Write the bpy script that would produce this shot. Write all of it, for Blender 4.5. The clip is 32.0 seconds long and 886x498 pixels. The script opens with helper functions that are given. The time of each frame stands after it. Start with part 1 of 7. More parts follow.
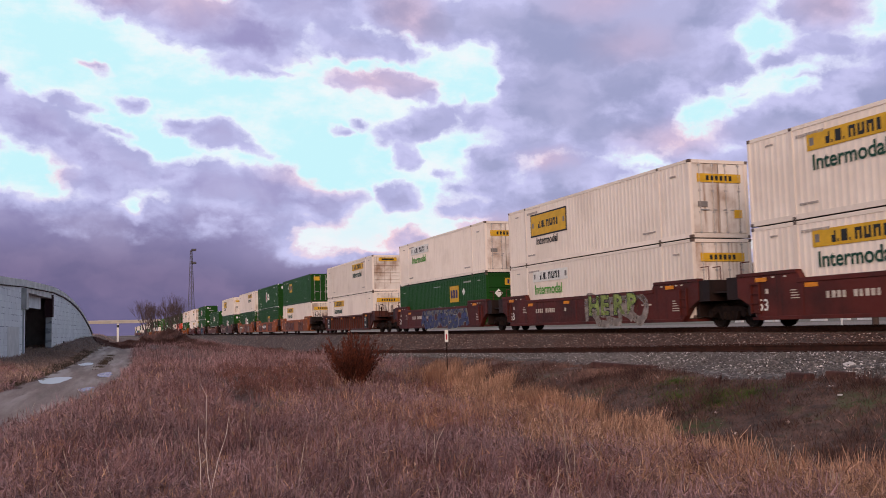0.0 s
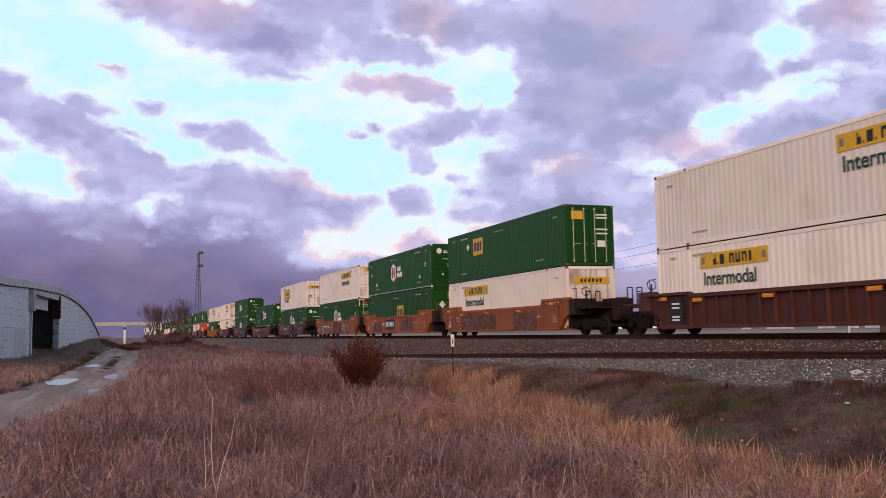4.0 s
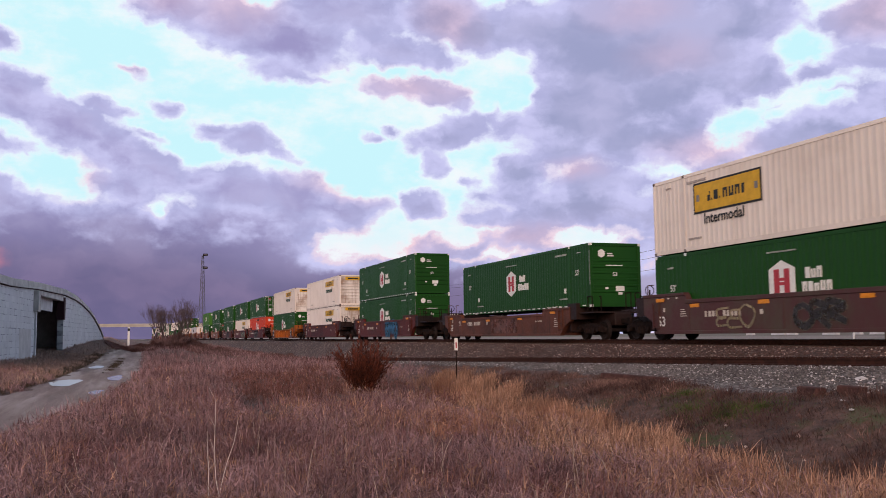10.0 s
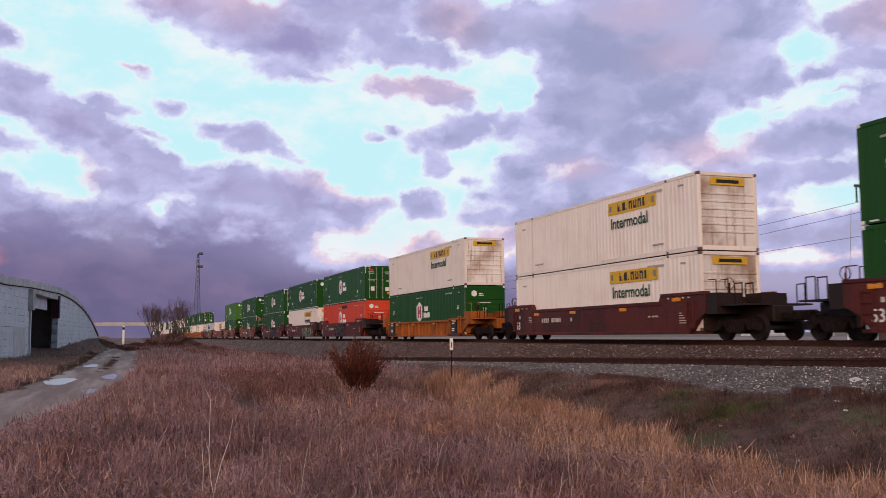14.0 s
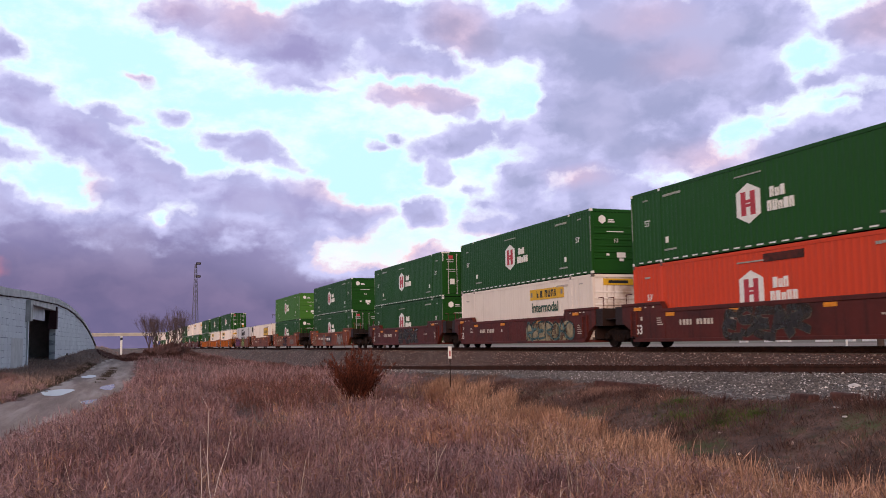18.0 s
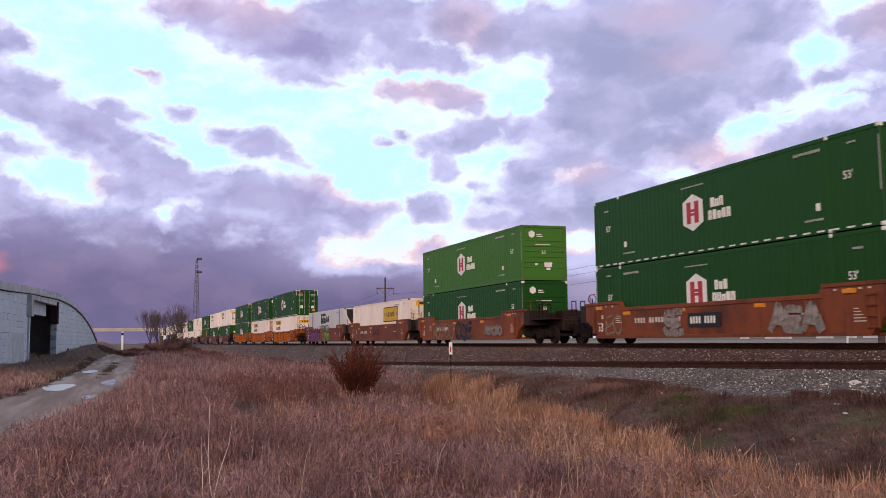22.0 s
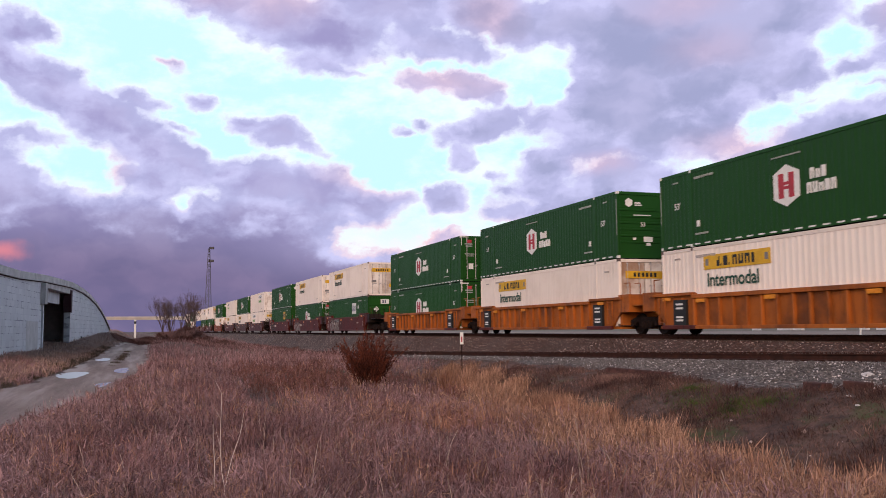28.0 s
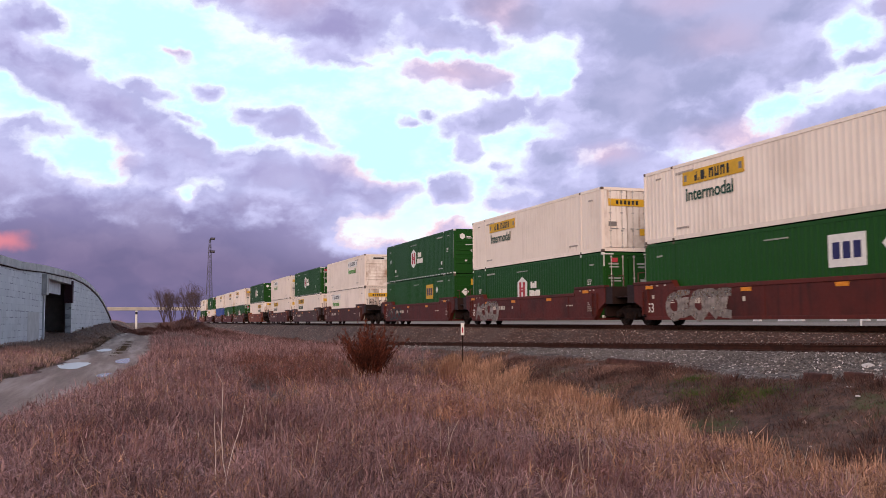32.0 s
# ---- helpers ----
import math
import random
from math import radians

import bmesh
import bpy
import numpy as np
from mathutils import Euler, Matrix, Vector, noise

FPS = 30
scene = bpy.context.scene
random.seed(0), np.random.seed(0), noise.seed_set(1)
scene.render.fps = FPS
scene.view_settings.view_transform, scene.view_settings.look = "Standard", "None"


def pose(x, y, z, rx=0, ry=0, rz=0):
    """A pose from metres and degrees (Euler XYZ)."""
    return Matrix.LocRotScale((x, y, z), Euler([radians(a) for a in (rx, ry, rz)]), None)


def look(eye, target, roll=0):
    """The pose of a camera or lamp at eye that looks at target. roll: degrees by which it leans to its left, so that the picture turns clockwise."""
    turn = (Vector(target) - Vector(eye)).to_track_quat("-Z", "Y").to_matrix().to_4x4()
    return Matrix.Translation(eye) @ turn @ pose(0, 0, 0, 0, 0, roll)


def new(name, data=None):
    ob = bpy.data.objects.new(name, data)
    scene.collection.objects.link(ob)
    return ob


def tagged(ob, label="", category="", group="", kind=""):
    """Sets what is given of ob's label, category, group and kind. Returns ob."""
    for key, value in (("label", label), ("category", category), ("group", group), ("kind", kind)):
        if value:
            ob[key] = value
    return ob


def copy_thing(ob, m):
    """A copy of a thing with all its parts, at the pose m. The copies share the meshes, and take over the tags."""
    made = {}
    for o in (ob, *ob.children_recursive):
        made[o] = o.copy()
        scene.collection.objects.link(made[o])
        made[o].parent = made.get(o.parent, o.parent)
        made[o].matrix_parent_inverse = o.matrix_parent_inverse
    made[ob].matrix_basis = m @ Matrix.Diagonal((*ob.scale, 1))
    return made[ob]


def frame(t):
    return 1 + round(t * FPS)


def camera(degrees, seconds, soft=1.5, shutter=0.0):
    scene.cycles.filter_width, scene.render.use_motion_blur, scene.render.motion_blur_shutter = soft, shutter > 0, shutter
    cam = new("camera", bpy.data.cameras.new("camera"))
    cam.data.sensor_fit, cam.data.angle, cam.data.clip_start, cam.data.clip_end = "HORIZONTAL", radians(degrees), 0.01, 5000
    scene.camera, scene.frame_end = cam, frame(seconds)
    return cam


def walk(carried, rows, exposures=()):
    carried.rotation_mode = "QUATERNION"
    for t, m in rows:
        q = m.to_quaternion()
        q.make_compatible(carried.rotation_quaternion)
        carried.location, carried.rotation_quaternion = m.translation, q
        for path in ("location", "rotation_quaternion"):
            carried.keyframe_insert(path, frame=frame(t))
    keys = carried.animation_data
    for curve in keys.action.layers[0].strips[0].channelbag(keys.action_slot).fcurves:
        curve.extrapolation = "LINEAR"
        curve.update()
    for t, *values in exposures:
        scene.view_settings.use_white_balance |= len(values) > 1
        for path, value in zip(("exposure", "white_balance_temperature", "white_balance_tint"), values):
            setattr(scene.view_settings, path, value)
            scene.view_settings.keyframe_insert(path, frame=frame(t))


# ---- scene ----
cam = camera(51.30, 32.0, soft=0.55, shutter=0.18)
EYE = (0.0, 0.0, 0.265)
# seconds, turn from the track line, tilt up, lean, in degrees
HEADING = [
   (0.0, 20.068, 4.829, -1.498), (0.5, 20.162, 4.786, -1.427), (1.0, 20.208, 4.666, -0.996),
   (1.5, 20.007, 4.697, -1.165), (2.0, 19.884, 4.790, -1.109), (2.5, 19.817, 4.926, -0.820),
   (3.0, 19.704, 5.059, -0.952), (3.5, 19.759, 5.108, -1.054), (5.5, 19.040, 5.222, -0.837),
   (6.0, 19.122, 5.331, -0.630), (6.5, 19.211, 5.422, -0.581), (7.0, 19.304, 5.582, -0.590),
   (7.5, 19.341, 5.596, -0.609), (8.0, 19.457, 5.497, -0.635), (8.5, 19.423, 5.348, -0.647),
   (9.0, 19.370, 5.228, -0.516), (9.5, 19.314, 5.224, -0.528), (10.0, 19.397, 5.349, -0.653),
   (10.5, 19.436, 5.385, -0.857), (11.0, 19.400, 5.303, -0.697), (11.5, 19.348, 5.237, -0.873),
   (12.0, 19.544, 5.216, -0.590), (12.5, 19.571, 5.229, -0.671), (13.0, 19.625, 5.319, -0.677),
   (13.5, 19.673, 5.354, -0.767), (14.0, 19.670, 5.329, -0.483), (14.5, 19.615, 5.413, -0.353),
   (16.5, 19.734, 5.891, -0.552), (17.0, 19.753, 5.907, -0.541), (17.5, 19.768, 5.882, -0.415),
   (18.0, 19.811, 5.851, -0.826), (18.5, 19.972, 5.834, -1.021), (19.0, 20.067, 5.695, -0.865),
   (19.5, 20.031, 5.661, -0.768), (20.0, 19.940, 5.572, -0.778), (20.5, 19.870, 5.534, -0.718),
   (21.0, 19.775, 5.514, -0.595), (21.5, 19.774, 5.562, -0.650), (22.0, 19.746, 5.599, -0.702),
   (22.5, 19.745, 5.646, -0.718), (23.0, 19.789, 5.645, -0.859), (23.5, 19.787, 5.607, -0.675),
   (24.0, 19.771, 5.552, -0.811), (24.5, 19.875, 5.567, -0.766), (25.0, 19.875, 5.509, -0.650),
   (25.5, 19.826, 5.442, -0.690), (27.5, 19.315, 5.088, -0.428), (28.0, 19.028, 4.983, -0.432),
   (28.5, 18.639, 4.852, -0.311), (29.0, 18.569, 4.780, -0.471), (29.5, 18.419, 4.621, -0.443),
   (30.0, 18.444, 4.509, -0.502), (30.5, 18.495, 4.493, -0.701), (31.0, 18.681, 4.426, -0.620),
   (31.5, 18.836, 4.369, -0.721), (32.0, 18.969, 4.414, -0.397),
]


def aim(turn, tilt, lean):
    a, b = radians(turn), radians(tilt)
    way = (-math.cos(a) * math.cos(b), math.sin(a) * math.cos(b), math.sin(b))
    return look(EYE, [EYE[i] + 100 * way[i] for i in range(3)], lean)


EXPOSURE = [(0.0, -0.12), (2.0, -0.05), (3.0, -0.10), (6.0, 0.0), (7.0, -0.06), (9.0, -0.12), (12.0, -0.06), (14.0, -0.16), (17.0, -0.08), (18.0, 0.0),
            (20.0, 0.06), (22.0, 0.0), (23.0, -0.08), (24.0, -0.15), (25.0, -0.24), (28.0, 0.0), (30.0, 0.06), (32.0, 0.04)]
walk(cam, [(t, aim(a, b, c)) for t, a, b, c in HEADING], EXPOSURE)

# ---- world, sun ----
SUN_EL, SUN_AZ = radians(9), radians(205)
world = bpy.data.worlds.new("dusk")
scene.world = world
world.use_nodes = True
wt = world.node_tree
sky = wt.nodes.new("ShaderNodeTexSky")
sky.sky_type, sky.sun_disc, sky.sun_elevation, sky.sun_rotation = "NISHITA", False, SUN_EL, SUN_AZ
sky.air_density, sky.dust_density, sky.ozone_density = 1.0, 1.5, 2.0
wbg = wt.nodes["Background"]
wt.links.new(sky.outputs[0], wbg.inputs[0])
wbg.inputs[1].default_value = 0.155
sun_data = bpy.data.lights.new("sun", "SUN")
sun_data.energy, sun_data.angle, sun_data.color = 2.75, radians(38), (1.0, 0.72, 0.60)
sun = new("sun", sun_data)
sun.matrix_world = look((75, -52, 46), (-30, 10, 0))


# ---- materials ----
def nodes_of(name):
    m = bpy.data.materials.new(name)
    m.use_nodes = True
    t = m.node_tree
    return m, t, t.nodes["Principled BSDF"]


def put(t, kind, **given):
    n = t.nodes.new(kind)
    for k, v in given.items():
        n.inputs[k.replace("_", " ")].default_value = v
    return n


def math_node(t, op, a, b=None, clamp=False):
    n = t.nodes.new("ShaderNodeMath")
    n.operation, n.use_clamp = op, clamp
    for i, v in enumerate((a, b)):
        if v is None:
            continue
        if isinstance(v, (int, float)):
            n.inputs[i].default_value = v
        else:
            t.links.new(v, n.inputs[i])
    return n.outputs[0]


def mix_colour(t, fac, a, b, mode="MIX"):
    n = t.nodes.new("ShaderNodeMix")
    n.data_type, n.blend_type = "RGBA", mode
    for i, v in ((0, fac), (6, a), (7, b)):
        if isinstance(v, (int, float)):
            n.inputs[i].default_value = v
        elif isinstance(v, tuple):
            n.inputs[i].default_value = (*v[:3], 1)
        else:
            t.links.new(v, n.inputs[i])
    return n.outputs[2]


def ramp(t, value, low, high, a=0.0, b=1.0):
    n = t.nodes.new("ShaderNodeMapRange")
    n.interpolation_type = "SMOOTHSTEP"
    t.links.new(value, n.inputs[0])
    for i, v in enumerate((low, high, a, b)):
        n.inputs[i + 1].default_value = v
    return n.outputs[0]


def noise_of(t, scale, detail=4, rough=0.55, stretch=(1, 1, 1), vector=None):
    co = t.nodes.new("ShaderNodeTexCoord")
    mp = t.nodes.new("ShaderNodeMapping")
    mp.inputs["Scale"].default_value = stretch
    t.links.new(vector if vector is not None else co.outputs["Object"], mp.inputs[0])
    n = put(t, "ShaderNodeTexNoise", Scale=scale, Detail=detail, Roughness=rough)
    t.links.new(mp.outputs[0], n.inputs["Vector"])
    return n.outputs[0]


def bump(t, bsdf, height, strength, distance=0.01):
    n = put(t, "ShaderNodeBump", Strength=strength, Distance=distance)
    t.links.new(height, n.inputs["Height"])
    t.links.new(n.outputs[0], bsdf.inputs["Normal"])


def painted(name, base, dirt, rust=(0.10, 0.045, 0.025), rough=0.5, wear=0.5, streak=0.5):
    """Paint on steel: blotches, rain streaks, rust specks; each object a little different."""
    m, t, b = nodes_of(name)
    info = t.nodes.new("ShaderNodeObjectInfo")
    co = t.nodes.new("ShaderNodeTexCoord")
    add = t.nodes.new("ShaderNodeVectorMath")
    add.operation = "ADD"
    shift = t.nodes.new("ShaderNodeCombineXYZ")
    for i in (0, 2):
        t.links.new(math_node(t, "MULTIPLY", info.outputs["Random"], 37.0), shift.inputs[i])
    t.links.new(co.outputs["Object"], add.inputs[0])
    t.links.new(shift.outputs[0], add.inputs[1])
    v = add.outputs[0]
    big = noise_of(t, 0.55, 5, 0.6, vector=v)
    runs = noise_of(t, 1.0, 4, 0.6, (5.0, 5.0, 0.35), vector=v)
    fine = noise_of(t, 9.0, 6, 0.7, vector=v)
    c = mix_colour(t, math_node(t, "MULTIPLY", ramp(t, big, 0.42, 0.72), wear * 0.55), base, dirt)
    c = mix_colour(t, math_node(t, "MULTIPLY", ramp(t, runs, 0.52, 0.78), streak), c, dirt)
    spots = math_node(t, "MULTIPLY", ramp(t, fine, 0.66, 0.74), ramp(t, big, 0.5, 0.66))
    c = mix_colour(t, math_node(t, "MULTIPLY", spots, wear), c, rust)
    hs = put(t, "ShaderNodeHueSaturation")
    t.links.new(math_node(t, "ADD", math_node(t, "MULTIPLY", info.outputs["Random"], 0.22), 0.89), hs.inputs["Value"])
    t.links.new(c, hs.inputs["Color"])
    t.links.new(hs.outputs[0], b.inputs["Base Color"])
    t.links.new(ramp(t, fine, 0.2, 0.8, rough - 0.1, rough + 0.15), b.inputs["Roughness"])
    b.inputs["Specular IOR Level"].default_value = 0.18
    bump(t, b, fine, 0.12, 0.004)
    return m


def plain(name, base, rough=0.6, metal=0.0, vary=0.25, scale=6.0, second=None, gloss=0.25):
    m, t, b = nodes_of(name)
    n = noise_of(t, scale, 5, 0.6)
    dark = second or tuple(c * (1 - vary) for c in base)
    t.links.new(mix_colour(t, ramp(t, n, 0.3, 0.7), base, dark), b.inputs["Base Color"])
    b.inputs["Roughness"].default_value, b.inputs["Metallic"].default_value = rough, metal
    b.inputs["Specular IOR Level"].default_value = gloss
    bump(t, b, n, 0.2, 0.006)
    return m


STAINED = painted("rust_stained_white_paint", (0.78, 0.71, 0.65), (0.30, 0.17, 0.10), rough=0.6, wear=1.7, streak=1.0)
WHITE = painted("white_paint", (0.83, 0.725, 0.64), (0.50, 0.40, 0.33), rough=0.5, wear=0.5, streak=0.35)
GREEN = painted("green_paint", (0.0100, 0.062, 0.0065), (0.013, 0.042, 0.010), rough=0.45, wear=0.3, streak=0.3)
LIGHT_GREEN = painted("faded_green_paint", (0.050, 0.150, 0.021), (0.045, 0.11, 0.025), rough=0.5, wear=0.3, streak=0.3)
DEEP_GREEN = painted("deep_green_paint", (0.006, 0.048, 0.012), (0.010, 0.040, 0.013), rough=0.45, wear=0.3)
RED = painted("orange_red_paint", (0.62, 0.060, 0.022), (0.40, 0.06, 0.03), rough=0.5, wear=0.3)
BLUE = painted("blue_paint", (0.05, 0.09, 0.30), (0.06, 0.07, 0.18), wear=0.3)
REEFER = painted("cool_white_paint", (0.62, 0.60, 0.60), (0.42, 0.40, 0.40), wear=0.3, streak=0.3)
MAROON = painted("maroon_paint", (0.098, 0.019, 0.014), (0.030, 0.012, 0.010), wear=1.3, streak=0.8)
BROWN = painted("brown_paint", (0.085, 0.026, 0.018), (0.034, 0.016, 0.014), wear=1.3, streak=0.8)
RUSTY = painted("faded_orange_brown_paint", (0.20, 0.052, 0.020), (0.062, 0.022, 0.016), wear=1.4, streak=0.8)
AMBER = painted("amber_paint", (0.36, 0.100, 0.016), (0.085, 0.030, 0.013), wear=1.5, streak=0.8)
TAWNY = painted("tawny_orange_paint", (0.30, 0.085, 0.026), (0.10, 0.035, 0.022), wear=1.3, streak=0.8)
DRAB = painted("drab_rust_paint", (0.115, 0.040, 0.024), (0.035, 0.018, 0.014), wear=1.4, streak=0.8)
MOTTLED = painted("mottled_purple_brown_paint", (0.075, 0.030, 0.030), (0.07, 0.07, 0.045), wear=1.0, streak=0.4)
YELLOW = plain("yellow_sheet", (0.70, 0.40, 0.025), 0.5, vary=0.2, scale=3)
BLACK = plain("black_sheet", (0.02, 0.02, 0.02), 0.5)
MARK_GREEN = plain("green_lettering", (0.012, 0.07, 0.045), 0.5)
BRIGHT_GREEN = plain("bright_green_lettering", (0.10, 0.36, 0.05), 0.5)
MARK_WHITE = plain("white_lettering", (0.78, 0.76, 0.72), 0.5, vary=0.12)
FAINT_WHITE = plain("faint_white_stencil", (0.36, 0.38, 0.35), 0.6, vary=0.3)
FAINT_GREY = plain("faint_grey_stencil", (0.44, 0.39, 0.36), 0.6, vary=0.3)
MARK_RED = plain("red_lettering", (0.45, 0.045, 0.06), 0.5)
MARK_GREY = plain("grey_lettering", (0.22, 0.20, 0.19), 0.5)
MARK_NAVY = plain("navy_lettering", (0.03, 0.03, 0.12), 0.5)
REFLECT = plain("amber_reflector", (0.80, 0.28, 0.02), 0.35, vary=0.3)
MAST_STEEL = plain("dull_mast_steel", (0.12, 0.11, 0.12), 0.7, 0.2)
STEEL = plain("galvanised_steel", (0.40, 0.38, 0.37), 0.45, 0.5)
DARK_STEEL = plain("dark_grimy_steel", (0.010, 0.007, 0.007), 0.85, 0.0, 0.4, 8, (0.024, 0.014, 0.011), 0.06)
WHEEL_STEEL = plain("wheel_steel", (0.026, 0.018, 0.016), 0.7, 0.1, 0.4, 10, None, 0.1)
RAIL_RUST = plain("rusty_rail", (0.060, 0.024, 0.017), 0.85, 0.0, 0.4, 7, (0.028, 0.014, 0.011), 0.1)
RAIL_TOP = plain("polished_rail", (0.34, 0.30, 0.29), 0.3, 0.9, 0.2, 9)
TIE = plain("creosoted_timber", (0.055, 0.036, 0.030), 0.85, 0, 0.5, 5, (0.10, 0.075, 0.06))

CASTING_STEEL = plain("worn_casting_steel", (0.17, 0.12, 0.10), 0.7, 0.0, 0.5, 9)
GRIMY = painted("grimy_brown_steel", (0.024, 0.012, 0.010), (0.010, 0.008, 0.007), wear=1.2, streak=0.8)


# ---- building tools ----
def box(bm, x0, x1, y0, y1, z0, z1, bevel=0.0):
    c = [bm.verts.new((x, y, z)) for x in (x0, x1) for y in (y0, y1) for z in (z0, z1)]
    made = [bm.faces.new([c[i] for i in f]) for f in ((0, 1, 3, 2), (4, 6, 7, 5), (0, 4, 5, 1), (2, 3, 7, 6), (0, 2, 6, 4), (1, 5, 7, 3))]
    if bevel:
        bmesh.ops.bevel(bm, geom=list({e for f in made for e in f.edges}), offset=bevel, segments=1, affect="EDGES")
    return bm


def boxes(*rows, bevel=0.0):
    bm = bmesh.new()
    for r in rows:
        box(bm, *r, bevel=bevel)
    return bm


def tube(bm, a, b, ra, rb=None, sides=8, caps=True):
    a, b = Vector(a), Vector(b)
    rb = ra if rb is None else rb
    q = (b - a).to_track_quat("Z", "Y").to_matrix()
    ring = lambda o, r: [bm.verts.new(o + q @ Vector((r * math.cos(k * math.tau / sides), r * math.sin(k * math.tau / sides), 0))) for k in range(sides)]
    p, n = ring(a, ra), ring(b, rb)
    for k in range(sides):
        bm.faces.new((p[k], p[(k + 1) % sides], n[(k + 1) % sides], n[k]))
    if caps:
        bm.faces.new(p[::-1])
        bm.faces.new(n)
    return bm


def tubes(*rows, sides=8):
    bm = bmesh.new()
    for r in rows:
        tube(bm, *r, sides=sides)
    return bm


MESHES = {}


def mesh_from(name, bm, material, smooth=False):
    me = bpy.data.meshes.new(name)
    bmesh.ops.recalc_face_normals(bm, faces=bm.faces)
    bm.to_mesh(me)
    bm.free()
    me.materials.append(material)
    if smooth:
        me.shade_smooth()
    return me


def part(name, bm, material, parent, label="", at=None, smooth=False):
    """One mesh object under a thing or part. bm: a bmesh, or a mesh to share."""
    me = bm if isinstance(bm, bpy.types.Mesh) else mesh_from(name, bm, material, smooth)
    ob = new(name, me)
    ob.parent = parent
    if at is not None:
        ob.matrix_basis = at
    return tagged(ob, label)


def shared(key, build, material, smooth=False):
    """A mesh built once for each key and material."""
    k = (key, material.name)
    if k not in MESHES:
        MESHES[k] = mesh_from(str(key), build(), material, smooth)
    return MESHES[k]


def thing(name, m, label, category, group="", kind=""):
    ob = new(name)
    ob.empty_display_size = 0.3
    ob.matrix_basis = m
    return tagged(ob, label, category, group, kind)


def structure(name, bm, material, label="", category="", smooth=False):
    ob = new(name, bm if isinstance(bm, bpy.types.Mesh) else mesh_from(name, bm, material, smooth))
    return tagged(ob, label, category, "", "structure")


def word_mesh(key, text, size, material, spread=1.0, swell=0.012):
    k = (key, material.name)
    if k not in MESHES:
        cu = bpy.data.curves.new(key, "FONT")
        cu.body, cu.size, cu.extrude, cu.offset, cu.space_character = text, size, 0.002, swell * size, spread
        ob = new("lettering", cu)
        bpy.context.view_layer.update()
        me = bpy.data.meshes.new_from_object(ob.evaluated_get(bpy.context.evaluated_depsgraph_get()))
        bpy.data.objects.remove(ob)
        me.materials.clear()
        me.materials.append(material)
        MESHES[k] = me
    return MESHES[k]


def numpy_mesh(name, verts, faces, material, smooth=False):
    """A mesh from arrays; faces: (n, 3) or (n, 4)."""
    me = bpy.data.meshes.new(name)
    n, k = faces.shape
    me.vertices.add(len(verts))
    me.vertices.foreach_set("co", np.ascontiguousarray(verts, np.float32).ravel())
    me.loops.add(n * k)
    me.loops.foreach_set("vertex_index", np.ascontiguousarray(faces, np.int32).ravel())
    me.polygons.add(n)
    me.polygons.foreach_set("loop_start", np.arange(0, n * k, k, dtype=np.int32))
    me.update(calc_edges=True)
    me.validate()
    me.materials.append(material)
    if smooth:
        me.shade_smooth()
    return me


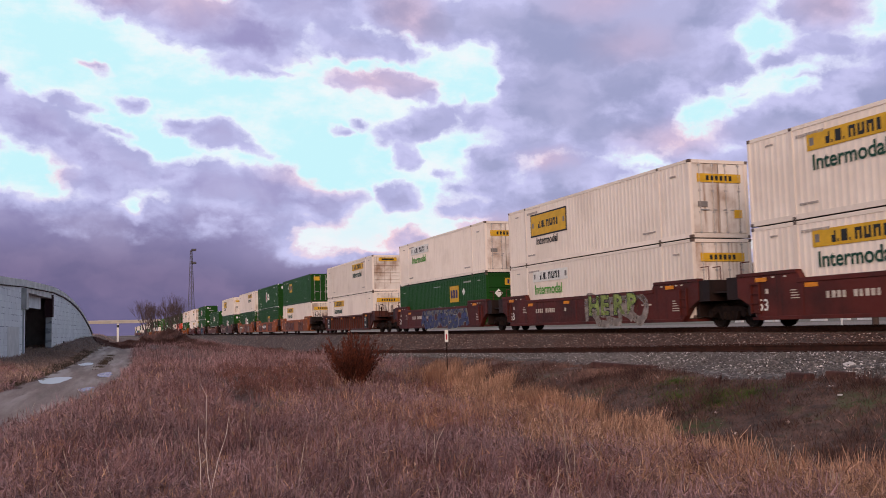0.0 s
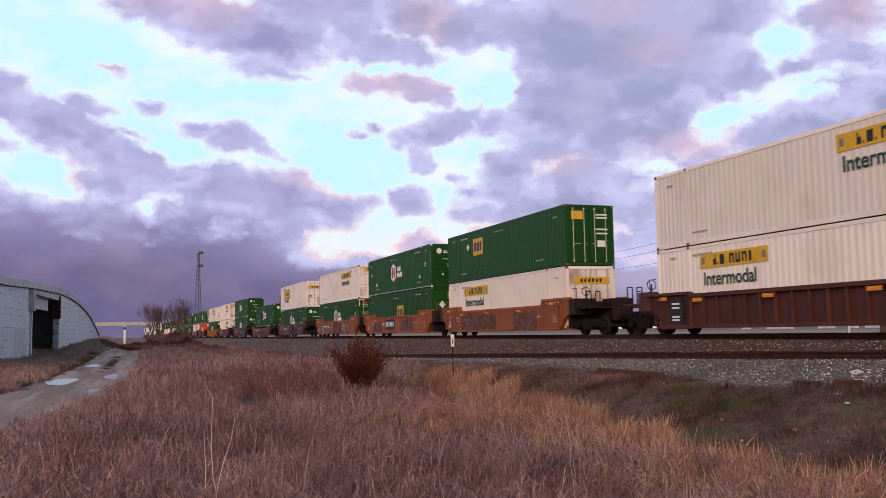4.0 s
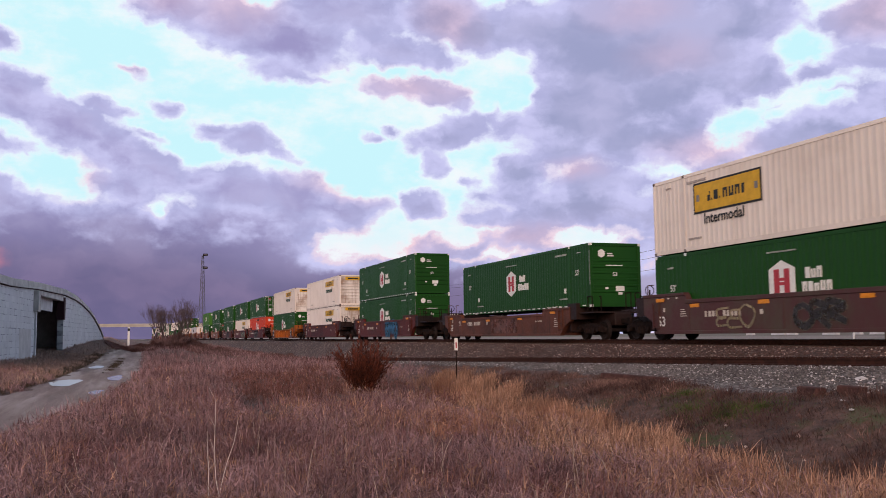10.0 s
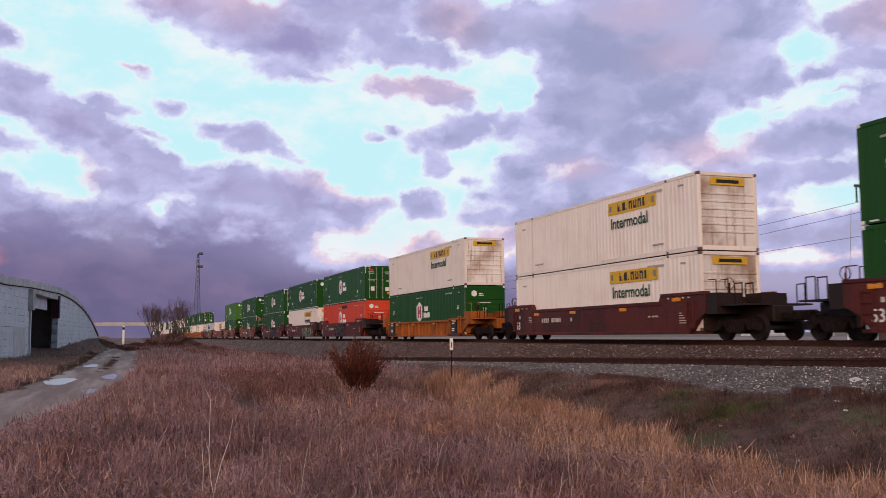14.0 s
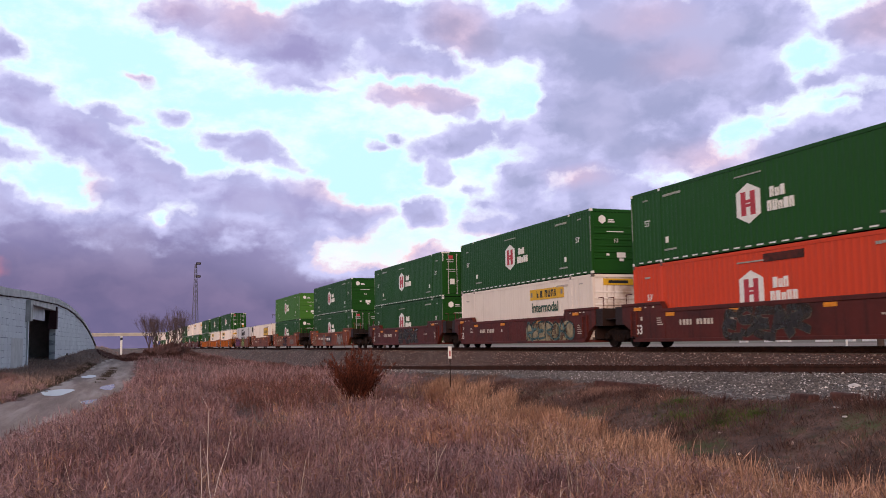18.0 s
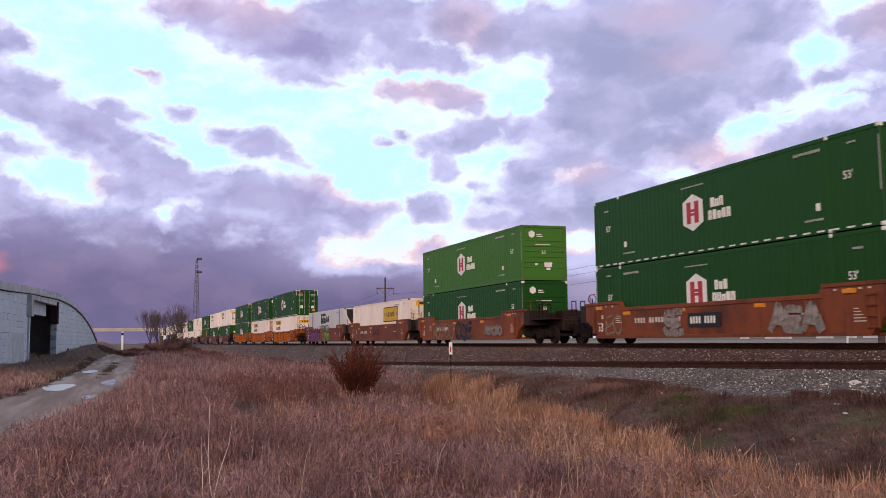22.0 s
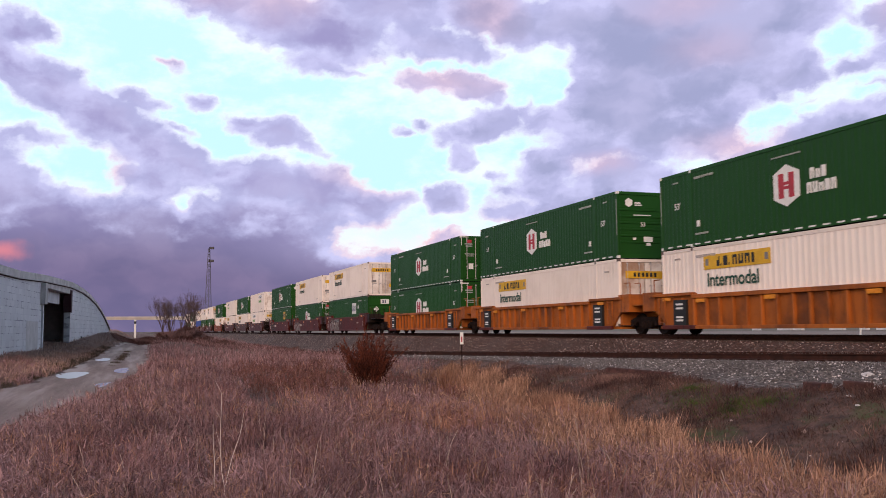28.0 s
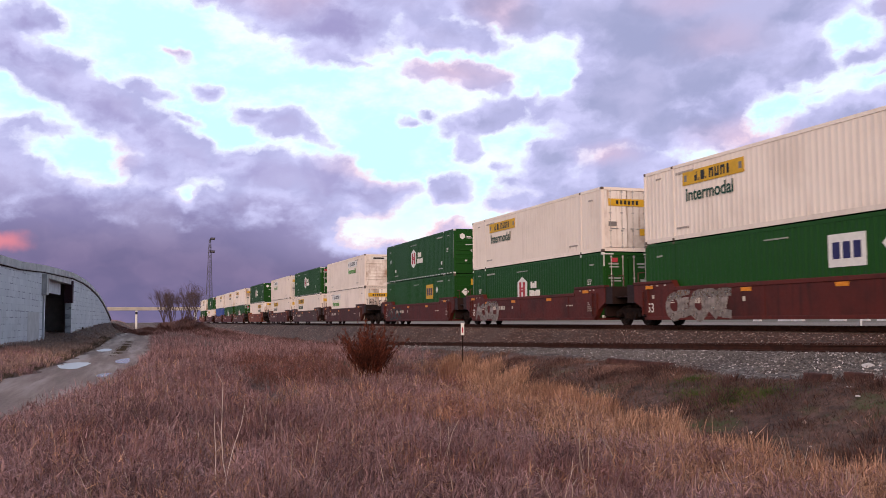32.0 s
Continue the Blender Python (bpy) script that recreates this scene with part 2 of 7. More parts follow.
# ---- clouds: a far layer that drifts ----
def cloud_material(banks, holes, glow):
    m = bpy.data.materials.new("evening_clouds")
    m.use_nodes = True
    t = m.node_tree
    t.nodes.remove(t.nodes["Principled BSDF"])
    co = t.nodes.new("ShaderNodeTexCoord")
    sep = t.nodes.new("ShaderNodeSeparateXYZ")
    t.links.new(co.outputs["Object"], sep.inputs[0])
    x, y, z = sep.outputs
    flat = math_node(t, "SQRT", math_node(t, "ADD", math_node(t, "MULTIPLY", x, x), math_node(t, "MULTIPLY", y, y)))
    az = math_node(t, "MULTIPLY", math_node(t, "ARCTAN2", y, math_node(t, "MULTIPLY", x, -1.0)), 180 / math.pi)
    el = math_node(t, "MULTIPLY", math_node(t, "ARCTAN2", z, flat), 180 / math.pi)
    comb = t.nodes.new("ShaderNodeCombineXYZ")
    t.links.new(az, comb.inputs[0])
    t.links.new(el, comb.inputs[1])
    v = comb.outputs[0]

    def push(source, scale, detail, rough, ax, ay):
        """Shift the plane by noise, for ragged edges."""
        warp = put(t, "ShaderNodeTexNoise", Scale=scale, Detail=detail, Roughness=rough)
        t.links.new(v, warp.inputs["Vector"])
        off = t.nodes.new("ShaderNodeVectorMath")
        off.operation = "MULTIPLY_ADD"
        off.inputs[1].default_value, off.inputs[2].default_value = (ax, ay, 0), (-ax / 2, -ay / 2, 0)
        t.links.new(warp.outputs["Color"], off.inputs[0])
        add = t.nodes.new("ShaderNodeVectorMath")
        add.operation = "ADD"
        t.links.new(source, add.inputs[0])
        t.links.new(off.outputs[0], add.inputs[1])
        return add.outputs[0]

    shifted = push(v, 0.55, 6.0, 0.52, 2.1, 1.6)

    def within(row, source):
        """About how many degrees a place lies inside an oval."""
        cx, cy, rx, ry, turn = row
        mp = t.nodes.new("ShaderNodeMapping")
        mp.vector_type = "TEXTURE"
        mp.inputs["Location"].default_value = (cx, cy, 0)
        mp.inputs["Rotation"].default_value = (0, 0, radians(turn))
        mp.inputs["Scale"].default_value = (rx, ry, 1e6)
        t.links.new(source, mp.inputs[0])
        ln = t.nodes.new("ShaderNodeVectorMath")
        ln.operation = "LENGTH"
        t.links.new(mp.outputs[0], ln.inputs[0])
        return math_node(t, "MULTIPLY", math_node(t, "SUBTRACT", 1.0, ln.outputs["Value"]), min(rx, ry) ** 0.7)

    def union(rows, source, soft):
        field = None
        parts = t.nodes.new("ShaderNodeSeparateXYZ")
        t.links.new(source, parts.inputs[0])
        for k, row in enumerate(rows):
            if k % 6 == 5:
                # hand the sum so far on in z, which is not read, so that few values are held at a time
                comb2 = t.nodes.new("ShaderNodeCombineXYZ")
                for i, q in enumerate((parts.outputs[0], parts.outputs[1], field)):
                    t.links.new(q, comb2.inputs[i])
                source = comb2.outputs[0]
            one = within(row, source)
            if field is None:
                field = one
                continue
            sm = t.nodes.new("ShaderNodeMath")
            sm.operation = "SMOOTH_MAX"
            sm.inputs[2].default_value = soft
            t.links.new(field, sm.inputs[0])
            t.links.new(one, sm.inputs[1])
            field = sm.outputs[0]
        return field

    field = union(banks, shifted, 0.30)
    gaps = math_node(t, "MULTIPLY", union(holes, shifted, 0.2), -0.7)
    field = math_node(t, "MINIMUM", field, math_node(t, "MAXIMUM", gaps, -0.34))
    # the rest of the sky carries broken cloud of the same kind
    wide = noise_of(t, 0.055, 6, 0.6, (1, 1.9, 1), vector=v)
    rest = math_node(t, "MULTIPLY", math_node(t, "SUBTRACT", wide, 0.47), 7.0)
    mp = t.nodes.new("ShaderNodeMapping")
    mp.vector_type = "TEXTURE"
    mp.inputs["Location"].default_value, mp.inputs["Scale"].default_value = (20, 7, 0), (33, 19, 1)
    t.links.new(v, mp.inputs[0])
    ln = t.nodes.new("ShaderNodeVectorMath")
    ln.operation = "LENGTH"
    t.links.new(mp.outputs[0], ln.inputs[0])
    outer = ramp(t, ln.outputs["Value"], 0.92, 1.2)
    mx = t.nodes.new("ShaderNodeMix")
    t.links.new(outer, mx.inputs[0])
    t.links.new(field, mx.inputs[2])
    t.links.new(rest, mx.inputs[3])
    puff = noise_of(t, 0.42, 7, 0.50, (0.8, 1.25, 1), vector=shifted)
    soft = noise_of(t, 0.20, 4, 0.5, (0.8, 1.4, 1), vector=shifted)
    lumps = math_node(t, "MULTIPLY", math_node(t, "SUBTRACT", puff, 0.5), 1.1)
    shreds = math_node(t, "MULTIPLY", math_node(t, "SUBTRACT", noise_of(t, 1.5, 6, 0.6, (0.8, 1.2, 1), vector=v), 0.5), 0.55)
    lumps = math_node(t, "ADD", lumps, shreds)
    d = math_node(t, "ADD", mx.outputs[0], lumps)
    d = math_node(t, "ADD", d, ramp(t, el, 4.8, 1.8, 0.0, 2.0))
    d = math_node(t, "ADD", d, math_node(t, "MULTIPLY", ramp(t, el, 8.0, 4.0), ramp(t, az, 13.0, 7.0, 0.0, 1.2)))
    # colours: open sky, thin veil, bright rim, body, shaded base
    veil = ramp(t, noise_of(t, 0.22, 6, 0.62, (0.8, 1.5, 1), vector=v), 0.42, 0.70)
    gap = mix_colour(t, veil, (0.60, 0.93, 1.0), (0.90, 0.97, 1.0))
    gap = mix_colour(t, ramp(t, el, 9, 3), gap, (0.95, 0.93, 0.97))
    lit = ramp(t, union(glow, shifted, 0.5), -0.8, 1.0, 0.0, 0.8)
    rim = mix_colour(t, lit, (0.72, 0.74, 0.97), (0.95, 0.68, 0.76))
    rim = mix_colour(t, math_node(t, "MULTIPLY", ramp(t, el, 9, 4), 0.5), rim, (0.95, 0.62, 0.66))
    body = mix_colour(t, ramp(t, puff, 0.36, 0.64), (0.600, 0.595, 0.90), (0.455, 0.460, 0.74))
    body = mix_colour(t, math_node(t, "MULTIPLY", lit, 0.7), body, (0.74, 0.50, 0.60))
    dusk = mix_colour(t, ramp(t, soft, 0.35, 0.65), (0.150, 0.132, 0.262), (0.222, 0.176, 0.318))
    dusk = mix_colour(t, math_node(t, "MULTIPLY", ramp(t, az, 3, 13), ramp(t, el, 2.2, 5.5)), dusk, (0.33, 0.295, 0.50))
    dusk = mix_colour(t, math_node(t, "MULTIPLY", ramp(t, az, 20, 33), ramp(t, el, 0.3, 3.2)), dusk, (0.44, 0.40, 0.60))
    high = mix_colour(t, ramp(t, az, 8, 24), (0.345, 0.315, 0.575), (0.345, 0.365, 0.59))
    high = mix_colour(t, ramp(t, soft, 0.38, 0.64), high, mix_colour(t, 0.65, high, (0.56, 0.545, 0.82)))
    high = mix_colour(t, math_node(t, "MULTIPLY", lit, 0.45), high, (0.60, 0.42, 0.55))
    base = mix_colour(t, ramp(t, el, 3.0, 9.5), dusk, high)
    c = mix_colour(t, ramp(t, d, -0.30, -0.02, 0.0, 0.55), gap, mix_colour(t, lit, (0.90, 0.93, 1.0), (1.0, 0.84, 0.88)))
    c = mix_colour(t, ramp(t, d, -0.09, 0.09), c, rim)
    c = mix_colour(t, ramp(t, d, 0.03, 0.34), c, body)
    c = mix_colour(t, ramp(t, math_node(t, "ADD", d, math_node(t, "MULTIPLY", lumps, 0.6)), 0.20, 1.35), c, base)
    # a last red gleam low down beyond the hall
    gleam = within((-7.8, 4.6, 2.0, 0.75, 0), shifted)
    c = mix_colour(t, ramp(t, gleam, -0.1, 0.7, 0.0, 0.75), c, (0.85, 0.26, 0.30))
    emit = t.nodes.new("ShaderNodeEmission")
    t.links.new(c, emit.inputs[0])
    emit.inputs[1].default_value = 1.06
    clear = t.nodes.new("ShaderNodeBsdfTransparent")
    aside = math_node(t, "ABSOLUTE", math_node(t, "SUBTRACT", az, 20.0))
    fade = math_node(t, "MULTIPLY", ramp(t, aside, 112, 92), ramp(t, el, 68, 50))
    ms = t.nodes.new("ShaderNodeMixShader")
    t.links.new(fade, ms.inputs[0])
    t.links.new(clear.outputs[0], ms.inputs[1])
    t.links.new(emit.outputs[0], ms.inputs[2])
    t.links.new(ms.outputs[0], t.nodes["Material Output"].inputs[0])
    m.cycles.emission_sampling = "NONE"
    return m


def cloud_layer(material):
    """A wide bowl: nearer overhead, farther towards the horizon, so that the low clouds drift more slowly."""
    bm = bmesh.new()
    azs, els = np.radians(np.linspace(-95, 135, 70)), np.radians(np.concatenate([np.linspace(-2.5, 6, 8), np.linspace(7, 30, 24), np.linspace(34, 70, 8)]))
    far = lambda e: 3000 * min(1.0, (6.0 / max(math.degrees(e), 1)) ** 0.8)
    grid = [[bm.verts.new((-far(e) * math.cos(a) * math.cos(e), far(e) * math.sin(a) * math.cos(e), far(e) * math.sin(e))) for e in els] for a in azs]
    for p, n in zip(grid, grid[1:]):
        for k in range(len(els) - 1):
            bm.faces.new((p[k], n[k], n[k + 1], p[k + 1]))
    return structure("backdrop", bm, material, "drifting purple-grey evening clouds with pale blue gaps", "sky", True)


# centre and half size in degrees along and above the horizon, and tilt
LEFT_BANK = [
    (-5.7, 13.8, 3.25, 1.47, -24), (-8.4, 15.2, 3.27, 1.4, -25), (-8, 16.8, 2.2, 0.98, -10), (-2.7, 12.3, 3.95, 1.54, -22),
    (-0, 10.7, 3.57, 1.54, -30), (0, 8.6, 2.2, 1.61, 0), (2.3, 9.7, 2.07, 1.19, -20), (-0.9, 13.5, 1.73, 0.56, -15),
    (2.5, 13.6, 1.01, 0.56, 0), (1.5, 11.9, 0.72, 0.21, -10), (-7.1, 10.7, 2.5, 0.77, 0), (-6.2, 8.4, 3.02, 1.68, -25),
    (-4.7, 6.6, 4.24, 1.47, -8), (-8.2, 8.5, 2.84, 2.46, 0), (-2.3, 7, 5.3, 1.26, 0), (1.2, 6.6, 4.24, 1.19, 0),
]
MIDDLE_BANK = [
    (4.6, 9.5, 1.6, 0.91, 0), (7.1, 9, 3.38, 1.61, 0), (10.2, 8.6, 3.12, 1.68, -12), (13.1, 7.8, 2.9, 1.26, -8),
    (14.9, 8.1, 1.42, 0.7, 0), (6.8, 7.2, 6.37, 1.19, 0), (5.5, 12.4, 1.72, 0.6, -8), (7.4, 11.9, 2.08, 0.95, -6),
    (9.1, 11.3, 1.43, 0.42, -22), (18.2, 8, 1.49, 0.98, 0), (17.4, 8.6, 0.64, 0.35, 0), (21.2, 9.4, 0.78, 0.46, 0),
    (-3.7, 4.9, 8.45, 1.82, 0), (2.8, 4, 11.61, 2.04, 0), (8.5, 5.6, 3.17, 0.98, 0), (8.5, 6.7, 7.07, 0.98, 0),
    (13.6, 3.6, 11.6, 1.05, 0), (20.6, 3.9, 7.04, 0.77, 0),
]
HIGH_BANK = [
    (3.2, 19.4, 2.98, 1.26, 0), (7, 18.6, 4.44, 1.75, -10), (10.1, 18.1, 4.06, 2.04, -10), (13.7, 19.7, 4.84, 1.61, 0),
    (9.4, 16.2, 2.19, 0.84, -8), (11.5, 15.8, 1.31, 0.32, -4), (16.5, 17.6, 3.5, 1.05, -6), (18.9, 17, 2.2, 0.63, -8),
    (19.6, 19.7, 3.35, 1.61, 0), (22.3, 18.7, 2.3, 1.68, 0), (0.2, 15.7, 1.09, 0.28, -15), (16.2, 15.4, 1.89, 0.6, -4),
    (19.1, 15.1, 2.25, 0.88, -10), (20.7, 14.2, 0.94, 0.49, 0), (15.1, 12.4, 0.54, 0.32, 0), (16.1, 12.7, 0.58, 0.25, -15),
]
RIGHT_BANK = [
    (19.7, 12.2, 2.59, 0.91, 8), (20.9, 13.1, 1.73, 0.77, 0), (19, 10.7, 0.93, 1.05, 20), (18.2, 11.8, 1, 0.56, 0),
    (22.9, 13.4, 1.23, 0.49, -8), (25.5, 18.4, 4.44, 2.18, 0), (30.1, 17.4, 6.99, 3.86, 0), (28.9, 13.6, 5.42, 3.09, 0),
    (25.8, 13.1, 3.32, 1.61, 0), (27.1, 11.4, 3.29, 1.05, 0), (31.3, 11.8, 4.3, 1.82, 0), (35.5, 17.3, 6.98, 3.16, 0),
    (34.1, 14.1, 5.79, 2.67, 0), (38.8, 17.2, 2.57, 3.16, 0), (38.4, 14.4, 2.17, 1.4, 0), (42, 11.4, 5.01, 1.61, 8),
    (44, 14.8, 3.05, 1.26, 6), (44.7, 17.1, 2.94, 1.61, 0), (47.6, 12.4, 3.95, 3.16, 0),
]
LOW_BANK = [
    (36.8, 10, 2, 1.47, 0), (33.5, 11.3, 2.86, 1.4, 0), (24.3, 9.9, 2.35, 1.4, 0), (23.5, 8.6, 2.13, 0.77, 0),
    (29.5, 8.9, 3.91, 1.54, 0), (27.4, 7.4, 6.72, 1.05, 0), (22.8, 7.2, 2.48, 0.7, 0), (40.3, 8.7, 4.26, 1.54, 0),
    (46.3, 8.8, 3.55, 1.75, 0), (32.1, 5.3, 8.46, 1.33, 0), (41.7, 5, 9.16, 2.11, 0), (25.6, 4.2, 5.28, 0.84, 0),
    (35, 2.9, 17.57, 1.19, 0), (20.1, 5.6, 3.88, 0.77, 4), (16.1, 4.5, 2.46, 0.49, 0), (29.5, 7.8, 6.73, 1.97, 0),
    (24.5, 5.8, 3.17, 0.91, 0),
]
HOLES = [
    (2.3, 7.9, 0.43, 0.46, 0), (41.5, 16.2, 1.54, 1.05, 0), (41.8, 13.8, 2.89, 0.39, 8), (37.6, 12.4, 1.65, 0.77, 15),
    (34.6, 8.7, 1.78, 0.49, 0), (13.4, 5.7, 2.05, 0.49, -4), (23.9, 15.2, 1.45, 1.4, 20), (23.9, 16.8, 1.1, 0.42, -10),
    (28.4, 5.9, 2.47, 0.42, 0), (20.5, 6.2, 1.2, 0.46, 6), (-4.3, 9.3, 2.56, 0.77, -18), (43, 7.9, 2.83, 0.84, 4),
    (40.1, 4.2, 4.22, 0.49, 0), (33.2, 3.9, 2.81, 0.32, 0),
]
GLOW = [
    (6.7, 19.6, 2.61, 1.12, 0), (2.9, 19.7, 1.86, 0.77, 0), (20.2, 19.4, 2.05, 1.33, -20), (17.8, 15.4, 3.82, 0.77, -6),
    (35.6, 10.9, 2.5, 0.84, 0), (27.8, 10.1, 1.21, 0.49, 0), (16.8, 5.7, 3.17, 0.77, 0), (-2.5, 9.3, 1.21, 0.91, 0),
    (45.2, 17.6, 1.84, 1.26, 0), (-0.1, 15.7, 1.09, 0.28, 0), (33.8, 16.6, 2.2, 0.91, 0), (12.9, 9.2, 2.13, 0.49, -14),
    (31.9, 19.2, 2.6, 1.05, 0), (24.5, 6, 2.82, 0.7, 0), (-5.2, 4.2, 4.93, 1.05, 0),
]
clouds = cloud_layer(cloud_material(LEFT_BANK + MIDDLE_BANK + HIGH_BANK + RIGHT_BANK + LOW_BANK, HOLES, GLOW))


# ---- ground ----
TRACK_Y = 21.2          # middle of the main track; z = 0 is its railhead
SIDING_Y = 16.12


def siding_z(x):
    """Railhead of the siding, which falls away along the line."""
    return np.clip(-0.315 + 0.0190 * (x + 15.4), -1.7, -0.1)


def road_y(x):
    return np.interp(-np.asarray(x, float), (12, 21, 29, 35, 45, 60, 71, 86, 100, 145), (-4.2, -3.15, -2.3, -1.7, -1.1, -0.55, -0.2, 0.1, 0.6, 3.1))


def lane_half(x):
    return np.interp(-np.asarray(x, float), (12, 21, 29, 45, 90), (1.05, 1.25, 1.62, 1.75, 1.5))


def smooth_step(v, a, b):
    k = np.clip((v - a) / (b - a), 0, 1)
    return k * k * (3 - 2 * k)


def ripple(x, y):
    return (np.sin(x * 0.61 + 1.3 * np.sin(y * 0.37)) * np.cos(y * 0.53 + 0.9 * np.sin(x * 0.29)) * 0.6
            + np.sin(x * 1.7 + y * 1.1) * np.sin(y * 1.9 - x * 0.7) * 0.4)


def ground_z(x, y):
    x, y = np.asarray(x, float), np.asarray(y, float)
    hs = siding_z(x)
    d = np.abs(y - road_y(x))
    near = -1.43 + 0.07 * ripple(x, y) * (0.15 + 0.85 * smooth_step(d, 1.6, 3.0))
    near = near + (0.07 * ripple(x * 1.9, y * 1.9) + 0.06 * ripple(x * 3.7 + 2, y * 3.1)) * smooth_step(y, 6, 8)
    near = near - 0.30 * smooth_step(y, 5.8, 8.2) * smooth_step(x, -42, -30)
    rise = 0.75 * smooth_step(-x, 55, 150)
    near = near + rise
    toe = hs - 0.62
    z = near + (np.maximum(toe, near - 0.1) - near) * smooth_step(y, 9.6, 12.2)
    z = z + (hs - 0.30 - z) * smooth_step(y, 12.0, 14.6)
    z = z - 0.16 * smooth_step(y, 14.9, 15.6)
    z = z + (-0.56 - z) * smooth_step(y, 17.6, 19.2)
    z = z + 0.14 * smooth_step(y, 23.5, 26.5) - 0.25 * smooth_step(y, 24.5, 26.5) + 0.12 * smooth_step(y, 28, 34)
    # a narrow furrow runs through the grass
    z = z - 0.22 * np.exp(-((y - 2.0 + 0.052 * x) / 0.4) ** 2) * smooth_step(-x, 14, 18) * smooth_step(-x, 58, 48)
    side = road_y(x) - y
    z = z + smooth_step(side, 1.7, 4.5) * (0.30 + 0.85 * smooth_step(-x, 70, 128)) * smooth_step(-x, 25, 60)
    z = z - 0.10 * (1 - smooth_step(d, 1.4, 2.1)) + 0.05 * np.exp(-((d - 0.75) / 0.3) ** 2) * -1
    return z


def axis(low, high, fine_low, fine_high, step, growth=1.25):
    v = list(np.arange(fine_low, fine_high + step / 2, step))
    s = step
    while v[-1] < high:
        s *= growth
        v.append(min(v[-1] + s, high))
    s = step
    while v[0] > low:
        s *= growth
        v.insert(0, max(v[0] - s, low))
    return np.array(v)


def ground_material():
    m, t, b = nodes_of("soil")
    geo = t.nodes.new("ShaderNodeNewGeometry")
    sep = t.nodes.new("ShaderNodeSeparateXYZ")
    t.links.new(geo.outputs["Position"], sep.inputs[0])
    big = noise_of(t, 0.35, 5, 0.6, vector=geo.outputs["Position"])
    fine = noise_of(t, 5.0, 6, 0.7, vector=geo.outputs["Position"])
    c = mix_colour(t, ramp(t, big, 0.35, 0.65), (0.105, 0.055, 0.043), (0.17, 0.095, 0.074))
    c = mix_colour(t, ramp(t, fine, 0.35, 0.75), c, (0.034, 0.022, 0.020))
    clay = ramp(t, noise_of(t, 0.9, 5, 0.65, (0.7, 1.4, 1), geo.outputs["Position"]), 0.54, 0.66)
    c = mix_colour(t, math_node(t, "MULTIPLY", clay, 0.35), c, (0.18, 0.105, 0.084))
    # darker soil in patches strewn by noise
    dark_patch = ramp(t, noise_of(t, 0.7, 5, 0.65, (0.8, 1.5, 1), geo.outputs["Position"]), 0.46, 0.34)
    c = mix_colour(t, math_node(t, "MULTIPLY", dark_patch, 0.8), c, (0.030, 0.018, 0.016))
    moss = math_node(t, "MULTIPLY", ramp(t, noise_of(t, 0.42, 5, 0.6, vector=geo.outputs["Position"]), 0.53, 0.62), ramp(t, fine, 0.3, 0.6))
    moss = math_node(t, "MULTIPLY", moss, math_node(t, "MULTIPLY", ramp(t, sep.outputs[1], 6, 8), ramp(t, sep.outputs[1], 13, 11)))
    c = mix_colour(t, math_node(t, "MULTIPLY", moss, 0.8), c, (0.065, 0.090, 0.022))
    yard = ramp(t, sep.outputs[1], 25, 30)
    c = mix_colour(t, yard, c, mix_colour(t, ramp(t, big, 0.3, 0.7), (0.25, 0.19, 0.155), (0.185, 0.142, 0.118)))
    far = ramp(t, sep.outputs[1], 90, 140)
    c = mix_colour(t, far, c, (0.11, 0.085, 0.055))
    t.links.new(c, b.inputs["Base Color"])
    b.inputs["Roughness"].default_value = 0.95
    bump(t, b, fine, 0.9, 0.08)
    return m


gx = axis(-2950, 2950, -90, 12, 0.45)
gy = axis(-2950, 2950, -14, 27, 0.4)
GX, GY = np.meshgrid(gx, gy, indexing="ij")
GZ = ground_z(GX, GY)
n_y = len(gy)
idx = np.arange(len(gx) * n_y).reshape(len(gx), n_y)
quads = np.stack([idx[:-1, :-1], idx[1:, :-1], idx[1:, 1:], idx[:-1, 1:]], -1).reshape(-1, 4)
SOIL = ground_material()
structure("ground", numpy_mesh("ground", np.stack([GX, GY, GZ], -1).reshape(-1, 3), quads, SOIL, True), SOIL,
          "brown winter soil with mossy patches and a pale yard beyond the rails", "ground")


def strip(name, xs, centre, half, lift, material, label, category, across=9):
    """A sheet that follows the ground along a line."""
    off = np.linspace(-1, 1, across)
    X = np.repeat(xs[:, None], across, 1)
    wob = 0.18 * np.sin(xs * 0.9) + 0.12 * np.sin(xs * 2.3 + 1)
    Y = centre(xs)[:, None] + off[None, :] * (half + wob)[:, None]
    Z = ground_z(X, Y) + lift
    Z[:, 0] -= 0.05
    Z[:, -1] -= 0.05
    i = np.arange(X.size).reshape(X.shape)
    q = np.stack([i[:-1, :-1], i[1:, :-1], i[1:, 1:], i[:-1, 1:]], -1).reshape(-1, 4)
    return structure(name, numpy_mesh(name, np.stack([X, Y, Z], -1).reshape(-1, 3), q, material, True), material, label, category)


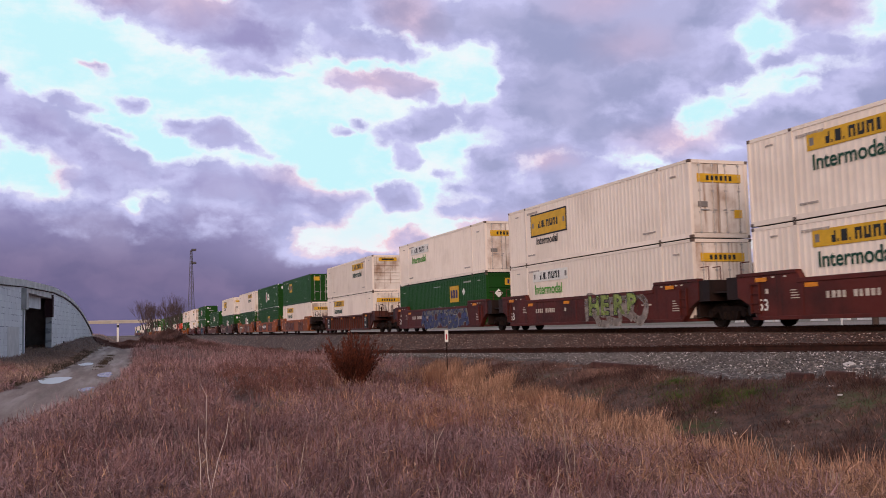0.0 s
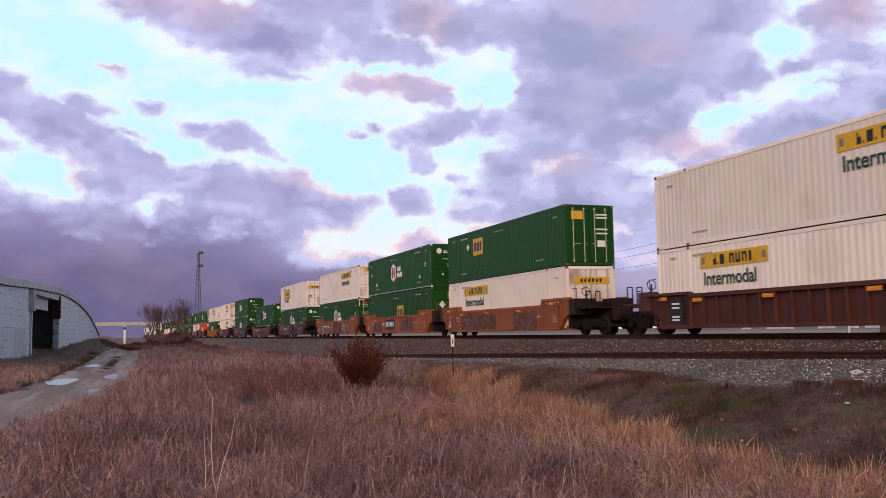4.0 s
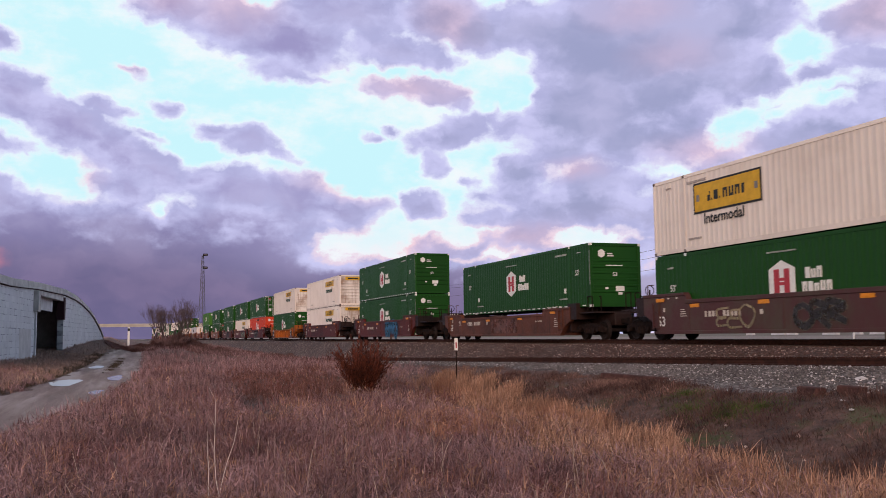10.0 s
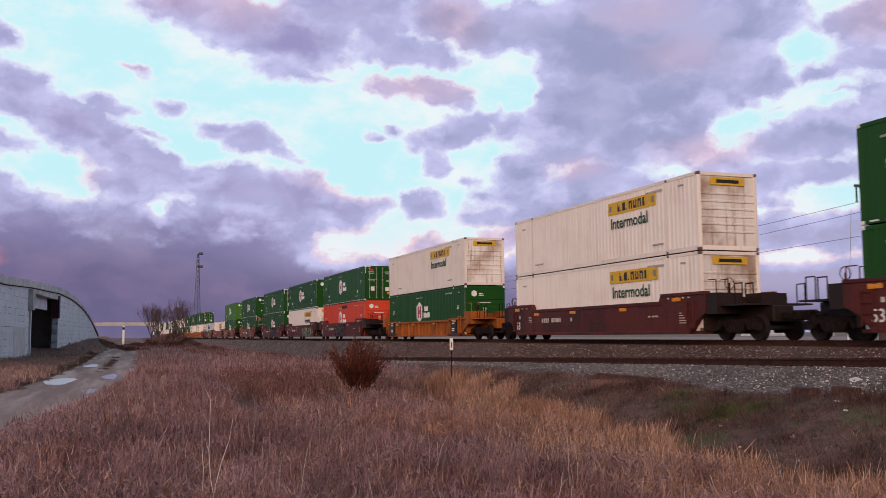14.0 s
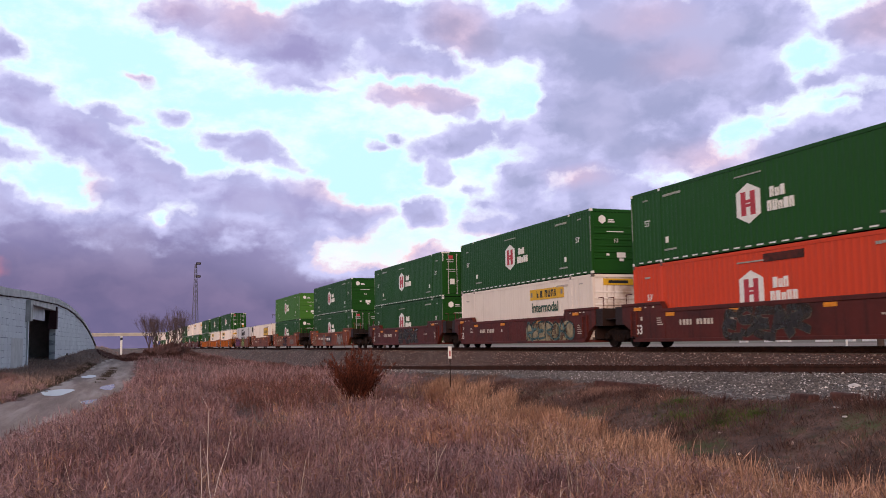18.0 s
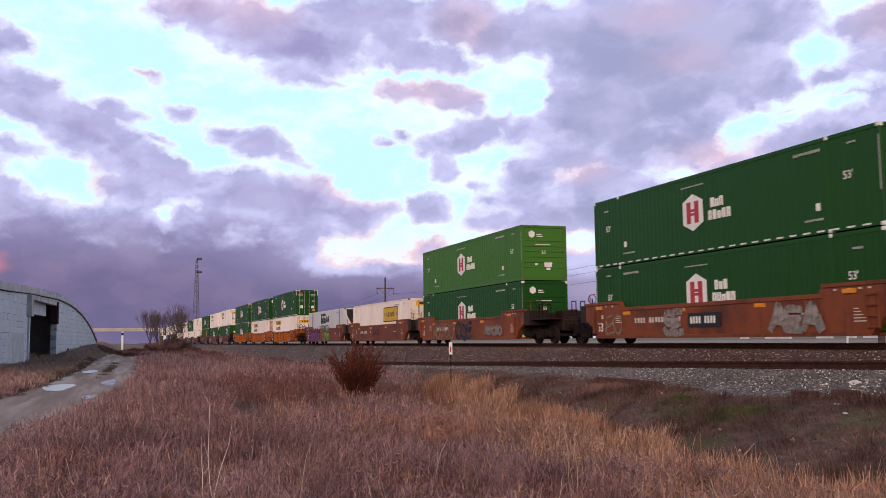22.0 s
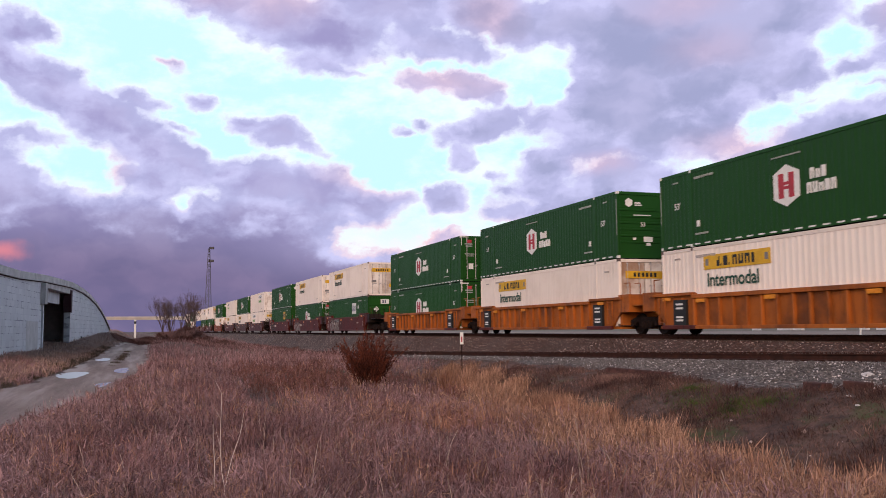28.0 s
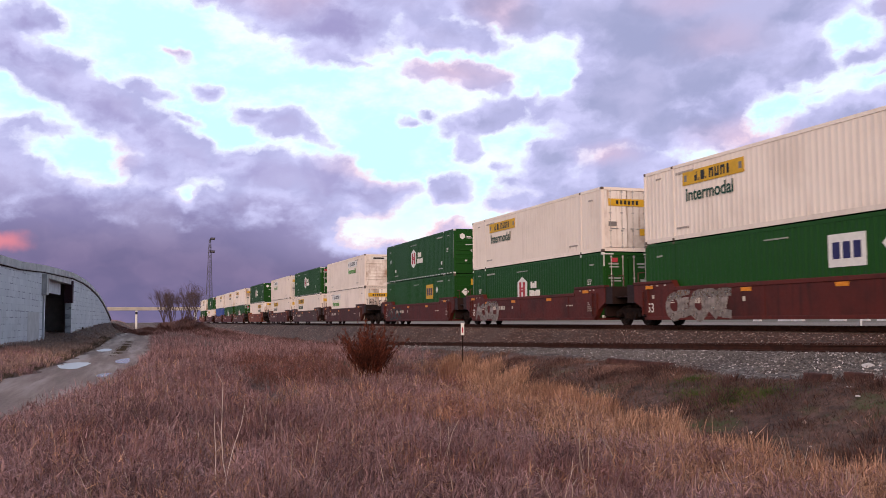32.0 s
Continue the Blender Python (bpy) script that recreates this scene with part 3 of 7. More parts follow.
def road_material():
    m, t, b = nodes_of("wet_gravel_road")
    geo = t.nodes.new("ShaderNodeNewGeometry")
    p = geo.outputs["Position"]
    big, fine = noise_of(t, 0.5, 4, 0.6, (0.15, 2.2, 1), p), noise_of(t, 14, 5, 0.7, vector=p)
    c = mix_colour(t, ramp(t, big, 0.35, 0.65), (0.285, 0.198, 0.170), (0.150, 0.098, 0.084))
    c = mix_colour(t, ramp(t, fine, 0.45, 0.75), c, (0.26, 0.195, 0.17))
    t.links.new(c, b.inputs["Base Color"])
    t.links.new(ramp(t, big, 0.3, 0.6, 0.55, 0.9), b.inputs["Roughness"])
    bump(t, b, fine, 0.5, 0.02)
    return m


ROAD = road_material()
strip("road", np.arange(-150, 12, 0.8), lambda x: road_y(x) + 0.2, 1.95, 0.015, ROAD, "damp brown gravel lane with pale frozen puddles", "road", 11)
ICE = nodes_of("puddle_ice")[0]
wb = ICE.node_tree.nodes["Principled BSDF"]
wb.inputs["Base Color"].default_value, wb.inputs["Roughness"].default_value = (0.46, 0.45, 0.50, 1), 0.3
wb.inputs["IOR"].default_value = 1.6
WATER = nodes_of("puddle_water")[0]
wb = WATER.node_tree.nodes["Principled BSDF"]
wb.inputs["Base Color"].default_value, wb.inputs["Roughness"].default_value = (0.24, 0.21, 0.23, 1), 0.2


def puddle(x, y, rx, ry, material):
    bm = bmesh.new()
    rnd = random.Random(int(x * 10))
    w = [rnd.uniform(0.7, 1.15) for _ in range(22)]
    ring = []
    for k in range(22):
        s = (w[k] + w[(k + 1) % 22] + w[k - 1]) / 3
        ring.append(bm.verts.new((rx * s * math.cos(k * math.tau / 22), ry * s * math.sin(k * math.tau / 22), 0)))
    bm.faces.new(ring)
    ob = new("puddle", mesh_from("puddle", bm, material))
    ob.location = (x, y, float(ground_z(x, road_y(x))) + 0.01)
    tagged(ob, "shallow puddle skinned with pale ice on the lane" if material is ICE else "shallow dull puddle of water on the lane", "puddle", "puddles on the lane")


for row in ((-42.0, -2.0, 3.6, 0.80, ICE), (-46.0, 0.10, 3.3, 0.52, WATER), (-64, -1.3, 4.2, 0.5, ICE), (-33.6, -0.5, 1.8, 0.42, WATER)):
    puddle(*row)


# ---- tracks ----
def ballast_material(name, a, b2, c3):
    m, t, b = nodes_of(name)
    geo = t.nodes.new("ShaderNodeNewGeometry")
    vor = put(t, "ShaderNodeTexVoronoi", Scale=13.0)
    t.links.new(geo.outputs["Position"], vor.inputs["Vector"])
    sep = t.nodes.new("ShaderNodeSeparateColor")
    t.links.new(vor.outputs["Color"], sep.inputs[0])
    big = noise_of(t, 0.6, 4, 0.6, vector=geo.outputs["Position"])
    c = mix_colour(t, ramp(t, sep.outputs[0], 0.2, 0.8), a, b2)
    c = mix_colour(t, ramp(t, sep.outputs[1], 0.82, 0.9), c, c3)
    c = mix_colour(t, math_node(t, "MULTIPLY", ramp(t, big, 0.42, 0.70), 0.75), c, (0.042, 0.028, 0.024))
    t.links.new(c, b.inputs["Base Color"])
    b.inputs["Roughness"].default_value = 0.9
    bump(t, b, vor.outputs["Distance"], 0.9, 0.05)
    return m


def stone_material(name, low, high, pale):
    m, t, b = nodes_of(name)
    geo = t.nodes.new("ShaderNodeNewGeometry")
    r = geo.outputs["Random Per Island"]
    c = mix_colour(t, r, low, high)
    c = mix_colour(t, ramp(t, r, 0.87, 0.95), c, pale)
    c = mix_colour(t, ramp(t, noise_of(t, 0.45, 4, 0.6), 0.48, 0.72, 0, 0.55), c, (0.05, 0.035, 0.03))
    t.links.new(c, b.inputs["Base Color"])
    b.inputs["Roughness"].default_value = 0.85
    return m


BALLAST = ballast_material("brown_ballast", (0.042, 0.022, 0.018), (0.105, 0.060, 0.050), (0.26, 0.20, 0.17))
GRAVEL = ballast_material("grey_gravel", (0.055, 0.045, 0.041), (0.145, 0.122, 0.113), (0.32, 0.29, 0.27))
BROWN_STONE = stone_material("brown_stone", (0.036, 0.016, 0.012), (0.175, 0.092, 0.073), (0.60, 0.47, 0.41))
GREY_STONE = stone_material("grey_stone", (0.046, 0.038, 0.034), (0.255, 0.215, 0.198), (0.72, 0.65, 0.62))


def bank(name, xs, profile, material, label):
    """A ballast bed: profile gives (y, z) across for an x."""
    rows = [profile(x) for x in xs]
    k = len(rows[0])
    v = np.array([(x, y, z + 0.015 * math.sin(7.1 * x + 11 * y)) for x, r in zip(xs, rows) for y, z in r])
    i = np.arange(len(v)).reshape(len(xs), k)
    q = np.stack([i[:-1, :-1], i[1:, :-1], i[1:, 1:], i[:-1, 1:]], -1).reshape(-1, 4)
    return structure(name, numpy_mesh(name, v, q, material, True), material, label, "ballast")


def main_bed(x):
    h = float(siding_z(x))
    return [(17.2, h - 0.30), (18.0, h * 0.7 - 0.32), (18.7, h * 0.3 - 0.37), (19.2, -0.36), (19.7, -0.235), (20.6, -0.215), (21.8, -0.215), (22.7, -0.25), (24.6, -0.75)]


def gravel_toe(x):
    return float(np.interp(-x, (5, 13, 16, 18.3, 21, 27, 37, 60), (12.8, 12.7, 12.1, 12.6, 13.1, 13.6, 14.2, 14.6))) + 0.14 * math.sin(x * 1.3) + 0.08 * math.sin(x * 3.1)


def siding_bed(x):
    """Gravel laid thinly over the slope, thicker round the ties."""
    h, e = float(siding_z(x)), gravel_toe(x)
    on = lambda y, up: (y, float(ground_z(x, y)) + up)
    return [on(e - 0.25, -0.06), on(e, 0.035)] + [on(e + (14.7 - e) * k / 5, 0.045) for k in range(1, 5)] + [(14.75, h - 0.22), (15.25, h - 0.20), (16.8, h - 0.19), (17.6, h - 0.30)]


TRACK_X = np.concatenate([np.arange(-760, -100, 6.0), np.arange(-100, 60, 0.8), np.arange(60, 560, 10.0)])
bank("main_ballast", TRACK_X, main_bed, BALLAST, "rust-brown crushed stone bed of the main track")
bank("siding_ballast", np.arange(-100, 30, 0.8), siding_bed, GRAVEL, "pale grey gravel bed of the siding")


def rail_bm(xs, heights, y):
    """One flat-bottomed rail along x."""
    shape = [(-0.075, -0.175), (-0.075, -0.160), (-0.012, -0.140), (-0.012, -0.050), (-0.036, -0.038), (-0.036, -0.006), (-0.028, 0), (0.028, 0), (0.036, -0.006), (0.036, -0.038), (0.012, -0.050), (0.012, -0.140), (0.075, -0.160), (0.075, -0.175)]
    bm = bmesh.new()
    rings = [[bm.verts.new((x, y + a, h + b)) for a, b in shape] for x, h in zip(xs, heights)]
    for p, n in zip(rings, rings[1:]):
        for k in range(len(shape) - 1):
            f = bm.faces.new((p[k], p[k + 1], n[k + 1], n[k]))
            f.material_index = 1 if k == 6 else 0
    return bm


def track(name, xs, level, centre, label, tie_from, tie_to, step, sink):
    root = thing(name, pose(0, 0, 0), label, "track", "", "structure")
    for s in (-0.72, 0.72):
        r = part("rail", rail_bm(xs, [level(x) for x in xs], centre + s), RAIL_RUST, root)
        r.data.materials.append(RAIL_TOP)
    rnd = random.Random(5)
    me = shared("tie", lambda: boxes((-0.115, 0.115, -1.3, 1.3, -0.18, 0), bevel=0.012), TIE)
    pl = shared("tie_plate", lambda: boxes((-0.09, 0.09, -0.17, 0.17, 0, 0.012), (-0.03, 0.03, -0.15, -0.10, 0.01, 0.05), (-0.03, 0.03, 0.10, 0.15, 0.01, 0.05)), RAIL_RUST)
    x = tie_from
    while x < tie_to:
        tie = part("tie", me, TIE, root, at=pose(x, centre + rnd.uniform(-0.06, 0.06), float(level(x)) - 0.177 - sink, 0, rnd.uniform(-1, 1), rnd.uniform(-1.5, 1.5)))
        part("tie_plate", pl, RAIL_RUST, tie, at=pose(0, -0.72, 0.0))
        x += step
    return root


track("main_track", np.array([-760.0, 560.0]), lambda x: 0.0, TRACK_Y, "main line of rusty rails with polished tops on timber ties", -92, -2, 0.52, 0.0)
track("siding_track", np.concatenate([np.arange(-100, 30, 4.0)]), lambda x: float(siding_z(x)), SIDING_Y, "rusty siding rails half sunk in gravel", -60, -2, 0.56, 0.02)


def stones(name, count, x0, x1, y0, y1, height, low, high, material, label, seed, keep=None):
    """Loose stones: squashed eight-sided lumps, joined."""
    g = np.random.default_rng(seed)
    x = x0 + (x1 - x0) * g.random(count) ** 0.75
    y = g.uniform(y0, y1, count)
    if keep is not None:
        k = keep(x, y, g)
        x, y = x[k], y[k]
    n = len(x)
    z = height(x, y)
    if z.min() < -5:
        k = z > -2.2
        x, y, z = x[k], y[k], z[k]
        n = len(x)
    s = g.uniform(low, high, n) * (1 + 0.4 * (g.random(n) > 0.93))
    base = np.array([(1, 0, 0), (-1, 0, 0), (0, 1, 0), (0, -1, 0), (0, 0, 0.75), (0, 0, -0.6)], float)
    v = base[None] * s[:, None, None] * g.uniform(0.6, 1.25, (n, 6, 1))
    a, b = g.uniform(0, math.tau, n), g.uniform(-0.7, 0.7, n)
    ca, sa, cb, sb = np.cos(a)[:, None], np.sin(a)[:, None], np.cos(b)[:, None], np.sin(b)[:, None]
    vx, vz = v[..., 0] * cb + v[..., 2] * sb, -v[..., 0] * sb + v[..., 2] * cb
    vx, vy = vx * ca - v[..., 1] * sa, vx * sa + v[..., 1] * ca
    V = np.stack([vx + x[:, None], vy + y[:, None], vz + (z + s * 0.35)[:, None]], -1).reshape(-1, 3)
    f = np.array([(0, 2, 4), (2, 1, 4), (1, 3, 4), (3, 0, 4), (2, 0, 5)])
    Fc = (f[None] + 6 * np.arange(n)[:, None, None]).reshape(-1, 3)
    return tagged(new(name, numpy_mesh(name, V, Fc, material)), label, "gravel", "", "stuff")


def over(profile):
    def height(x, y):
        rows = [profile(v) for v in np.arange(-80, 0.1, 2.0)]
        ks = np.array([np.interp(y, [a for a, _ in r], [b for _, b in r], left=-9) for r in rows])
        w = np.clip((x + 80) / 2, 0, 39.999)
        i = w.astype(int)
        return ks[i, np.arange(len(x))] * (1 - w + i) + ks[i + 1, np.arange(len(x))] * (w - i)
    return height


stones("main_ballast_stones", 52000, -78, -6, 17.2, 20.4, over(main_bed), 0.018, 0.040, BROWN_STONE, "loose rust-stained ballast stones beside the main rail", 1)
stones("siding_ballast_stones", 105000, -64, -5, 11.7, 17.3, over(siding_bed), 0.013, 0.032, GREY_STONE, "loose pale grey gravel on the siding shoulder", 2)
stones("strewn_stones", 900, -45, -6, 9.4, 13.4, lambda x, y: ground_z(x, y), 0.015, 0.045, BROWN_STONE, "stones strewn down the bare bank below the siding", 3)


# ---- building beside the lane ----
def block_wall_material():
    m, t, b = nodes_of("pale_block_wall")
    br = t.nodes.new("ShaderNodeTexBrick")
    co = t.nodes.new("ShaderNodeTexCoord")
    mp = t.nodes.new("ShaderNodeMapping")
    mp.inputs["Rotation"].default_value = (radians(90), 0, 0)
    t.links.new(co.outputs["Object"], mp.inputs[0])
    t.links.new(mp.outputs[0], br.inputs["Vector"])
    for k, q in (("Scale", 1.0), ("Brick Width", 1.2), ("Row Height", 0.42), ("Mortar Size", 0.03)):
        br.inputs[k].default_value = q
    br.inputs["Color1"].default_value, br.inputs["Color2"].default_value = (0.68, 0.67, 0.70, 1), (0.60, 0.59, 0.63, 1)
    br.inputs["Mortar"].default_value = (0.60, 0.59, 0.63, 1)
    n, s = noise_of(t, 0.4, 5, 0.6), noise_of(t, 1.0, 4, 0.6, (2.5, 2.5, 0.3))
    open_joint = math_node(t, "MULTIPLY", br.outputs["Fac"], ramp(t, noise_of(t, 0.8, 3, 0.6, (1, 1, 2.2)), 0.50, 0.58))
    c = mix_colour(t, math_node(t, "MULTIPLY", open_joint, 0.85), br.outputs["Color"], (0.20, 0.19, 0.24))
    c = mix_colour(t, math_node(t, "MULTIPLY", ramp(t, n, 0.4, 0.7), 0.4), c, (0.48, 0.46, 0.49))
    c = mix_colour(t, math_node(t, "MULTIPLY", ramp(t, s, 0.55, 0.75), 0.4), c, (0.38, 0.36, 0.38))
    t.links.new(c, b.inputs["Base Color"])
    b.inputs["Roughness"].default_value = 0.9
    bump(t, b, br.outputs["Fac"], -0.4, 0.02)
    return m


CONCRETE = plain("weathered_concrete", (0.62, 0.58, 0.57), 0.9, vary=0.35, scale=0.8)
BLOCKS = block_wall_material()
INSIDE = plain("dim_interior", (0.52, 0.46, 0.48), 0.95, scale=1.5)
JAMB = plain("dark_red_jamb", (0.055, 0.020, 0.026), 0.8)
PATCH = plain("tan_wall_patch", (0.61, 0.575, 0.585), 0.9, vary=0.2, scale=1.0)
PALE = plain("pale_door_leaf", (0.62, 0.61, 0.64), 0.8, vary=0.2, scale=1.2)


def storage_hall():
    start, along = Vector((-60.0, -6.94, -1.05)), Vector((-66.8, 5.1, 0)).normalized()
    m = Matrix.Translation(start) @ along.to_track_quat("X", "Z").to_matrix().to_4x4()
    root = thing("storage_hall", m, "pale block storage hall with rounded concrete roof end and open doorway", "building")
    # local: x along the front, +y is behind the front wall, z up
    flip = -1 if (m.to_3x3() @ Vector((0, 1, 0))).y > 0 else 1
    back = lambda a, b: (min(flip * a, flip * b), max(flip * a, flip * b))
    end, top = 67.0, 5.0
    def slab(points, y0, y1):
        bm = bmesh.new()
        a = [bm.verts.new((x, flip * y0, z)) for x, z in points]
        b = [bm.verts.new((x, flip * y1, z)) for x, z in points]
        bm.faces.new(a)
        bm.faces.new(b[::-1])
        for k in range(len(points)):
            bm.faces.new((a[k], b[k], b[(k + 1) % len(points)], a[(k + 1) % len(points)]))
        return bm

    line_x, line_z = (-14, 5, 14.9, 30, 38, 44, 50, 55, 60, 64, 67), (4.70, 4.79, 5.10, 5.34, 5.20, 4.90, 4.42, 3.84, 3.05, 2.30, 1.60)
    level = lambda v: float(np.interp(v, line_x, line_z))
    curve = [(v, level(v)) for v in (30, 34, 38, 41, 44, 47, 50, 52.5, 55, 57.5, 60, 62, 64, 65.5, 67)]
    part("front_wall", slab([(-14, -1), (-14, level(-14)), (5, level(5)), (14.9, level(14.9)), (14.9, -1)], 0, 0.5), BLOCKS, root)
    part("lintel_wall", slab([(14.9, 4.75), (14.9, level(14.9)), (30, level(30)), (30, 4.75)], 0, 0.5), CONCRETE, root)

    part("end_wall", slab([(30, -1)] + curve + [(end, -1)], 0, 0.5), BLOCKS, root)
    part("back_wall", slab([(-14, -1), (-14, level(-14)), (5, level(5)), (15, level(15))] + curve + [(end, -1)], 14, 14.5), INSIDE, root)
    outer = [(v, level(v)) for v in (-14.4, -4, 5, 10, 14.9, 22)] + curve
    hood = [(x, z + 0.50 * (1 - 0.78 * smooth_step(x, 26, end))) for x, z in outer]
    ring = outer + hood[::-1]
    part("roof_rim", slab(ring, -0.16, 0.9), CONCRETE, root, "thick curved concrete roof edge")
    part("roof", slab([(x, z + 0.02) for x, z in outer] + [(x, z - 0.05) for x, z in hood[::-1]], 0.9, 14.6), CONCRETE, root)
    # thin strip in the jamb's dark red stands for shade under the rim
    part("roof_shadow_joint", slab([(x, z - 0.06) for x, z in outer] + [(x, z - 0.004) for x, z in outer[::-1]], -0.05, 0.1), JAMB, root)
    part("jamb", boxes((13.9, 14.9, *back(-0.35, 0.1), 3.4, 4.95)), CONCRETE, root)
    part("jamb", boxes((14.5, 14.9, *back(-0.12, 0.3), -1, 3.4)), PALE, root)
    part("jamb", boxes((29.7, 30.5, *back(-0.10, 0.56), 3.1, 5.1)), JAMB, root, "dark red door post")
    part("door_leaf", boxes((15.2, 27.2, *back(0.55, 0.7), 3.75, 4.9)), PALE, root, "raised pale sliding door leaf")
    part("floor_slab", boxes((-14, end - 3, *back(0.5, 14), -1.0, -0.2)), INSIDE, root)
    part("inner_wall", boxes((13, 13.3, *back(0.5, 14), -0.2, top)), INSIDE, root)
    part("inner_wall", boxes((34, 34.3, *back(0.5, 14), -0.2, 4.9)), INSIDE, root)
    part("end_return", boxes((-14.4, -14.0, *back(0, 14.5), -1, 4.7)), BLOCKS, root)
    part("wall_patch", boxes((8.6, 13.2, *back(-0.006, 0.0), -0.2, 2.1)), PATCH, root, "faintly tan repaired patch of wall")
    part("downpipe", boxes((38.0, 38.2, *back(-0.12, 0.0), -1, 0.9)), DARK_STEEL, root)
    return root


storage_hall()


# ---- far overpass ----
def overpass():
    root = thing("overpass", pose(-900, 0, 0), "long pale concrete road overpass far across the line", "bridge")
    cream = plain("pale_concrete_beam", (0.62, 0.52, 0.42), 0.85, vary=0.2, scale=0.1)
    part("girder", boxes((-5, 5, -160, 190, 11.2, 12.9)), cream, root)
    part("parapet", boxes((-5.3, -4.6, -160, 190, 12.9, 14.2), (4.6, 5.3, -160, 190, 12.9, 14.2)), cream, root)
    for y in (-140, -90, -40, 62, 110, 160):
        part("pier", boxes((-3, 3, y - 1.2, y + 1.2, -1.5, 11.2)), CONCRETE, root)
    return root


overpass()


# ---- low blocks beyond the yard ----
def yard_block(x, long):
    bm = bmesh.new()
    prof = [(-0.5, 0), (0.5, 0), (0.42, 0.4), (0.25, 0.75), (0.2, 1.25), (-0.2, 1.25), (-0.25, 0.75), (-0.42, 0.4)]
    a, b = [[bm.verts.new((e * long / 2, y, z)) for y, z in prof] for e in (-1, 1)]
    bm.faces.new(a)
    bm.faces.new(b[::-1])
    for k in range(8):
        bm.faces.new((a[k], b[k], b[(k + 1) % 8], a[(k + 1) % 8]))
    ob = new("concrete_barrier", mesh_from("concrete_barrier", bm, YARD_WHITE))
    ob.matrix_basis = pose(x, 150, float(ground_z(x, 150)), 0, 0, 4 * math.sin(x))
    tagged(ob, "low whitish concrete barrier at the yard's far edge", "barrier", "barriers beyond the yard")


YARD_WHITE = plain("whitewashed_concrete", (0.58, 0.56, 0.56), 0.85, vary=0.25, scale=0.6)
for k in range(6):
    yard_block(-194 + 8.8 * k + 2.4 * math.sin(k * 2.3), (2.2, 5.2, 3.0, 4.4)[k % 4])


# ---- lattice mast ----
def mast():
    r, az = 300.0, radians(4.75)
    root = thing("floodlight_mast", pose(-r * math.cos(az), r * math.sin(az), -0.5), "tall tapering steel lattice mast with two floodlights", "mast")
    h = 26.9
    w = lambda z: 1.9 * (1 - z / h) + 0.55
    for k in range(3):
        c = lambda z, q=k: Vector((w(z) * math.cos(q * math.tau / 3) * 0.6, w(z) * math.sin(q * math.tau / 3) * 0.6, z))
        part("leg", tubes((c(0), c(h), 0.09, 0.07), sides=5), MAST_STEEL, root)
        bm = bmesh.new()
        n = 17
        for j in range(n):
            z0, z1 = j * h / n, (j + 1) * h / n
            d = lambda z, q=k: Vector((w(z) * math.cos((q + 1) * math.tau / 3) * 0.6, w(z) * math.sin((q + 1) * math.tau / 3) * 0.6, z))
            tube(bm, c(z0), d(z1), 0.035, sides=4, caps=False)
            tube(bm, d(z0), c(z1), 0.035, sides=4, caps=False)
        part("bracing", bm, MAST_STEEL, root)
    for z in (h + 0.1, h - 4.0):
        lamp = part("floodlight", boxes((-0.5, 0.5, 0.1, 1.5, z - 0.35, z + 0.35), bevel=0.1), DARK_STEEL, root)
        part("lamp_glass", boxes((0.49, 0.52, 0.25, 1.35, z - 0.25, z + 0.25)), MAST_STEEL, lamp)
    return root


mast()


# ---- power line beyond the rails ----
POLE_WOOD = plain("grey_pole_timber", (0.12, 0.085, 0.07), 0.9, vary=0.5, scale=3)
CABLE = plain("dark_cable", (0.05, 0.045, 0.05), 0.6)
LINE_Y, POLES = 35.0, (-207.0, -121.0, -35.0, 51.0)


def power_pole(x):
    root = thing("power_pole", pose(x, LINE_Y, -0.6), "weathered timber power pole with braced crossarm and insulators", "pole", "power line")
    part("shaft", tubes(((0, 0, 0), (0, 0, 9.35), 0.17, 0.11), sides=12), POLE_WOOD, root)
    part("crossarm", boxes((-0.06, 0.06, -1.25, 1.25, 7.85, 7.98), bevel=0.01), POLE_WOOD, root, at=pose(0, 0, 0))
    part("brace", tubes(((0, 0.05, 7.1), (0, 0.95, 7.86), 0.03), ((0, -0.05, 7.1), (0, -0.95, 7.86), 0.03), sides=6), POLE_WOOD, root)
    for y in (-1.15, 1.15):
        s = part("insulator", tubes(*[((0, y, 7.15 + k * 0.12), (0, y, 7.21 + k * 0.12), 0.075, 0.03) for k in range(6)], ((0, y, 7.1), (0, y, 7.9), 0.015), sides=8), DARK_STEEL, root)
    part("insulator", tubes(((0, 0, 9.35), (0, 0, 9.5), 0.04), sides=8), DARK_STEEL, root)
    return root


for x in POLES:
    power_pole(x)


def cable(y, z, sag):
    bm = bmesh.new()
    for a, b in zip(POLES, POLES[1:]):
        pts = [Vector((a + (b - a) * k / 14, y, z - 4 * sag * (k / 14) * (1 - k / 14))) for k in range(15)]
        for p, q in zip(pts, pts[1:]):
            tube(bm, p, q, 0.011, sides=4, caps=False)
    bmesh.ops.remove_doubles(bm, verts=bm.verts, dist=0.012)
    ob = new("power_cable", mesh_from("power_cable", bm, CABLE))
    tagged(ob, "thin dark overhead cable slung between timber poles", "cable", "power line")


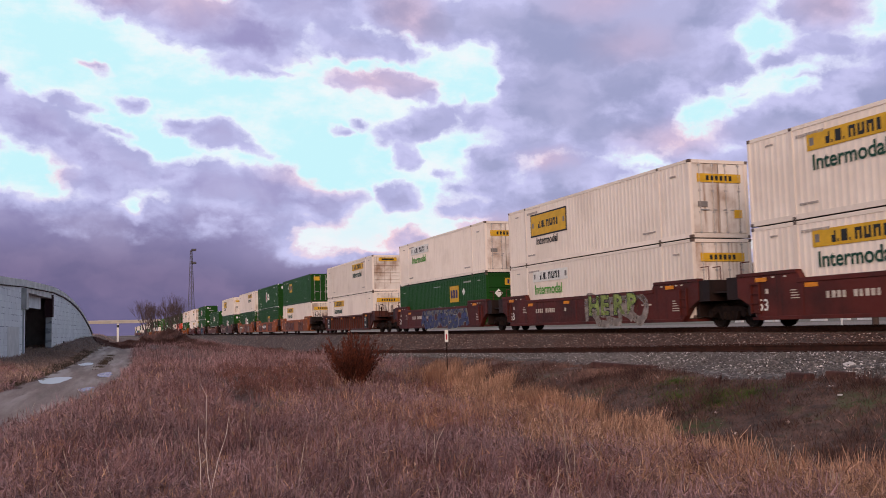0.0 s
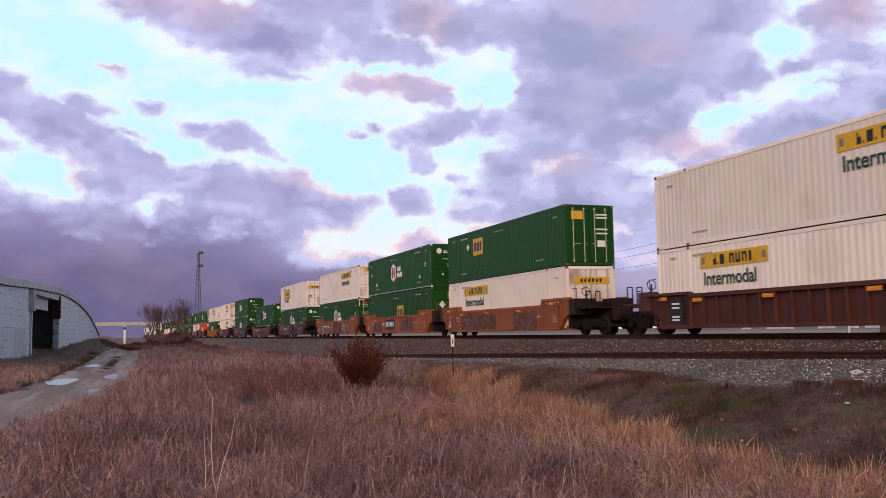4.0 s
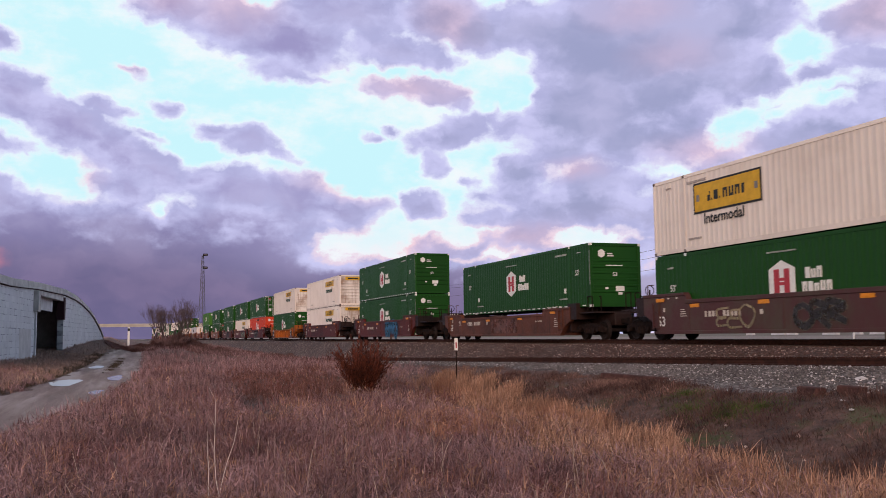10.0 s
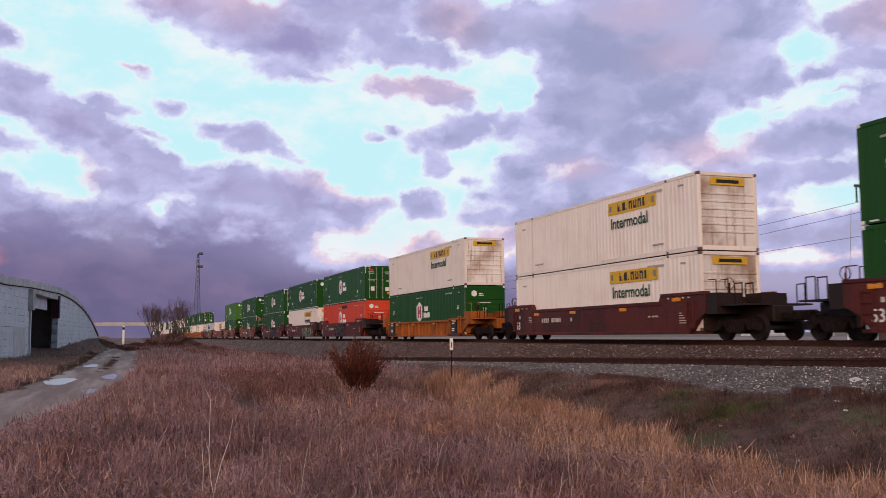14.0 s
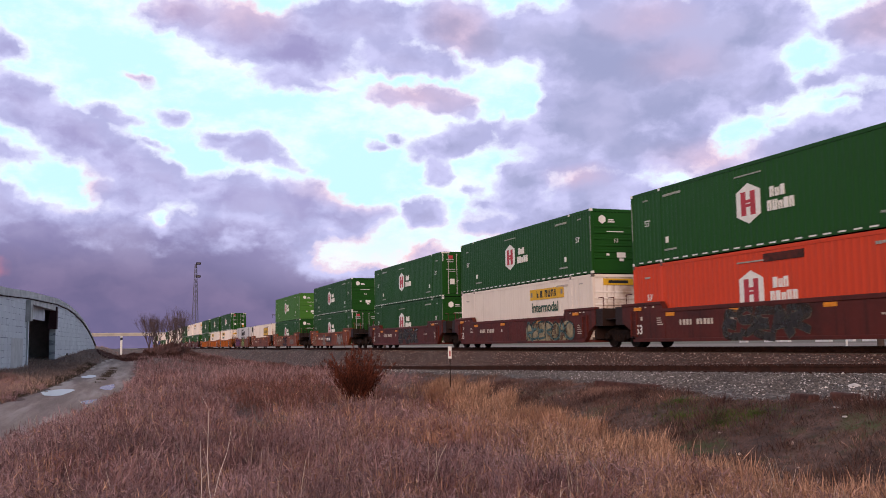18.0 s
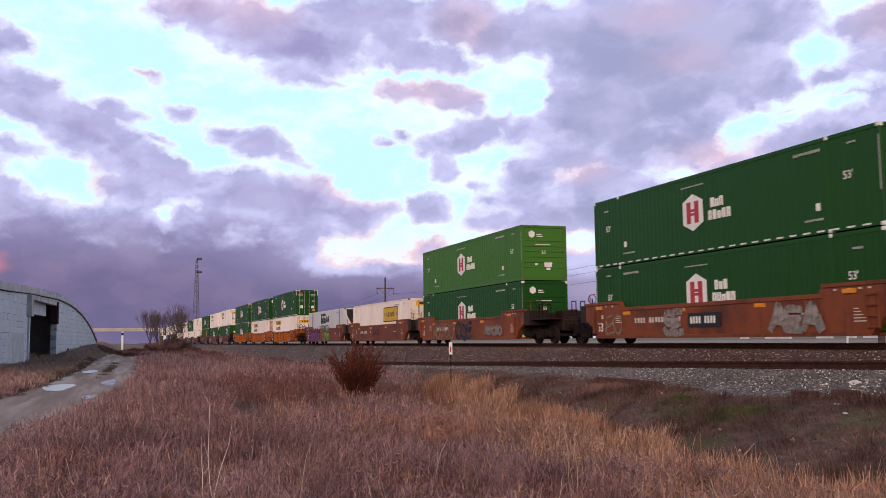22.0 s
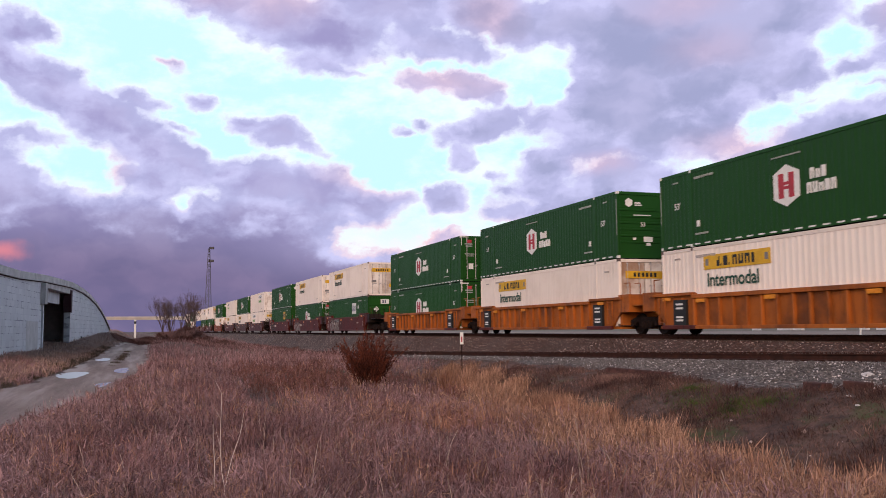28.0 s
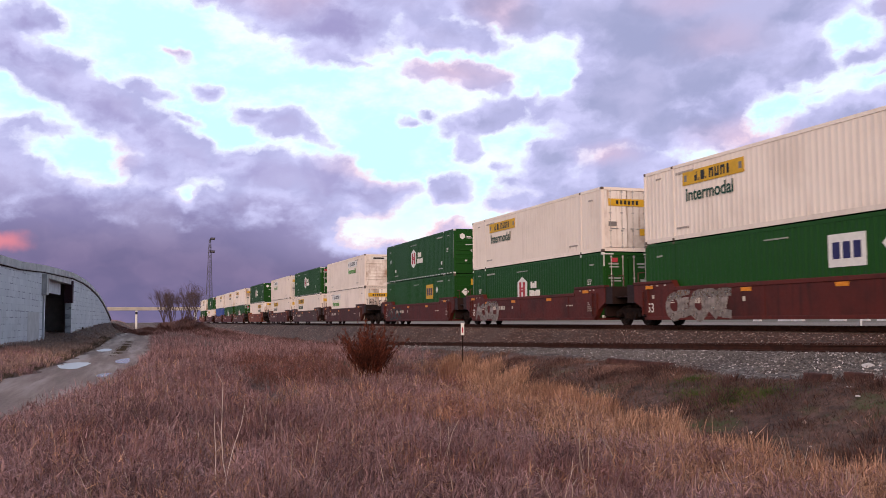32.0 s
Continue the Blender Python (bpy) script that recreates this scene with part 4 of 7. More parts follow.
for row in ((LINE_Y - 1.15, 6.5, 1.0), (LINE_Y + 1.15, 6.5, 1.1), (LINE_Y - 0.15, 5.0, 0.5)):
    cable(*row)
guy = thing("guy_wire", pose(-36.2, 33.6, -0.6), "guy wire with a pale guard sleeve beside the pole", "guy wire")
part("wire", tubes(((-0.4, 1.4, 7.0), (0.85, -0.4, 0.0), 0.012), sides=5), STEEL, guy)
part("guard", tubes(((0.45, 0.18, 2.2), (0.85, -0.4, 0.0), 0.05), sides=8), MARK_WHITE, guy)


# ---- markers, old timber ----
def marker_post():
    x, y = -28.9, 10.6
    z = float(ground_z(x, y)) - 0.1
    h = 0.265 - 0.0032 * 30.8 - z
    root = thing("marker_post", pose(x, y, z, 0, 0, -20), "thin dark steel marker post with a white and red plate", "marker post")
    part("stem", boxes((-0.012, 0.012, -0.014, 0.014, 0, h - 0.03)), DARK_STEEL, root)
    part("plate", boxes((0.021, 0.033, -0.058, 0.058, h - 0.40, h), bevel=0.004), MARK_WHITE, root, "white plate")
    part("plate_stripe", boxes((0.033, 0.039, -0.022, 0.022, h - 0.32, h - 0.14)), MARK_RED, root, "red stripe")
    return root


marker_post()
far_post = thing("marker_post", pose(-150, 1.57, float(ground_z(-150, 1.57)) - 0.1), "distant white marker post with black top band", "marker post")
part("shaft", boxes((-0.16, 0.16, -0.16, 0.16, 0, 2.94), bevel=0.03), MARK_WHITE, far_post)
part("top_band", boxes((-0.165, 0.165, -0.165, 0.165, 2.35, 2.75)), BLACK, far_post)


def old_tie(x, y, turn, tilt, long=2.6):
    ob = new("old_timber_tie", shared(("oldtie", long), lambda: boxes((-long / 2, long / 2, -0.11, 0.11, -0.09, 0.07), bevel=0.02), plain("weathered_tie_%d" % int(-x), (0.10, 0.045, 0.038), 0.9, vary=0.5)))
    ob.matrix_basis = pose(x, y, float(ground_z(x, y)) + 0.07, 0, tilt, turn)
    tagged(ob, "discarded reddish timber tie lying at the gravel's foot", "timber")


old_tie(-21.5, 12.85, 7, 1, 2.6)
old_tie(-14.1, 12.2, -6, 0, 0.6)
old_tie(-13.4, 12.5, 9, 2, 0.5)


def pale_rock(x, y, size):
    rnd = random.Random(int(-x * 100))
    bm = bmesh.new()
    bmesh.ops.create_icosphere(bm, subdivisions=1, radius=size)
    for v in bm.verts:
        v.co = Vector((v.co.x * 1.7, v.co.y, v.co.z * 0.5)) * rnd.uniform(0.75, 1.2)
    ob = new("pale_rock", mesh_from("pale_rock", bm, PALE_STONE))
    ob.location = (x, y, float(ground_z(x, y)) + 0.05)
    tagged(ob, "pale broken rock lying on the gravel shoulder", "rock", "pale rocks by the siding")


PALE_STONE = plain("pale_limestone", (0.66, 0.61, 0.59), 0.85, vary=0.3, scale=9)
for row in ((-14.2, 13.5, 0.12), (-12.8, 11.72, 0.035), (-12.25, 11.4, 0.04)):
    pale_rock(*row)


# ---- train: containers ----
LONG, WIDE, TALL = 16.154, 2.59, 2.896
HL, HW = LONG / 2, WIDE / 2
POST = HL - 2.06


def wave_side(y, out):
    """A corrugated side wall between the rails; ribs stand upright."""
    bm = bmesh.new()
    z0, z1 = 0.17, TALL - 0.11
    for a, b in ((-HL + 0.12, -POST - 0.07), (-POST + 0.07, POST - 0.07), (POST + 0.07, HL - 0.12)):
        n = max(2, round((b - a) / 0.28))
        xs, deep = [], []
        w = (b - a) / n
        for k in range(n):
            for f, d in ((0.0, 0.0), (0.30, 0.0), (0.42, 0.0115), (0.88, 0.0115)):
                xs.append(a + (k + f) * w)
                deep.append(d)
        xs.append(b)
        deep.append(0.0)
        low = [bm.verts.new((x, y - out * (0.012 + d), z0)) for x, d in zip(xs, deep)]
        top = [bm.verts.new((x, y - out * (0.012 + d), z1)) for x, d in zip(xs, deep)]
        for k in range(len(xs) - 1):
            bm.faces.new((low[k], low[k + 1], top[k + 1], top[k]))
    return bm


def end_wall_bm():
    """The closed end: one sheet folded into level ribs."""
    bm = bmesh.new()
    prof = [(HL - 0.045, 0.16), (HL - 0.045, 0.55)]
    for k in range(6):
        z = 0.55 + k * 0.28
        prof += [(HL - 0.045, z + 0.10), (HL - 0.012, z + 0.12), (HL - 0.012, z + 0.18), (HL - 0.045, z + 0.20)]
    prof += [(HL - 0.045, TALL - 0.12)]
    rows = [[bm.verts.new((x, y, z)) for y in (-HW + 0.12, HW - 0.12)] for x, z in prof]
    for p, n in zip(rows, rows[1:]):
        bm.faces.new((p[0], p[1], n[1], n[0]))
    return bm


def door_bm(s):
    y0, y1 = sorted((s * 0.015, s * (HW - 0.13)))
    bm = boxes((-HL + 0.035, -HL + 0.065, y0, y1, 0.2, TALL - 0.14), bevel=0.006)
    for z in (0.75, 1.35, 1.95):
        box(bm, -HL + 0.028, -HL + 0.036, y0 + 0.1, y1 - 0.1, z, z + 0.04)
    return bm


def bar_bm(y):
    bm = tubes(((-HL + 0.012, y, 0.16), (-HL + 0.012, y, TALL - 0.12), 0.02), sides=6)
    for z in (0.22, 0.95, 1.75, TALL - 0.2):
        box(bm, -HL + 0.005, -HL + 0.036, y - 0.05, y + 0.05, z - 0.03, z + 0.03)
    box(bm, -HL - 0.002, -HL + 0.03, min(y, y * 0.55), max(y, y * 0.55), 1.02, 1.06)
    return bm


CASTING = [(x, y, z) for x in (-HL, HL) for y in (-HW, HW) for z in (0.0, TALL - 0.12)] + [(x, y, z) for x in (-POST, POST) for y in (-HW, HW) for z in (0.0, TALL - 0.12)]


def casting_bm():
    bm = boxes((-0.08, 0.08, -0.06, 0.06, 0, 0.12), bevel=0.012)
    box(bm, -0.03, 0.03, -0.064, -0.058, 0.035, 0.085)
    return bm


def container(side, paint, label, marks, casting_paint=None, dashes=False, end_paint=None, smooth_sides=False):
    """A 53-foot box with its closed end towards +x and doors towards -x, standing on z = 0."""
    root = thing("shipping_container", pose(0, 0, -60), label, "container", "containers on the train")
    for s in (-1, 1):
        if smooth_sides:
            part("side_wall", shared(("flat", s), lambda: boxes((-HL + 0.1, HL - 0.1, min(s * (HW - 0.006), s * (HW - 0.03)), max(s * (HW - 0.006), s * (HW - 0.03)), 0.15, TALL - 0.1)), paint), paint, root)
        else:
            part("side_wall", shared(("wave", s), lambda: wave_side(s * HW, s), paint), paint, root)
        part("top_rail", shared(("toprail", s), lambda: boxes((-HL + 0.1, HL - 0.1, min(s * HW, s * (HW - 0.07)), max(s * HW, s * (HW - 0.07)), TALL - 0.12, TALL - 0.004)), paint), paint, root)
        part("bottom_rail", shared(("lowrail", s), lambda: boxes((-HL + 0.1, HL - 0.1, min(s * HW, s * (HW - 0.08)), max(s * HW, s * (HW - 0.08)), 0.02, 0.18)), paint), paint, root)
        for e in (-1, 1):
            part("corner_post", shared(("corner", s, e), lambda: boxes((min(e * HL, e * (HL - 0.13)), max(e * HL, e * (HL - 0.13)), min(s * HW, s * (HW - 0.14)), max(s * HW, s * (HW - 0.14)), 0.11, TALL - 0.11), bevel=0.015), paint), paint, root)
            part("lifting_post", shared(("lift", s, e), lambda: boxes((e * POST - 0.085, e * POST + 0.085, s * (HW - 0.03) - 0.028, s * (HW - 0.03) + 0.028, 0.11, TALL - 0.11)), paint), paint, root)
    part("roof", shared("roof", lambda: boxes((-HL + 0.05, HL - 0.05, -HW + 0.05, HW - 0.05, TALL - 0.05, TALL - 0.02)), paint), paint, root)
    part("floor_frame", shared("floorframe", lambda: boxes((-HL + 0.1, HL - 0.1, -HW + 0.07, HW - 0.07, 0.05, 0.16)), DARK_STEEL), DARK_STEEL, root)
    part("end_wall", shared("endwall", end_wall_bm, end_paint or paint), paint, root)
    for e, what in ((1, "end"), (-1, "door")):
        a, b = sorted((e * (HL - 0.1), e * (HL - 0.002)))
        part(what + "_header", shared(("head", e), lambda: boxes((a, b, -HW + 0.13, HW - 0.13, TALL - 0.13, TALL - 0.004)), paint), paint, root)
        part(what + "_sill", shared(("endsill", e), lambda: boxes((a, b, -HW + 0.13, HW - 0.13, 0.02, 0.18)), paint), paint, root)
    for s in (-1, 1):
        d = part("door", shared(("door", s), lambda: door_bm(s), end_paint or paint), end_paint or paint, root)
        for y in (0.28, 0.86):
            part("locking_bar", shared(("bar", s, y), lambda: bar_bm(s * y), STEEL), STEEL, d, "galvanised locking bar")
    cm = casting_paint or CASTING_STEEL
    for x, y, z in CASTING:
        e, s = (1 if x > 0 else -1), (1 if y > 0 else -1)
        inner = abs(x) < HL - 1
        part("corner_casting", shared("casting", casting_bm, cm), cm, root, at=pose(x - (0 if inner else e * 0.075), y - s * 0.056, z, 0, 0, 180 if s > 0 else 0))
    if dashes:
        rows = [(-HL + 0.34 + k * 0.6, -HL + 0.66 + k * 0.6, side * HW - 0.004, side * HW + 0.004, 0.065, 0.115) for k in range(26)]
        tagged(part("reflective_tape", boxes(*rows), MARK_WHITE, root, "row of white reflective dashes"), kind="stuff")
    marks(root, side)
    return root


def sheet(root, name, material, s, x0, x1, z0, z1, proud=0.006, label=""):
    """A flat patch on side s; x runs from the closed end towards the doors."""
    a, b = HL - x1, HL - x0
    part(name, boxes((a, b, min(s * (HW + proud), s * (HW - 0.01)), max(s * (HW + proud), s * (HW - 0.01)), z0, z1)), material, root, label)


def lettering(root, key, text, size, material, s, x0, z0, proud=0.008):
    """Words on side s that begin at x0 metres, seen from outside, from the box's left end."""
    me = word_mesh(key, text, size, material, swell=0.017 if len(text) > 3 else 0.012)
    turn = Matrix(((1, 0, 0), (0, 0, -1), (0, 1, 0))).to_4x4() if s < 0 else Matrix(((-1, 0, 0), (0, 0, 1), (0, 1, 0))).to_4x4()
    part("lettering", me, material, root, at=Matrix.Translation((x0, s * (HW + proud), z0)) @ turn)


def glyph_bm(w, h, s, proud, shape):
    """One block letter as a single solid: a bar, an arch, a trough or a hook, about its lower corner."""
    f, g = w * 0.34, h * 0.30
    prof = {0: [(0, 0), (w, 0), (w, h), (0, h)],
            1: [(0, 0), (f, 0), (f, h - g), (w - f, h - g), (w - f, 0), (w, 0), (w, h), (0, h)],
            2: [(0, 0), (w, 0), (w, h), (w - f, h), (w - f, g), (f, g), (f, h), (0, h)],
            3: [(0, 0), (w, 0), (w, h * 0.62), (f, h * 0.62), (f, h), (0, h)]}[shape]
    bm = bmesh.new()
    a = [bm.verts.new((x, s * (HW + proud), z)) for x, z in prof]
    b = [bm.verts.new((x, s * (HW - 0.05), z)) for x, z in prof]
    bm.faces.new(a)
    for k in range(len(prof)):
        bm.faces.new((a[k], b[k], b[(k + 1) % len(prof)], a[(k + 1) % len(prof)]))
    return bm


def bars(root, material, s, x0, x1, z0, z1, count, proud=0.012, seed=1, name="lettering", into=None):
    """Unreadable writing: a row of short bars; large ones are parts of their own."""
    rnd = random.Random(seed)
    w = (x1 - x0) / count
    if w > 0.15:
        for k in range(count):
            shape, h = rnd.choice((0, 1, 1, 2, 3)) if count > 1 else 0, (z1 - z0) * rnd.choice((1, 1, 0.8))
            part(name, shared((name, round(w, 3), round(h, 3), s, shape), lambda: glyph_bm(w * 0.72, h, s, proud, shape), material), material, root, at=pose(HL - x0 - (k + 1) * w + 0.12 * w, 0, z0))
        return
    bm = bmesh.new() if into is None else into
    for k in range(count):
        a = HL - x0 - (k + 1) * w + 0.12 * w
        box(bm, a, a + w * 0.66, min(s * (HW + proud), s * (HW - 0.05)), max(s * (HW + proud), s * (HW - 0.05)), z0 + rnd.choice((0, 0, 0.15)) * (z1 - z0), z1)
    if into is None:
        tagged(part(name, bm, material, root), kind="stuff")


def small_marks(root, ink, s):
    """The small stencils of the shown side, too fine to read."""
    bm = bmesh.new()
    for x0, x1, z0, z1, n, k in ((2.3, 3.5, 2.50, 2.59, 9, 2), (0.9, 1.25, 2.50, 2.56, 4, 3), (2.3, 3.1, 0.42, 0.49, 7, 4), (12.9, 13.8, 0.42, 0.49, 8, 5), (14.9, 15.3, 2.35, 2.42, 4, 6)):
        bars(root, ink, s, x0, x1, z0, z1, n, seed=k, into=bm)
    tagged(part("stencilling", bm, ink, root, "rows of small stencilled marks"), kind="stuff")


def yellow_marks(frame_paint=None, board=None, word_paint=None, big=False, word=True):
    def marks(root, s):
        x0, x1 = 2.78, 6.45
        z0, z1 = (1.40, 2.38) if big else (2.02, 2.54)
        if frame_paint:
            sheet(root, "board_frame", frame_paint, s, x0 - 0.07, x1 + 0.07, z0 - 0.07, z1 + 0.07, 0.004)
        sheet(root, "sign_board", board or YELLOW, s, x0, x1, z0, z1, 0.007, "sign board with dark bars")
        m, hh = (z0 + z1) / 2, 0.17
        for a, b, shape in ((0.78, 0.95, 3), (1.0, 1.06, 0), (1.16, 1.40, 0), (1.46, 1.52, 0), (1.68, 1.94, 1), (2.02, 2.28, 2), (2.36, 2.62, 1), (2.72, 2.86, 0)):
            tall = hh * 2 if b - a > 0.1 else hh * 0.5
            x = HL - x1 + a if s < 0 else HL - x0 - b
            part("sign_bar", shared(("signbar", round(b - a, 2), big, s, shape), lambda: glyph_bm(b - a, tall, s, 0.010, shape), BLACK), BLACK, root, at=pose(x, 0, m - hh))
        for a in (0.1, 3.38):
            sheet(root, "sign_corner", MARK_GREY, s, x1 - a - 0.18, x1 - a, m - 0.12, m + 0.12, 0.010)
        if word:
            size = 0.52 if big else 0.66
            wx = 6.05 if big else 6.28
            lettering(root, "intermodal_%d" % big, "Intermodal", size, word_paint or MARK_GREEN, s, (HL - wx) if s < 0 else (HL - (3.3 if big else 2.95)), 0.93 if big else 1.42)
        part("end_sign", boxes((HL - 0.012, HL + 0.004, -0.75, 0.75, 2.42, 2.70)), board or YELLOW, root, "yellow end sign")
        part("end_sign_bar", boxes((HL, HL + 0.007, -0.5, 0.5, 2.49, 2.62)), BLACK, root)
        part("door_sign", boxes((-HL - 0.004, -HL + 0.02, -0.95, 0.95, 2.06, 2.38)), YELLOW, root, "yellow door sign")
        for k in range(6):
            part("door_sign_bar", boxes((-HL - 0.007, -HL, -0.55 + k * 0.2, -0.43 + k * 0.2, 2.13, 2.31)), BLACK, root)
        part("door_placard", boxes((-HL - 0.003, -HL + 0.03, -0.95, -0.62, 0.75, 1.05)), YELLOW, root)
        part("door_placard", boxes((-HL - 0.003, -HL + 0.03, 0.55, 0.95, 1.15, 1.35)), MARK_GREY, root)
        small_marks(root, FAINT_GREY, s)
    return marks


def hexagon(root, s, cx, cz, w, h, material, proud):
    bm = bmesh.new()
    pts = [(0, h / 2), (w / 2, h * 0.30), (w / 2, -h * 0.30), (0, -h / 2), (-w / 2, -h * 0.30), (-w / 2, h * 0.30)]
    a = [bm.verts.new((HL - cx + p, s * (HW + proud), cz + q)) for p, q in pts]
    b = [bm.verts.new((HL - cx + p, s * (HW - 0.01), cz + q)) for p, q in pts]
    bm.faces.new(a)
    for k in range(6):
        bm.faces.new((a[k], b[k], b[(k + 1) % 6], a[(k + 1) % 6]))
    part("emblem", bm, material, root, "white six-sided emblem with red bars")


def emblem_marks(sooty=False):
    def marks(root, s):
        w = MARK_WHITE
        at = 8.85 if s < 0 else 7.35
        hexagon(root, s, at, 1.52, 1.22, 1.36, w, 0.006)
        for d in (-0.24, 0.24):
            sheet(root, "emblem_bar", MARK_RED, s, at + d - 0.13, at + d + 0.13, 1.12, 1.92, 0.010)
        sheet(root, "emblem_bar", MARK_RED, s, at - 0.11, at + 0.11, 1.40, 1.50, 0.010)
        sheet(root, "emblem_bar", MARK_RED, s, at - 0.11, at + 0.11, 1.54, 1.64, 0.010)
        step = 1 if s < 0 else -1
        e = at - step * 1.05
        bars(root, w, s, min(e, e - step * 0.75), max(e, e - step * 0.75), 1.56, 1.90, 3, seed=7, name="brand_bar")
        bars(root, w, s, min(e + step * 0.15, e - step * 1.15), max(e + step * 0.15, e - step * 1.15), 1.12, 1.46, 5, seed=8, name="brand_bar")
        bars(root, FAINT_WHITE, s, at - 0.7, at + 0.7, 2.46, 2.51, 14, seed=9)
        lettering(root, "fifty_three_feet", "53'", 0.34, w, s, HL - 1.45 if s < 0 else HL - 1.0, 1.50)
        bars(root, w, s, 2.4, 2.62, 0.72, 0.95, 1, seed=11)
        lettering(root, "fifty_three_feet", "53'", 0.34, w, s, HL - 15.15 if s < 0 else HL - 14.7, 1.50)
        bars(root, w, s, 13.5, 13.72, 0.72, 0.95, 1, seed=12)
        bm = bmesh.new()
        ring = [bm.verts.new((HL + 0.004, -0.72 + 0.2 * math.sin(k * math.tau / 6), 2.42 + 0.2 * math.cos(k * math.tau / 6))) for k in range(6)]
        bm.faces.new(ring)
        part("end_emblem", bm, w, root)
        for y0, y1, z0, z1 in ((-0.42, -0.15, 2.38, 2.44), (-0.42, -0.08, 2.29, 2.34), (-0.5, 0.35, 1.86, 1.90)):
            part("end_lettering", boxes((HL - 0.012, HL + 0.003, y0, y1, z0, z1)), w, root)
        part("end_lettering", word_mesh("end_fifty_three", "53", 0.24, w), w, root, at=Matrix.Translation((HL - 0.005, -0.16, 1.40)) @ Matrix(((0, 0, 1), (1, 0, 0), (0, 1, 0))).to_4x4())
        part("end_placard", boxes((HL - 0.012, HL + 0.004, -0.02, 0.42, 0.72, 0.95)), w, root)
        part("end_placard", boxes((HL - 0.012, HL + 0.004, 0.10, 0.32, 0.56, 0.68)), w, root)
        part("end_placard", boxes((HL - 0.012, HL + 0.004, -0.55, -0.40, 0.80, 0.90)), w, root)
        part("post_lettering", boxes((HL - 0.085, HL - 0.045, s * HW - 0.006, s * HW + 0.006, 1.0, 2.55)), FAINT_WHITE, root, "narrow white strip of marks down the corner post")
        for e in (-1, 1):
            part("corner_tape", boxes((-HL - 0.006, -HL + 0.02, e * 1.0 - 0.24, e * 1.0 + 0.24, TALL - 0.10, TALL - 0.045)), w, root, "white reflective tape")
            part("corner_tape", boxes((-HL - 0.006, -HL + 0.02, e * 1.235 - 0.025, e * 1.235 + 0.025, TALL - 0.62, TALL - 0.14)), w, root, "white reflective tape")
        for y0, y1, z0, z1 in ((0.5, 1.0, 2.35, 2.42), (0.5, 0.95, 2.22, 2.28), (-1.0, -0.45, 2.35, 2.43), (-1.0, -0.5, 2.2, 2.28), (0.4, 1.0, 1.72, 1.78), (0.4, 0.9, 1.6, 1.65), (-0.9, -0.6, 1.55, 1.7), (0.45, 0.75, 0.8, 1.15), (-0.85, -0.5, 0.8, 1.1)):
            part("door_lettering", boxes((-HL - 0.004, -HL + 0.03, y0, y1, z0, z1)), w if z1 - z0 > 0.2 else FAINT_WHITE, root)
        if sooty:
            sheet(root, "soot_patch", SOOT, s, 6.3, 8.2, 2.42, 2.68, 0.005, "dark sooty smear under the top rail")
        part("door_emblem", boxes((-HL - 0.005, -HL + 0.03, 0.55, 0.85, 2.45, 2.65)), MARK_RED, root)
        part("door_placard", boxes((-HL - 0.005, -HL + 0.03, -0.95, -0.65, 0.5, 0.7)), REFLECT, root)
        small_marks(root, FAINT_WHITE, s)
    return marks


def square_marks(tone, at=5.1, dz=0.0):
    """A box with a square badge and a white diamond."""
    def marks(root, s):
        sheet(root, "badge", tone, s, at - 0.75, at + 0.75, 1.42 + dz, 2.40 + dz, 0.006, "square badge with dark bars")
        for d in (-0.42, 0.0, 0.42):
            sheet(root, "badge_bar", MARK_NAVY, s, at + d - 0.15, at + d + 0.15, 1.66 + dz, 2.16 + dz, 0.010)
        if dz == 0:
            bm = bmesh.new()
            dx = at - 1.6
            bm.faces.new([bm.verts.new((HL - dx + p, s * (HW + 0.006), 2.0 + q)) for p, q in ((0, 0.24), (0.24, 0), (0, -0.24), (-0.24, 0))])
            part("diamond_placard", bm, MARK_WHITE, root)
        bars(root, FAINT_WHITE, s, 7.6, 8.8, 2.46, 2.51, 12, seed=9)
        part("end_badge", boxes((HL - 0.012, HL + 0.004, -0.15, 0.6, 2.2, 2.6)), tone, root)
        part("end_badge_bar", boxes((HL, HL + 0.008, 0.0, 0.12, 2.28, 2.52), (HL, HL + 0.008, 0.2, 0.32, 2.28, 2.52)), MARK_NAVY, root)
        bm = bmesh.new()
        bm.faces.new([bm.verts.new((HL + 0.004, -0.55 + p, 1.75 + q)) for p, q in ((0, 0.25), (0.25, 0), (0, -0.25), (-0.25, 0))])
        part("end_placard", bm, MARK_WHITE, root)
        part("door_badge", boxes((-HL - 0.004, -HL + 0.03, 0.35, 0.95, 2.2, 2.6)), tone, root)
        part("door_lettering", boxes(*[(-HL - 0.004, -HL + 0.03, -0.95, -0.35, z, z + 0.07) for z in (2.4, 2.25, 1.7, 1.5)], (-HL - 0.004, -HL + 0.03, -0.8, -0.4, 0.9, 1.2)), MARK_WHITE, root)
        small_marks(root, FAINT_WHITE, s)
    return marks


